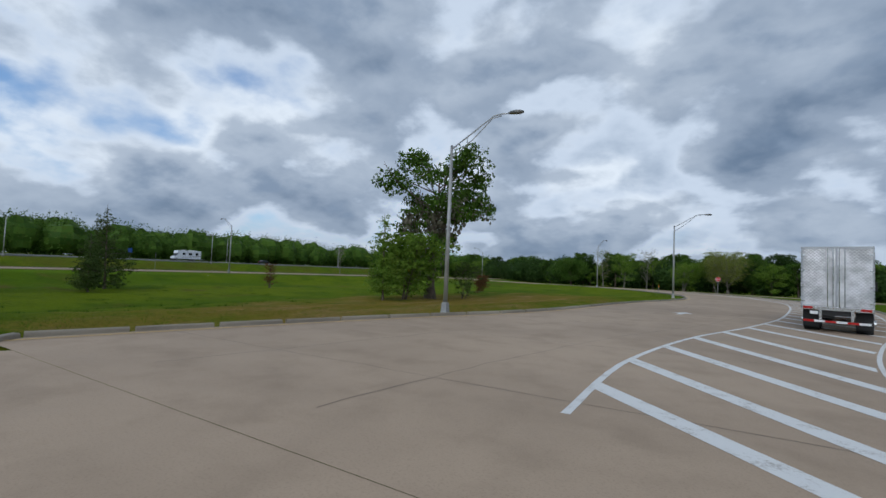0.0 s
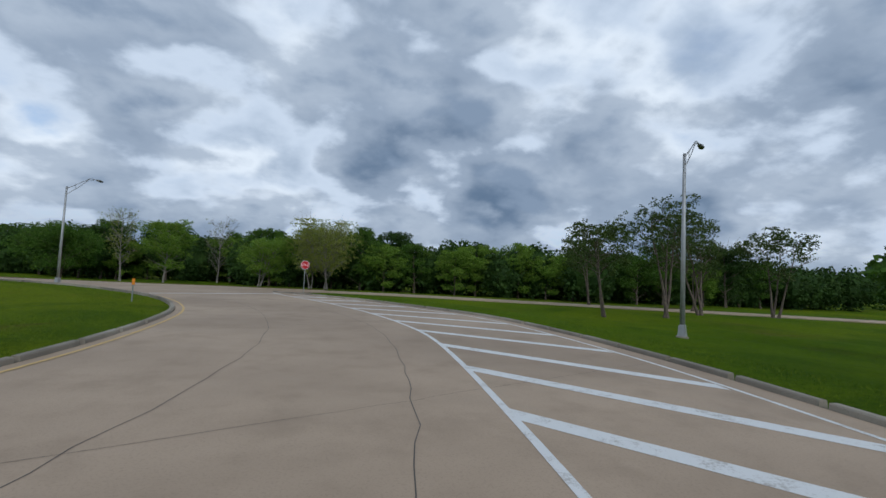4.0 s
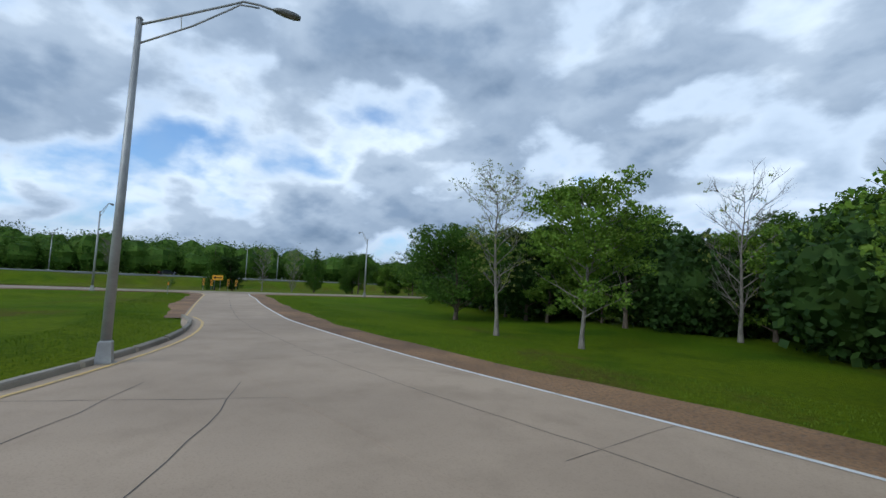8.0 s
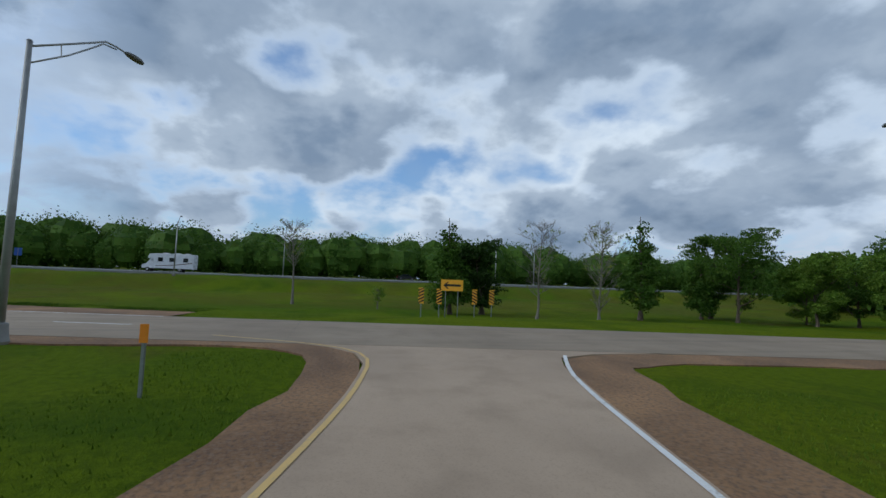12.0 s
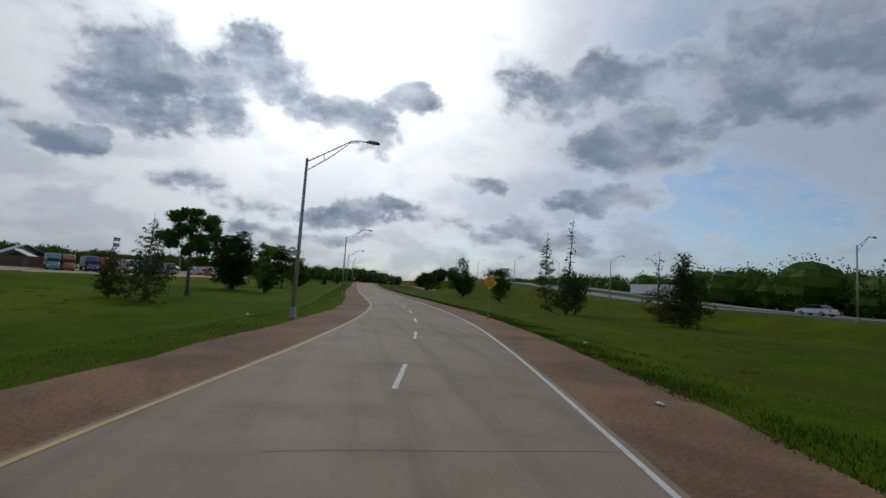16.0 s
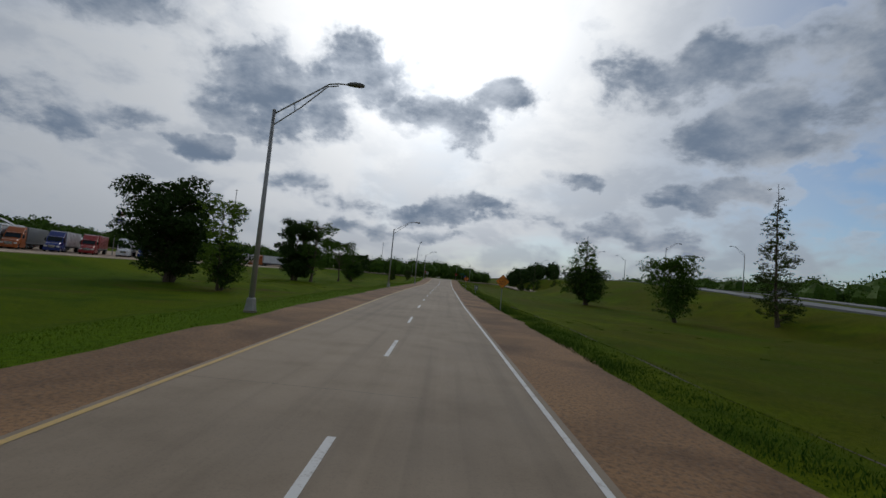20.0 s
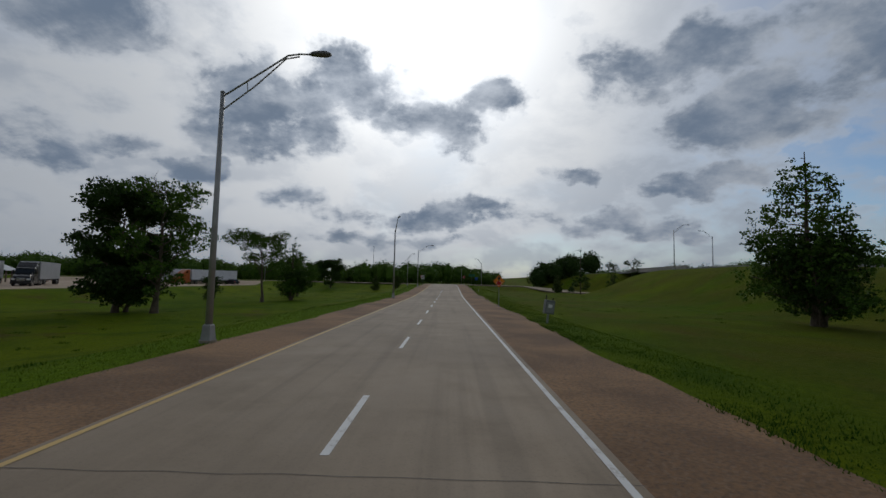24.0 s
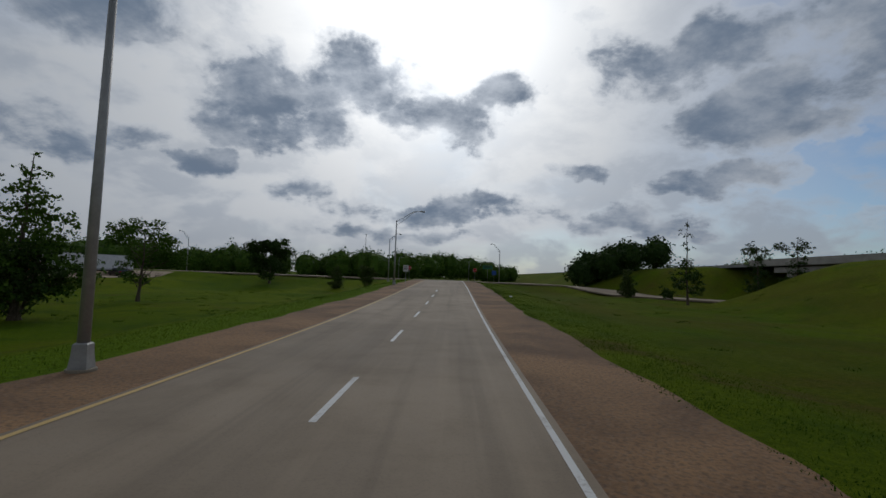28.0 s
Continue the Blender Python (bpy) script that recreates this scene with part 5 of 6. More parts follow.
far_woods("woods_south", [(-22, -198), (-40, -182), (-56, -174), (-66, -178), (-80, -167), (-100, -156), (-130, -154), (-170, -152)], "thick dark green woods behind the edge trees", 5, 3, (7.6, 9.8), 1700, 0.44, 2, "dark", gap=5.0)
far_woods("woods_beyond_highway", [(108, 20), (112, 120), (112, 260), (112, 420)], "belt of mixed green woods beyond the highway", 5.5, 2, (9.5, 16.5), 760, 0.58, 3, "oak", z=0.5)
far_woods("woods_beyond_highway_south", [(100, -420), (104, -240), (106, -120), (108, -40), (108, 16)], "taller mixed green woods beyond the highway", 5.5, 2, (12, 20.5), 860, 0.58, 9, "oak", z=0.5)
far_woods("woods_south_east", [(45, -330), (24, -260), (8, -222)], "green woods beyond the junction", 6, 3, (10, 14), 420, 0.95, 4, "oak")
far_woods("woods_north", [(-420, 150), (-300, 165), (-160, 175), (-60, 185), (-24, 200), (-2, 236), (22, 262)], "belt of dark green woods beyond the crossroad", 5.5, 2, (10, 14.5), 640, 0.62, 6, "oak")
far_woods("wood_clump_north", [(35, 152), (40, 150), (45, 152)], "round clump of dark trees beyond the crossroad", 4, 2, (8.5, 10.5), 900, 0.6, 7, "dark")
far_woods("woods_west", [(-200, -150), (-190, -60), (-185, 20), (-180, 100), (-200, 170)], "belt of green woods behind the parking lot", 5.5, 2, (10, 14.5), 300, 1.2, 8, "oak")

# ---- signs and markers ----
def plate(bm, corners, y0, y1):
    """A flat plate in the x-z plane with a little thickness."""
    return prism(bm, corners, y0, y1, axis=1)


def post(h, parent, x=0.0, lean=0.0):
    bm = boxed(x - 0.03, 0.0, -0.4, x + 0.03, 0.045, h, bevel=0.006)
    part("post", bm, POST, parent, "galvanised steel post")


def words(text, size, mat, parent, x, z, y, label):
    cu = bpy.data.curves.new("lettering", "FONT")
    cu.body, cu.size, cu.align_x, cu.align_y, cu.extrude = text, size, "CENTER", "CENTER", 0.002
    tmp = bpy.data.objects.new("lettering", cu)
    scene.collection.objects.link(tmp)
    me = bpy.data.meshes.new_from_object(tmp.evaluated_get(bpy.context.evaluated_depsgraph_get()))
    bpy.data.objects.remove(tmp)
    bpy.data.curves.remove(cu)
    me.materials.clear()
    me.materials.append(mat)
    ob = new("lettering", me)
    ob.parent = parent
    ob.matrix_basis = Matrix.Translation((x, y, z)) @ Matrix.Rotation(math.pi / 2, 4, "X")
    tagged(ob, label)


def facing(x, y, tx, ty):
    """The turn by which a plate's front (its -y side) faces a place."""
    return math.degrees(math.atan2(tx - x, -(ty - y)))


def stop_sign(x, y, turn, z=2.35, r=0.41, name="stop_sign", label="red octagonal stop sign on a steel post"):
    s = thing(name, x, y, ground_at(x, y), turn, label, "stop sign", "stop signs")
    post(z + 0.3, s)
    oct_ = [(r * math.cos(math.pi / 8 + k * math.pi / 4), z + r * math.sin(math.pi / 8 + k * math.pi / 4)) for k in range(8)]
    part("border", plate(bmesh.new(), oct_, -0.006, 0.0), SIGN_WHITE, s, "white sign border")
    inner = [(a * 0.93, z + (b - z) * 0.93) for a, b in oct_]
    part("face", plate(bmesh.new(), inner, -0.010, -0.005), SIGN_RED, s, "red sign face")
    words("STOP", 0.27, SIGN_WHITE, s, 0, z, -0.012, "white STOP lettering")
    return s


stop_sign(-84.3, -129.7, facing(-84.3, -129.7, -86.5, -108), 2.72)


def diamond_sign(x, y, turn, lines, z, half=0.62, mat=None, label="", lean=0.0):
    s = thing("warning_sign", x, y, ground_at(x, y), turn, label, "road sign", "warning signs beside the service road")
    post(z + 0.2, s)
    d4 = [(0, z + half), (half, z), (0, z - half), (-half, z)]
    part("border", plate(bmesh.new(), d4, -0.006, 0.0), SIGN_BLACK, s, "black sign border")
    part("face", plate(bmesh.new(), [(a * 0.95, z + (b - z) * 0.95) for a, b in d4], -0.010, -0.005), mat, s, "yellow-orange sign face")
    for k, t in enumerate(lines):
        words(t, 0.19, SIGN_BLACK, s, 0, z + (len(lines) - 1) * 0.105 - 0.21 * k, -0.012, "black lettering")
    return s


diamond_sign(3.7, -81.8, facing(3.7, -81.8, -2.5, -100), ("LEFT", "LANE", "ENDS"), 2.75, 0.56, SIGN_YELLOW, "yellow diamond lane-ends warning sign with black lettering")
diamond_sign(5.0, -27.8, 4, ("LANE ENDS", "MERGE", "RIGHT"), 2.3, 0.56, SIGN_ORANGE, "orange diamond merge warning sign with black lettering")


def stop_ahead(x, y, turn, z=2.35, half=0.58):
    s = thing("stop_ahead_sign", x, y, ground_at(x, y), turn, "orange diamond stop-ahead sign with a red octagon", "road sign", "warning signs beside the service road")
    post(z + 0.2, s)
    d4 = [(0, z + half), (half, z), (0, z - half), (-half, z)]
    part("border", plate(bmesh.new(), d4, -0.006, 0.0), SIGN_BLACK, s)
    part("face", plate(bmesh.new(), [(a * 0.95, z + (b - z) * 0.95) for a, b in d4], -0.010, -0.005), SIGN_ORANGE, s, "orange sign face")
    for r, mat, y0, word in ((0.235, SIGN_WHITE, -0.012, "white octagon border"), (0.215, SIGN_RED, -0.015, "red octagon")):
        part("octagon", plate(bmesh.new(), [(r * math.cos(math.pi / 8 + k * math.pi / 4), z - 0.17 + r * math.sin(math.pi / 8 + k * math.pi / 4)) for k in range(8)], y0, -0.009), mat, s, word)
    arrow = [(0, z + 0.46), (0.2, z + 0.24), (0.07, z + 0.26), (0.07, z + 0.10), (-0.07, z + 0.10), (-0.07, z + 0.26), (-0.2, z + 0.24)]
    part("arrow", plate(bmesh.new(), arrow, -0.012, -0.009), SIGN_BLACK, s, "black upward arrow")


stop_ahead(4.9, 28.2, 3)


def arrow_board(x, y, turn, z=2.35):
    s = thing("arrow_sign", x, y, ground_at(x, y), turn, "yellow one-way arrow sign on two posts", "road sign")
    for px in (-0.42, 0.42):
        post(z + 0.1, s, px)
    part("face", plate(bmesh.new(), [(-0.75, z - 0.38), (0.75, z - 0.38), (0.75, z + 0.38), (-0.75, z + 0.38)], -0.008, 0.0), SIGN_YELLOW, s, "yellow sign face")
    arrow = [(-0.60, z), (-0.28, z + 0.26), (-0.22, z + 0.24), (-0.36, z + 0.075), (0.60, z + 0.075), (0.60, z - 0.075), (-0.36, z - 0.075), (-0.22, z - 0.24), (-0.28, z - 0.26)]
    part("arrow", plate(bmesh.new(), arrow, -0.012, -0.007), SIGN_BLACK, s, "black arrow")


def object_marker(x, y, turn, flip):
    s = thing("object_marker", x, y, ground_at(x, y), turn, "narrow yellow and black striped marker on a post", "road marker", "striped markers behind the junction")
    post(1.5, s)
    part("panel", plate(bmesh.new(), [(-0.17, 0.85), (0.17, 0.85), (0.17, 1.85), (-0.17, 1.85)], -0.008, 0.0), SIGN_YELLOW, s, "yellow panel")
    for k in range(5):
        z = 0.83 + 0.2 * k
        part("stripe", plate(bmesh.new(), [(-0.17 * flip, max(0.85, z)), (0.17 * flip, z + 0.17 + 0.02), (0.17 * flip, min(1.85, z + 0.30)), (-0.17 * flip, min(1.85, z + 0.11))], -0.011, -0.007), SIGN_BLACK, s, "black stripe")


TURN_T = facing(-2.5, -153.8, -45, -142.5)
arrow_board(-1.9, -153.2, TURN_T)
for x, y, fl in ((-3.5, -150.8, 1), (-2.9, -152.1, 1), (-2.3, -154.7, -1), (-2.1, -156.0, -1)):
    object_marker(x, y, TURN_T, fl)


def delineator(x, y, turn):
    s = thing("delineator", x, y, ground_at(x, y), turn, "orange reflector plate on a slim steel post", "road marker", "orange delineators on the lawn")
    post(1.0, s)
    part("reflector", plate(bmesh.new(), [(-0.07, 0.92), (0.07, 0.92), (0.07, 1.24), (-0.07, 1.24)], -0.01, 0.0), SIGN_ORANGE, s, "orange reflector plate")


delineator(-22.5, -142.4, facing(-22.5, -142.4, -50, -140))
delineator(-76.4, -114.3, facing(-76.4, -114.3, -88, -98))


def control_box(x, y):
    s = thing("control_cabinet", x, y, ground_at(x, y) - 0.42, 8, "leaning grey steel cabinet on a post in tall grass", "utility box")
    lean = Matrix.Rotation(radians(7), 4, "Y")
    part("post", boxed(-0.05, -0.05, -0.4, 0.05, 0.05, 1.15, bevel=0.01), POST, s, m=lean)
    part("cabinet", boxed(-0.27, -0.18, 0.95, 0.27, 0.18, 1.72, bevel=0.03), GREY_PAINT, s, "weathered grey cabinet", m=lean)
    part("door", boxed(-0.22, -0.20, 1.0, 0.22, -0.175, 1.60, bevel=0.008), POST, s, "grey cabinet door", m=lean)
    part("bracket", boxed(-0.24, -0.03, 1.70, -0.19, 0.03, 2.0, bevel=0.01), DARK_STEEL, s, "black bracket", m=lean)
    part("bracket", boxed(0.16, -0.03, 1.70, 0.21, 0.03, 1.88, bevel=0.01), DARK_STEEL, s, "black bracket", m=lean)
    part("label_plate", boxed(-0.12, -0.206, 1.3, 0.12, -0.198, 1.48), SIGN_WHITE, s, "pale label plate", m=lean)


control_box(5.8, 12.9)


def small_sign(x, y, turn, mat, w, h, z, label, bars=0):
    s = thing("road_sign", x, y, ground_at(x, y), turn, label, "road sign")
    post(z + h / 2, s)
    part("face", plate(bmesh.new(), [(-w / 2, z - h / 2), (w / 2, z - h / 2), (w / 2, z + h / 2), (-w / 2, z + h / 2)], -0.008, 0.0), mat, s)
    for k in range(bars):
        zz = z + h * (0.25 - 0.25 * k)
        part("text_bar", plate(bmesh.new(), [(-w * 0.35, zz - h * 0.06), (w * 0.35, zz - h * 0.06), (w * 0.35, zz + h * 0.06), (-w * 0.35, zz + h * 0.06)], -0.011, -0.007), SIGN_BLACK, s)


small_sign(-5.9, 99.3, 0, SIGN_WHITE, 0.75, 0.9, 2.2, "white regulation sign with dark text bars", 3)
small_sign(9.0, 122.0, 0, SIGN_BLUE, 0.8, 0.8, 2.3, "blue service sign near the crossroad")
small_sign(7.4, 118.0, 0, SIGN_GREEN, 1.8, 0.7, 3.0, "dark green direction sign near the crossroad", 2)
small_sign(50.0, -98.0, 90, SIGN_BLUE, 1.0, 1.2, 2.6, "blue service sign beside the highway")
stop_sign(5.2, 121.0, 2, name="stop_sign", label="red stop sign at the crossroad ahead")
stop_sign(-7.6, 122.0, -4, name="stop_sign", label="red stop sign facing the one-way service road")


# ---- vehicles ----
def wheel(parent, x, y, r=0.51, w=0.30, mat=None, dual=False):
    ww = w * (2 if dual else 1)
    t = part("wheel", disc(bmesh.new(), (x, y, r), 0, r, ww, 22), RUBBER, parent, "black truck tyre")
    out = math.copysign(1, x)
    part("rim", disc(bmesh.new(), (x + out * (ww / 2 + 0.008), y, r), 0, r * 0.58, 0.03, 18), mat or CHROME, t, "bright wheel rim")
    bm = bmesh.new()
    disc(bm, (x + out * (ww / 2 + 0.05), y, r), 0, r * 0.24, 0.10, 10)
    part("hub", bm, mat or CHROME, t, "wheel hub")
    for k in range(5):
        a = 2 * math.pi * k / 5
        bm = disc(bmesh.new(), (x + out * (ww / 2 + 0.025), y + 0.40 * r * math.cos(a), r + 0.40 * r * math.sin(a)), 0, r * 0.07, 0.012, 8)
        part("hand_hole", bm, DARK_STEEL, t)


def tractor(s, upper, lower, rich):
    """A conventional sleeper tractor that faces +y, its bumper at y = 0."""
    w = 1.22
    hood = bmesh.new()
    loft(hood, [[(-w * a, y, z0), (w * a, y, z0), (w * a, y, z1 - 0.12), (w * a - 0.14, y, z1), (-w * a + 0.14, y, z1), (-w * a, y, z1 - 0.12)] for y, a, z0, z1 in
                ((-0.18, 0.78, 0.75, 1.35), (-0.5, 0.86, 0.75, 1.62), (-1.2, 0.93, 0.95, 1.85), (-2.05, 0.97, 0.95, 2.02))])
    part("hood", hood, upper, s, "sloping hood", smooth=False)
    part("bumper", boxed(-1.22, -0.28, 0.32, 1.22, 0.02, 0.78, bevel=0.07), lower, s, "deep painted bumper")
    part("grille", boxed(-0.55, -0.22, 0.80, 0.55, -0.12, 1.32, bevel=0.04), CHROME, s, "bright grille")
    for k in range(5):
        part("grille_bar", boxed(-0.5, -0.125, 0.86 + 0.09 * k, 0.5, -0.10, 0.89 + 0.09 * k), DARK_STEEL, s)
    cab = bmesh.new()
    prof = [(-2.0, 0.95), (-2.0, 2.0), (-2.62, 2.92), (-2.9, 3.02), (-3.35, 3.38), (-4.1, 3.92), (-4.75, 4.02), (-4.92, 3.85), (-4.92, 0.95)]
    def ring(x, sh):
        return [(x, y, z if z < 2.0 else z - sh) for y, z in prof]
    loft(cab, [ring(-w, 0.10), ring(-w + 0.10, 0.0), ring(w - 0.10, 0.0), ring(w, 0.10)])
    part("cab", cab, upper, s, "tall sleeper cab")
    part("windscreen", loft(bmesh.new(), [[(-1.08, -2.03, 2.05), (1.08, -2.03, 2.05), (1.0, -2.57, 2.86), (-1.0, -2.57, 2.86)],
                                          [(-1.08, -2.0, 2.07), (1.08, -2.0, 2.07), (1.0, -2.54, 2.88), (-1.0, -2.54, 2.88)]]), GLASS, s, "dark windscreen")
    for sx in (-1, 1):
        x0, x1 = sorted((sx * (w + 0.002), sx * (w + 0.014)))
        d_ = part("door", prism(bmesh.new(), [(-2.12, 1.0), (-2.12, 2.08), (-2.58, 2.80), (-3.08, 2.86), (-3.08, 1.0)], x0, x1), upper, s, "cab door")
        part("door_window", prism(bmesh.new(), [(-2.25, 2.02), (-2.62, 2.70), (-3.0, 2.76), (-3.0, 2.0)], *sorted((sx * (w + 0.012), sx * (w + 0.022)))), GLASS, d_, "dark side window")
        part("door_handle", boxed(*sorted((sx * (w + 0.012), sx * (w + 0.04)))[:1], -2.98, 1.62, sorted((sx * (w + 0.012), sx * (w + 0.04)))[1], -2.82, 1.67), DARK_STEEL, d_, "black door handle")
        part("sleeper_window", prism(bmesh.new(), [(-3.62, 3.05), (-3.78, 3.42), (-4.32, 3.46), (-4.32, 3.05)], *sorted((sx * (w - 0.012), sx * (w + 0.008)))), GLASS, s, "dark sleeper window")
        part("side_fairing", prism(bmesh.new(), [(-1.78, 0.36), (-1.78, 1.0), (-4.92, 1.02), (-5.35, 0.98), (-5.0, 0.36)], *sorted((sx * (w - 0.12), sx * (w + 0.03)))), lower, s, "lower side fairing")
        for y0 in (-2.1, -3.1, -4.55):
            part("step", boxed(*sorted((sx * (w + 0.02), sx * (w + 0.07)))[:1], y0 - 0.55, 0.62, sorted((sx * (w + 0.02), sx * (w + 0.07)))[1], y0, 0.68, bevel=0.01), CHROME, s, "bright step")
        fender = bmesh.new()
        arc = [(-1.1 + 0.72 * math.cos(a), 0.52 + 0.72 * math.sin(a)) for a in np.linspace(-0.15, math.pi + 0.15, 13)]
        arc2 = [(-1.1 + 0.60 * math.cos(a), 0.52 + 0.60 * math.sin(a)) for a in np.linspace(math.pi + 0.15, -0.15, 13)]
        prism(fender, arc + arc2, *sorted((sx * 0.86, sx * (w + 0.02))))
        part("fender", fender, lower, s, "painted wheel arch")
        part("headlight", boxed(*sorted((sx * 0.68, sx * 1.12))[:1], -0.34, 0.95, sorted((sx * 0.68, sx * 1.12))[1], -0.14, 1.22, bevel=0.04), SIGN_WHITE, s, "clear headlight")
        part("mirror", boxed(*sorted((sx * (w + 0.10), sx * (w + 0.30)))[:1], -2.42, 2.0, sorted((sx * (w + 0.10), sx * (w + 0.30)))[1], -2.28, 2.62, bevel=0.03), DARK_STEEL, s, "black side mirror")
        part("mirror_arm", tube(bmesh.new(), [(sx * w, -2.3, 2.1), (sx * (w + 0.15), -2.35, 2.1)], 0.02, 6), DARK_STEEL, s)
        part("hood_mirror", boxed(*sorted((sx * 1.12, sx * 1.28))[:1], -0.92, 2.0, sorted((sx * 1.12, sx * 1.28))[1], -0.84, 2.22, bevel=0.02), DARK_STEEL, s, "small hood mirror")
        part("mirror_stalk", tube(bmesh.new(), [(sx * 1.0, -1.0, 1.72), (sx * 1.16, -0.88, 2.02)], 0.018, 6), DARK_STEEL, s)
        wheel(s, sx * 1.03, -1.1)
        wheel(s, sx * 0.93, -5.75, dual=True)
        wheel(s, sx * 0.93, -7.05, dual=True)
        part("frame_rail", boxed(*sorted((sx * 0.35, sx * 0.45))[:1], -7.9, 0.72, sorted((sx * 0.35, sx * 0.45))[1], -1.5, 0.98), DARK_STEEL, s, "black frame rail")
    part("visor", boxed(-1.05, -2.72, 2.86, 1.05, -2.45, 2.93, bevel=0.02), upper, s)
    part("deck_plate", boxed(-0.5, -6.0, 0.98, 0.5, -4.95, 1.02), CHROME, s, "bright deck plate")
    part("back_wall", boxed(-1.0, -4.975, 1.1, 1.0, -4.925, 2.9, bevel=0.02), GREY_PAINT, s, "grey cab back wall")
    for k in range(3):
        part("air_hose", tube(bmesh.new(), [(-0.3 + 0.2 * k, -4.95, 2.2), (-0.35 + 0.25 * k, -5.1, 1.6), (-0.25 + 0.2 * k, -5.25, 1.9)], 0.02, 6), (LAMP_RED, SIGN_BLUE, RUBBER)[k], s, "coiled air hose")
    if rich:
        for k in range(6):
            zz, ln = 1.60 - 0.085 * k, (0.34, 0.5, 0.42, 0.36, 0.42, 0.38)[k]
            for sx in (-1, 1):
                part("text_bar", boxed(*sorted((sx * (w + 0.002), sx * (w + 0.008)))[:1], -4.15 - ln / 2, zz, sorted((sx * (w + 0.002), sx * (w + 0.008)))[1], -4.15 + ln / 2, zz + 0.05), LAMP_RED, s, "faded red text bar")


def trailer(s, skin, ribs=True, length=16.0, y0=-5.45):
    y1, w, z0, z1 = y0 - length, 1.30, 1.12, 4.10
    part("trailer_body", boxed(-w, y1, z0, w, y0, z1, bevel=0.03), skin, s, "ribbed aluminium box trailer")
    part("roof_rail", boxed(-w - 0.012, y1 - 0.01, z1 - 0.09, w + 0.012, y0 + 0.01, z1 + 0.012, bevel=0.01), ALU, s, "aluminium top rail")
    part("floor_rail", boxed(-w - 0.014, y1 - 0.01, z0 - 0.04, w + 0.014, y0 + 0.01, z0 + 0.22, bevel=0.01), ALU, s, "aluminium bottom rail")
    if ribs:
        for sx in (-1, 1):
            for k in range(15):
                zz = z0 + 0.32 + 0.168 * k
                part("side_rib", boxed(*sorted((sx * w, sx * (w + 0.030)))[:1], y1 + 0.05, zz, sorted((sx * w, sx * (w + 0.030)))[1], y0 - 0.05, zz + 0.045, bevel=0.008), RIB, s, "raised horizontal rib")
            for k in range(12):
                yy = y1 + 0.5 + (length - 1) * k / 11
                part("reflector", boxed(*sorted((sx * (w + 0.014), sx * (w + 0.018)))[:1], yy - 0.14, z0 + 0.06, sorted((sx * (w + 0.014), sx * (w + 0.018)))[1], yy + 0.14, z0 + 0.11), LAMP_RED, s, "red reflector strip")
            part("marker_lamp", boxed(*sorted((sx * (w + 0.012), sx * (w + 0.03)))[:1], -13.0, z0 + 0.05, sorted((sx * (w + 0.012), sx * (w + 0.03)))[1], -12.88, z0 + 0.12), LAMP_AMBER, s, "amber marker lamp")
            part("front_post", boxed(*sorted((sx * (w - 0.02), sx * (w + 0.025)))[:1], y0 - 0.14, z0, sorted((sx * (w - 0.02), sx * (w + 0.025)))[1], y0 + 0.006, z1), ALU, s)
            for k in range(3):
                part("placard", boxed(*sorted((sx * (w + 0.02), sx * (w + 0.025)))[:1], y1 + 1.4, 2.2, sorted((sx * (w + 0.02), sx * (w + 0.025)))[1], y1 + 2.3, 3.3), SIGN_WHITE, s) if k == 0 else None
    for sx in (-1, 1):
        a, b = sorted((sx * 0.03, sx * (w - 0.06)))
        d_ = part("rear_door", boxed(a, y1 - 0.035, z0 + 0.14, b, y1 - 0.002, z1 - 0.10, bevel=0.01), QUILT, s, "quilted bright steel rear door")
        for k in (0.22, 0.62):
            part("lock_rod", tube(bmesh.new(), [(sx * k * 0.5, y1 - 0.06, z0 + 0.1), (sx * k * 0.5, y1 - 0.06, z1 - 0.08)], 0.018, 6), CHROME, d_, "door lock rod")
        for k in range(4):
            part("hinge", boxed(*sorted((sx * (w - 0.16), sx * (w + 0.01)))[:1], y1 - 0.06, z0 + 0.3 + 0.75 * k, sorted((sx * (w - 0.16), sx * (w + 0.01)))[1], y1 - 0.02, z0 + 0.38 + 0.75 * k), CHROME, d_, "door hinge")
        part("tail_lamp", boxed(*sorted((sx * 0.85, sx * 1.22))[:1], y1 - 0.05, z0 - 0.02, sorted((sx * 0.85, sx * 1.22))[1], y1 - 0.012, z0 + 0.10, bevel=0.01), LAMP_RED, s, "red tail lamp")
        part("bumper_post", boxed(*sorted((sx * 0.52, sx * 0.62))[:1], y1 - 0.02, 0.5, sorted((sx * 0.52, sx * 0.62))[1], y1 + 0.10, z0), CHROME, s, "rear bumper post")
        part("mud_flap", boxed(*sorted((sx * 0.66, sx * 1.26))[:1], y1 + 0.42, 0.22, sorted((sx * 0.66, sx * 1.26))[1], y1 + 0.44, z0 - 0.05), RUBBER, s, "black mud flap")
        wheel(s, sx * 0.98, y1 + 1.35, dual=True)
        wheel(s, sx * 0.98, y1 + 2.60, dual=True)
        part("landing_leg", boxed(*sorted((sx * 0.72, sx * 0.86))[:1], y0 - 2.95, 0.3, sorted((sx * 0.72, sx * 0.86))[1], y0 - 2.8, z0), DARK_STEEL, s, "black landing leg")
    part("sill", boxed(-w, y1 - 0.04, z0 - 0.06, w, y1 - 0.004, z0 + 0.12, bevel=0.01), CHROME, s, "rear sill")
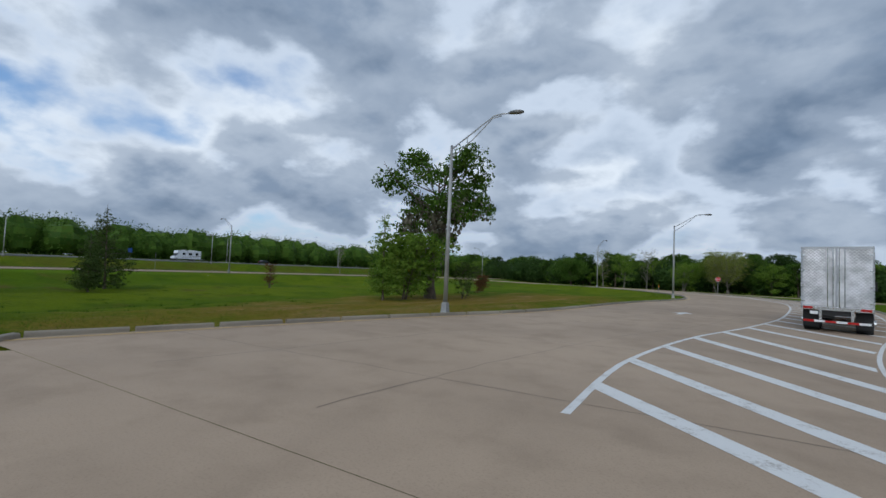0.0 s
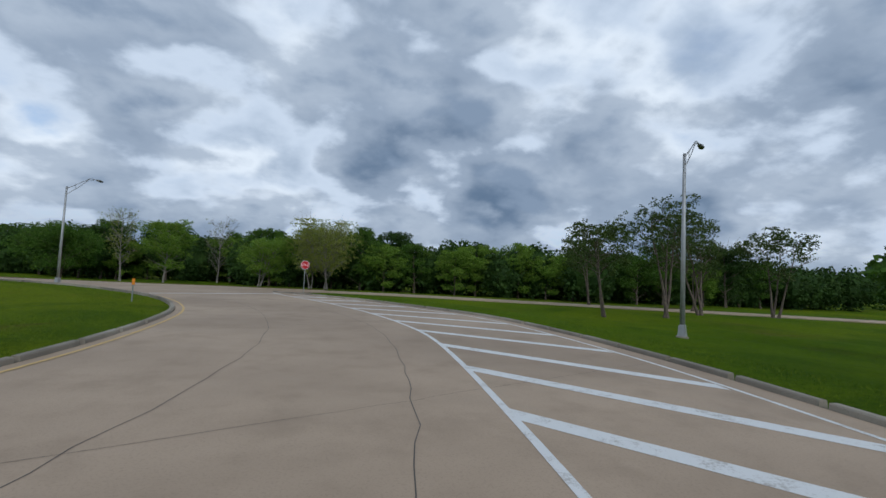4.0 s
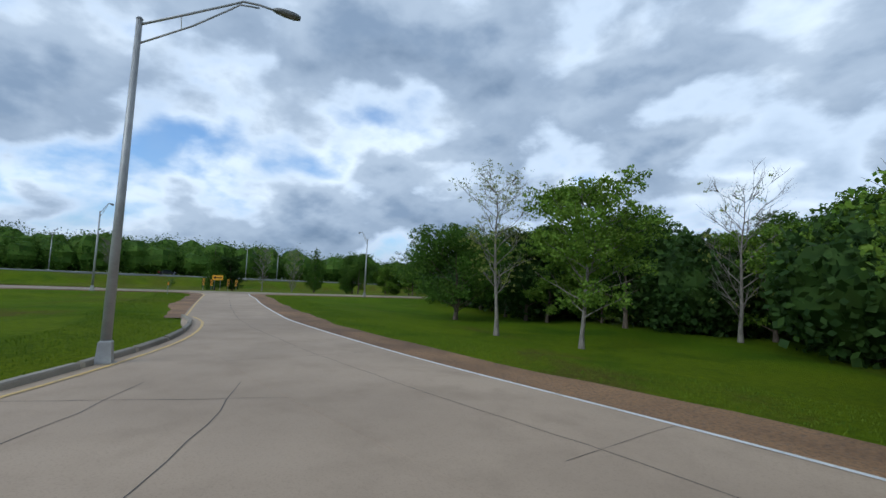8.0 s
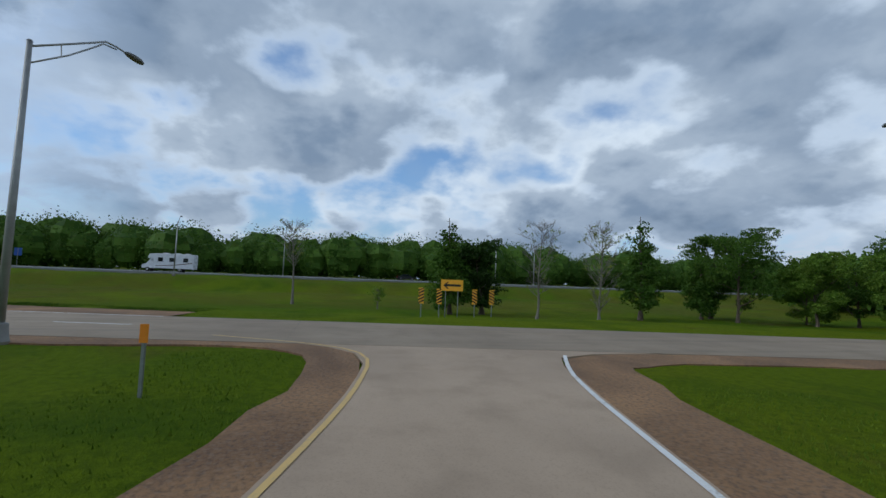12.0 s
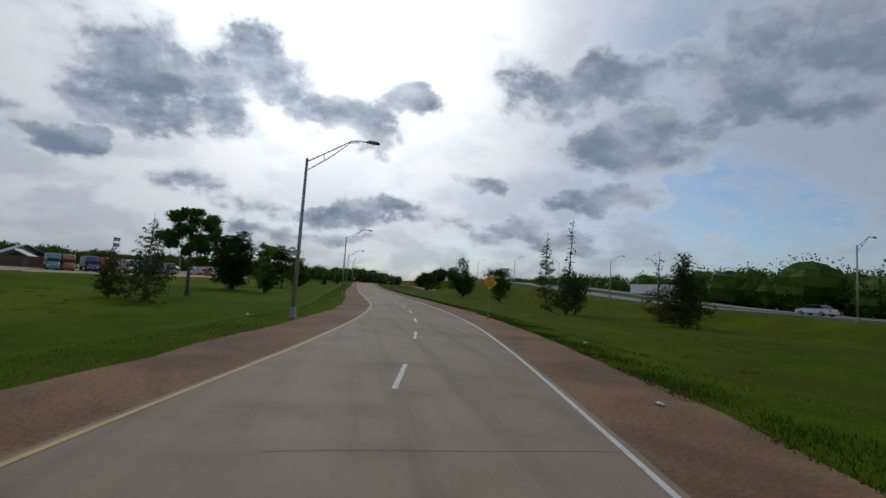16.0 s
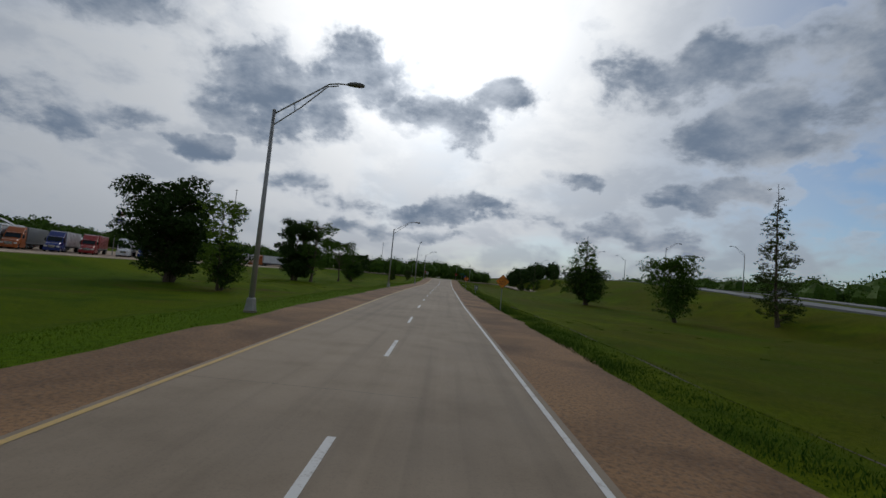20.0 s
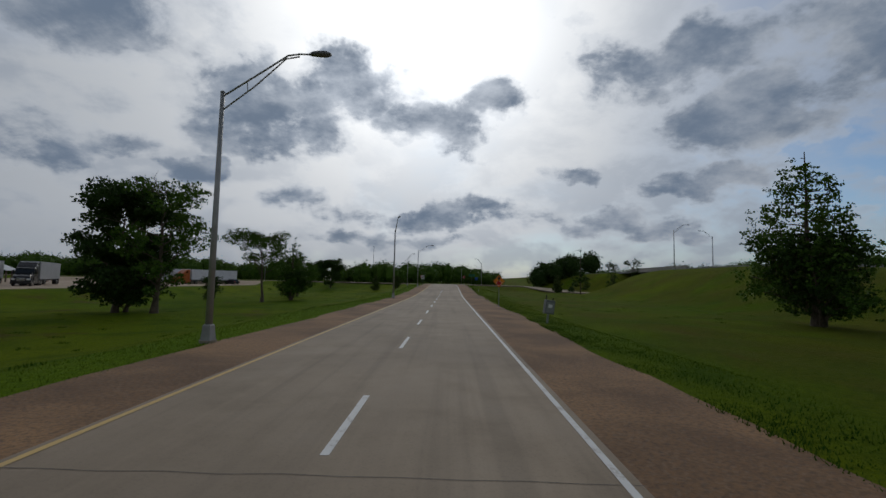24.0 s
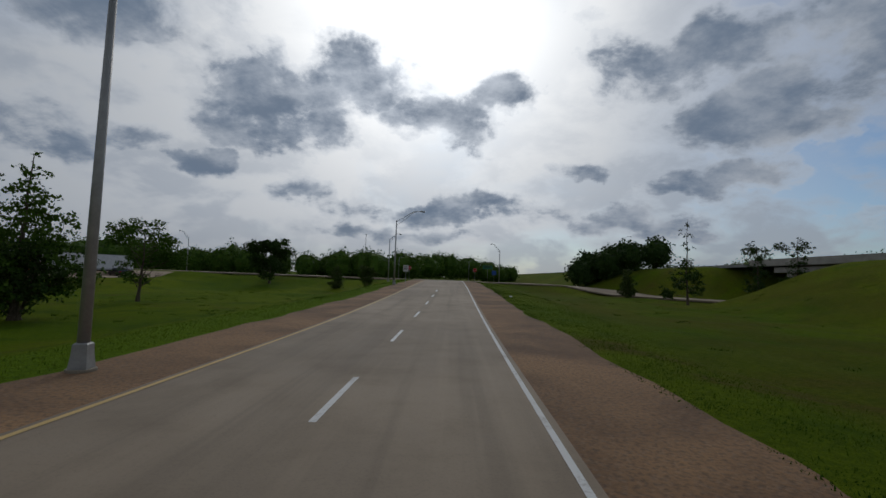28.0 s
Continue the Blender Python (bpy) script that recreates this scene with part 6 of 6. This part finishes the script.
    for k in range(6):
        part("bumper_segment", boxed(-1.2 + 0.4 * k, y1 - 0.05, 0.48, -0.8 + 0.4 * k, y1 + 0.02, 0.58), (LAMP_RED, SIGN_WHITE)[k % 2], s, "striped rear bumper bar")
    part("plate", boxed(-0.95, y1 - 0.06, 0.85, -0.65, y1 - 0.05, 1.0), SIGN_WHITE, s, "blank white plate")
    part("chassis", boxed(-0.55, y1 + 0.1, 0.82, 0.55, y0 - 1.2, z0), DARK_STEEL, s, "black trailer chassis")
    part("tank", disc(bmesh.new(), (-0.75, y0 - 4.4, 0.72), 0, 0.33, 0.9, 20), GREY_PAINT, s, "round fuel tank")


def quilt_mat():
    m, k = material("quilted_bright_steel", 0.3, 0.85)
    v = k.vec("MULTIPLY", k.coord, (1, 0, 1))
    sp = k.add("ShaderNodeSeparateXYZ", {0: v})
    p = k.math("SINE", k.math("MULTIPLY", k.math("ADD", sp.outputs[0], sp.outputs[2]), 42.0))
    q = k.math("SINE", k.math("MULTIPLY", k.math("SUBTRACT", sp.outputs[0], sp.outputs[2]), 42.0))
    grime = k.noise(k.coord, 1.6, 5.0)
    k.set(k.bsdf.inputs["Base Color"], k.mix(k.ramp(grime, [(0.35, (0, 0, 0)), (0.7, (1, 1, 1))]), (0.36, 0.36, 0.36), (0.62, 0.62, 0.63)))
    bump(k, k.math("MAXIMUM", p, q), 0.6, 0.01)
    return m


QUILT = quilt_mat()


def semi(x, y, turn, upper, lower, skin, label, rich=False, ribs=False, group="trucks in the parking lot", z=None, length=16.0):
    s = thing("semi_truck", x, y, 0.0 if z is None else z, turn, label, "truck", group)
    tractor(s, upper, lower, rich)
    trailer(s, skin, ribs, length)
    return s


semi(-91.6, -82.4, 167, WHITE_PAINT, ORANGE_PAINT, ALU, "white and burnt-orange semi truck with ribbed aluminium trailer", True, True, "", 0.012, length=10.4)
LOT_TRUCKS = [(-76, 8.5, TEAL_PAINT, WHITE_PAINT, "teal semi truck with a white trailer in the lot"), (-75, 12.6, ORANGE_PAINT, GREY_PAINT, "brown-orange semi truck with a grey trailer in the lot"),
              (-72.9, 18.7, BLUE_PAINT, WHITE_PAINT, "dark blue semi truck with a white trailer in the lot"), (-71.2, 24.7, RED_PAINT, RED_PAINT, "red semi truck with a red trailer in the lot"),
              (-69.2, 32, WHITE_PAINT, WHITE_PAINT, "white semi truck with a white trailer in the lot"), (-68.4, 37.5, BLUE_PAINT, WHITE_PAINT, "dark blue semi truck with a white trailer in the lot"),
              (-67.5, 46, BLACK_PAINT, ALU, "black semi truck with an aluminium trailer in the lot"), (-68, 58, BLACK_PAINT, ALU, "black semi truck with an aluminium trailer in the lot")]
for x, y, paint, skin, label in LOT_TRUCKS:
    semi(x, y, -148, paint, paint, skin, label)
semi(-74, 106, 160, ORANGE_PAINT, ORANGE_PAINT, WHITE_PAINT, "bright orange semi truck with a white trailer in the lot")
semi(-80, 107, 160, WHITE_PAINT, WHITE_PAINT, WHITE_PAINT, "white semi truck parked beside an orange one")


def car(x, y, turn, paint, label, kind="car", z=0.0):
    s = thing("car" if kind != "pickup" else "pickup_truck", x, y, z, turn, label, "car", "cars in the distance")
    L, W, H = (4.7, 0.9, 1.5) if kind == "car" else (5.6, 0.98, 1.85)
    body = bmesh.new()
    prof = [(0, 0.35), (0.05, 0.75), (1.2, 0.95), (L - 0.2, 1.0), (L, 0.6), (L, 0.35)]
    loft(body, [[(sx * W, -y_, z_) for y_, z_ in prof] for sx in (-1, -0.94, 0.94, 1)])
    part("body", body, paint, s)
    c0, c1 = (1.1, L - 0.7) if kind == "car" else (1.3, 3.4)
    cabin = bmesh.new()
    loft(cabin, [[(sx * W * k, -yy, zz) for yy, zz in ((c0, 0.95), (c0 + 0.75, H), (c1 - 0.5, H), (c1, 1.0))] for sx, k in ((-1, 0.95), (-1, 0.8), (1, 0.8), (1, 0.95))])
    part("cabin", cabin, GLASS, s, "dark glazed cabin")
    part("roof", boxed(-W * 0.78, -c1 + 0.55, H - 0.03, W * 0.78, -c0 - 0.8, H + 0.02, bevel=0.02), paint, s)
    for sx in (-1, 1):
        for yy in (0.85, L - 0.95):
            wheel(s, sx * (W - 0.1), -yy, 0.33, 0.2)
        part("headlight", boxed(sx * W * 0.7 - 0.15, -0.02, 0.6, sx * W * 0.7 + 0.15, 0.06, 0.75), SIGN_WHITE, s)
        part("tail_lamp", boxed(sx * W * 0.8 - 0.12, -L - 0.03, 0.7, sx * W * 0.8 + 0.12, -L + 0.05, 0.9), LAMP_RED, s)


car(-104, -6, -100, BLACK_PAINT, "black sport utility car parked in the lot")
car(-101, 4, -100, GREY_PAINT, "grey car parked in the lot")
car(-98, 58, -120, BLUE_PAINT, "blue pickup truck parked in the lot", "pickup")
car(-78, 131.0, 90, BLUE_PAINT, "dark blue car on the crossroad", z=1.43)
car(-66, 121, 60, BLACK_PAINT, "black car parked in the lot")
car(57, -60, 0, WHITE_PAINT, "white car on the highway", z=float(highway_z(-60)) + 0.23)
car(80, 40, 180, GREY_PAINT, "grey car on the highway", z=float(highway_z(40)) + 0.23)
car(80, -165, 180, BLACK_PAINT, "dark sport utility car on the highway", z=float(highway_z(-165)) + 0.23)


def motorhome(x, y, z, turn):
    s = thing("motorhome", x, y, z, turn, "white motorhome with brown swoosh stripes on the highway", "motorhome")
    part("coach_body", boxed(-1.22, -7.8, 0.6, 1.22, -1.5, 3.2, bevel=0.08), WHITE_PAINT, s)
    part("overcab", prism(bmesh.new(), [(-0.5, 2.35), (-0.75, 3.1), (-1.6, 3.18), (-1.6, 2.2)], -1.2, 1.2), WHITE_PAINT, s, "over-cab bunk")
    part("cab", prism(bmesh.new(), [(0.4, 0.6), (0.4, 1.15), (-0.3, 1.4), (-0.85, 2.25), (-1.6, 2.3), (-1.6, 0.6)], -1.0, 1.0), WHITE_PAINT, s)
    part("windscreen", prism(bmesh.new(), [(-0.28, 1.42), (-0.8, 2.2), (-0.84, 2.2), (-0.34, 1.42)], -0.9, 0.9), GLASS, s)
    for sx in (-1, 1):
        for y0, y1 in ((-2.9, -2.1), (-4.9, -3.9), (-6.9, -6.1)):
            part("window", boxed(*sorted((sx * 1.2, sx * 1.235))[:1], y0, 1.8, sorted((sx * 1.2, sx * 1.235))[1], y1, 2.5, bevel=0.01), GLASS, s, "dark coach window")
        part("stripe", prism(bmesh.new(), [(-1.8, 1.1), (-4.5, 1.25), (-7.6, 1.75), (-7.6, 1.6), (-4.5, 1.12), (-1.8, 1.02)], *sorted((sx * 1.222, sx * 1.23))), BRICK, s, "brown swoosh stripe")
        wheel(s, sx * 0.92, -0.5, 0.38, 0.25)
        wheel(s, sx * 0.92, -5.6, 0.38, 0.25, dual=False)
    for y0 in (-3.0, -5.0, -6.5):
        part("roof_vent", boxed(-0.4, y0 - 0.4, 3.18, 0.4, y0 + 0.4, 3.36, bevel=0.04), SIGN_WHITE, s)


motorhome(57.0, -113.0, float(highway_z(-113)) + 0.23, 0)
semi(81.0, -8.0, 180, WHITE_PAINT, WHITE_PAINT, WHITE_PAINT, "white semi truck driving on the highway", group="vehicles on the highway", z=float(highway_z(-8)) + 0.23)


# ---- buildings and masts beyond the lot ----
def pavilion(x, y, turn, w, l, eave, ridge, label, open_=False):
    s = thing("pavilion" if open_ else "rest_building", x, y, 0.0, turn, label, "building", "rest area buildings")
    if open_:
        for sx in (-1, 1):
            for sy in (-1, 0, 1):
                part("post", boxed(sx * (w / 2 - 0.4) - 0.12, sy * (l / 2 - 0.4) - 0.12, 0, sx * (w / 2 - 0.4) + 0.12, sy * (l / 2 - 0.4) + 0.12, eave), BRICK, s)
    else:
        part("wall", boxed(-w / 2, -l / 2, 0, w / 2, l / 2, eave), BRICK, s, "brown brick wall")
        for sx in (-1, 1):
            for k in range(3):
                yy = -l / 2 + l * (k + 0.5) / 3
                win = part("window", boxed(*sorted((sx * (w / 2 - 0.02), sx * (w / 2 + 0.03)))[:1], yy - 0.6, 1.0, sorted((sx * (w / 2 - 0.02), sx * (w / 2 + 0.03)))[1], yy + 0.6, 2.1), GLASS, s)
        part("door", boxed(-0.5, -l / 2 - 0.03, 0, 0.5, -l / 2 + 0.02, 2.1), GREY_PAINT, s)
    part("roof", prism(bmesh.new(), [(-w / 2 - 0.7, eave - 0.1), (0, ridge), (w / 2 + 0.7, eave - 0.1), (w / 2 + 0.7, eave + 0.05), (0, ridge + 0.18), (-w / 2 - 0.7, eave + 0.05)], -l / 2 - 0.6, l / 2 + 0.6, axis=1), ROOF, s, "pale grey metal gable roof")


pavilion(-99, 34, 40, 10, 14, 3.0, 6.0, "brown rest area building with a pale metal roof")
pavilion(-108, 20, 40, 8, 9, 2.8, 5.0, "small brown rest building with a pale metal roof")
pavilion(-108, 46, 20, 8, 10, 2.8, 5.0, "brown rest building with a pale metal roof")
pavilion(-100, 84, 30, 6, 8, 2.6, 4.2, "open picnic shelter with a pale roof", True)
pavilion(-112, 70, 30, 6, 8, 2.6, 4.2, "open picnic shelter with a pale roof", True)
pavilion(-92, 120, 10, 6, 9, 2.6, 4.2, "open picnic shelter with a pale roof", True)


def mast(x, y, h, r, label, flags=False):
    s = thing("flagpole" if flags else "light_mast", x, y, 0.0, 0, label, "pole")
    part("pole", tube(bmesh.new(), [(0, 0, -0.3), (0, 0, h)], [r, r * 0.5], 10), STEEL, s)
    if flags:
        for z, cols in ((h - 1.2, (LAMP_RED, SIGN_WHITE)), (h - 3.0, (SIGN_BLUE, SIGN_BLUE))):
            f = part("flag", boxed(0.06, -0.015, z - 0.6, 1.9, 0.015, z + 0.6), SIGN_WHITE, s, "hanging cloth flag")
            for k in range(4):
                part("flag_stripe", boxed(0.08, -0.02, z - 0.58 + 0.3 * k, 1.88, 0.02, z - 0.44 + 0.3 * k), cols[0], f)
            part("canton", boxed(0.07, -0.025, z, 0.8, 0.025, z + 0.6), SIGN_BLUE, f)
    else:
        part("head_ring", tube(bmesh.new(), [(-0.5, 0, h - 0.2), (0.5, 0, h - 0.2)], 0.12, 8), STEEL_DARK, s)


mast(-82, 46, 11.5, 0.10, "slim flagpole with two flags in the lot", True)
mast(-85, 111, 29, 0.22, "tall thin high-mast light pole beyond the lot")
mast(-130, 60, 22, 0.2, "tall thin high-mast light pole behind the lot")
mast(-52, 300, 26, 0.25, "tall thin high-mast light pole in the distance")


# ---- highway bridge ----
def bridge(x0, x1, name):
    s = thing(name, 0, 0, 0, 0, "low concrete highway bridge over the crossroad", "bridge", "highway bridges over the crossroad")
    z = float(highway_z(130))
    for sx in (x0, x1):
        part("parapet", boxed(sx - 0.15, 82, z - 0.2, sx + 0.15, 111, z + 0.85, bevel=0.03), BRIDGE, s, "pale concrete parapet")
    for k in range(5):
        gx = x0 + 0.9 + (x1 - x0 - 1.8) * k / 4
        part("girder", boxed(gx - 0.35, 87, z - 1.25, gx + 0.35, 106, z - 0.46), BRIDGE, s, "concrete girder")
    for y in (91.0, 102.5):
        part("pier_cap", boxed(x0 + 0.3, y - 0.5, z - 2.1, x1 - 0.3, y + 0.5, z - 1.44, bevel=0.04), BRIDGE, s)
        for k in range(3):
            px = x0 + 1.8 + (x1 - x0 - 3.6) * k / 2
            part("pier", tube(bmesh.new(), [(px, y, -0.6), (px, y, z - 2.0)], 0.45, 14), BRIDGE, s, "round concrete pier")


bridge(51.0, 62.0, "highway_bridge")
bridge(75.0, 86.0, "highway_bridge")
# ---- grass and weeds ----
def blade_mat(name, a, b):
    m, k = material(name, 0.9)
    geo = k.add("ShaderNodeNewGeometry")
    k.set(k.bsdf.inputs["Base Color"], k.mix(geo.outputs["Random Per Island"], a, b))
    k.set(k.bsdf.inputs["Specular IOR Level"], 0.03)
    return m


BLADES = blade_mat("green_grass_blades", (0.050, 0.105, 0.008), (0.150, 0.200, 0.020))
WEEDS = blade_mat("tall_weed_leaves", (0.030, 0.078, 0.009), (0.085, 0.145, 0.018))


def tufts(name, pts, height, width, mat, label, seed, lumpy=False):
    np.random.seed(seed)
    pts = np.asarray(pts)
    far = road_distance(pts[:, 0], pts[:, 1])
    pts = pts[far > 0.35]
    z = ground_z(pts[:, 0], pts[:, 1])
    c = len(pts)
    a = np.random.uniform(0, 2 * math.pi, c)
    lump = 0.55 + 0.45 * np.sin(pts[:, 0] * 1.3 + 2.1 * np.sin(pts[:, 1] * 0.45)) * np.sin(pts[:, 1] * 0.8 + pts[:, 0] * 0.6)
    h = height * np.random.uniform(0.4, 1.2, c) * (lump * (1 - 0.55 * smooth(-15, 15, pts[:, 1])) if lumpy else 1.0)
    side = np.stack([np.cos(a), np.sin(a), 0 * a], 1) * (width * np.random.uniform(0.6, 1.4, c))[:, None]
    lean = np.stack([np.random.normal(0, 0.35, c) * h, np.random.normal(0, 0.35, c) * h, h], 1)
    p = np.stack([pts[:, 0], pts[:, 1], z - 0.02], 1)
    quads = np.stack([p - side, p + side, p + lean * 0.75 + side * 0.6, p + lean], 1)
    tagged(new(name, quads_mesh(name, quads, mat)), label, "grass", kind="stuff")


def beside(line_, lo, hi, per_m, clump=0.0):
    p = resample(line_, 0.5)
    c = int(len(p) * 0.5 * per_m)
    i = np.random.randint(0, len(p) - 1, c)
    f = np.random.random(c)[:, None]
    w = np.gradient(p, axis=0)
    w /= np.hypot(*w.T)[:, None]
    off = np.random.uniform(lo, hi, c)
    if clump:
        off = lo + (hi - lo) * np.random.beta(1.2, 3.0, c)
    return p[i] * (1 - f) + p[i + 1] * f + off[:, None] * np.stack([w[i, 1], -w[i, 0]], 1)


np.random.seed(77)
tufts("verge_weeds", np.concatenate([beside(SERVICE_R[4:], 2.6, 5.2, 330, 1.0)]), 0.16, 0.014, WEEDS, "strip of taller weeds along the shoulder", 1, True)
tufts("verge_grass_right", np.concatenate([beside(SERVICE_R[4:], 3.0, 7.5, 260)]), 0.075, 0.011, BLADES, "grass beside the service road", 2)
tufts("verge_grass_left", np.concatenate([beside(SERVICE_L[5:], -2.5, -5.5, 190)]), 0.075, 0.011, BLADES, "short grass beside the service road", 3)
tufts("link_grass", np.concatenate([beside(LINK_R[3:12], 1.7, 5.0, 280), beside(LINK_L[8:13], -1.2, -4.5, 280)]), 0.075, 0.011, BLADES, "grass beside the connector road", 4)
tufts("island_grass", np.concatenate([beside(EXIT_L, -0.35, -4.0, 330), beside(EXIT_R, 0.35, 3.5, 260)]), 0.075, 0.011, BLADES, "short grass behind the kerbs", 5)


# an earthy furrow along the mown field
np.random.seed(79)
furrow = [(8.0, -78), (8.7, -60), (8.6, -50), (8.4, -36), (7.9, -24), (7.6, -16)]
p = resample(furrow, 0.8)
half = 0.16 + 0.09 * np.random.random(len(p))
w = np.stack([half, 0 * half], 1)
dirt = [[(*q, ground_at(*q) + 0.015) for q in (a, b)] for a, b in zip(p - w, p + w)]
v = [q for row in dirt for q in row]
f = [(2 * i, 2 * i + 1, 2 * i + 3, 2 * i + 2) for i in range(len(p) - 1)]
tagged(new("furrow", mesh_from("furrow", v, f, EARTH)), "bare brown earth furrow in the grass", "furrow", kind="structure")


def clumps(x0, x1, y0, y1, count, per=24, wide=0.20):
    c = np.stack([np.random.uniform(x0, x1, count), np.random.uniform(y0, y1, count)], 1)
    return np.repeat(c, per, 0) + np.random.normal(0, wide, (count * per, 2))


np.random.seed(80)
tufts("lawn_weeds", np.concatenate([clumps(-36, -9, 62, 112, 130), clumps(-42, -10, -8, 34, 70), clumps(-62, -40, -62, -44, 60), clumps(-56, -22, -100, -60, 50), clumps(8, 40, 20, 110, 90),
                                    clumps(6, 42, -120, -20, 120)]), 0.13, 0.022, WEEDS, "scattered dark weed clumps in the lawns", 7)


def litter(x, y, wide, label):
    """A crumpled sheet of paper."""
    rng = random.Random(int(x * 10))
    k = 5
    v = [((i / (k - 1) - 0.5) * wide, (j / (k - 1) - 0.5) * wide * 0.7, 0.03 + rng.uniform(0, 0.07) * (1 if 0 < i < k - 1 else 0.4)) for i in range(k) for j in range(k)]
    f = [(i * k + j, i * k + j + 1, (i + 1) * k + j + 1, (i + 1) * k + j) for i in range(k - 1) for j in range(k - 1)]
    ob = new("litter", mesh_from("litter", v, f, SIGN_WHITE))
    ob.matrix_basis = pose(x, y, ground_at(x, y), 0, 0, rng.uniform(0, 360))
    solid = ob.modifiers.new("thickness", "SOLIDIFY")
    solid.thickness = 0.006
    tagged(ob, label, "litter", "litter beside the service road")


litter(0.6, -104.2, 0.2, "crumpled white paper on the gravel shoulder")
litter(4.9, -93.4, 0.2, "crumpled white wrapper in the verge weeds")
litter(6.6, 78.0, 0.4, "crumpled white bag in the verge grass")
litter(-12.5, -82.0, 0.25, "crumpled white paper on the lawn")
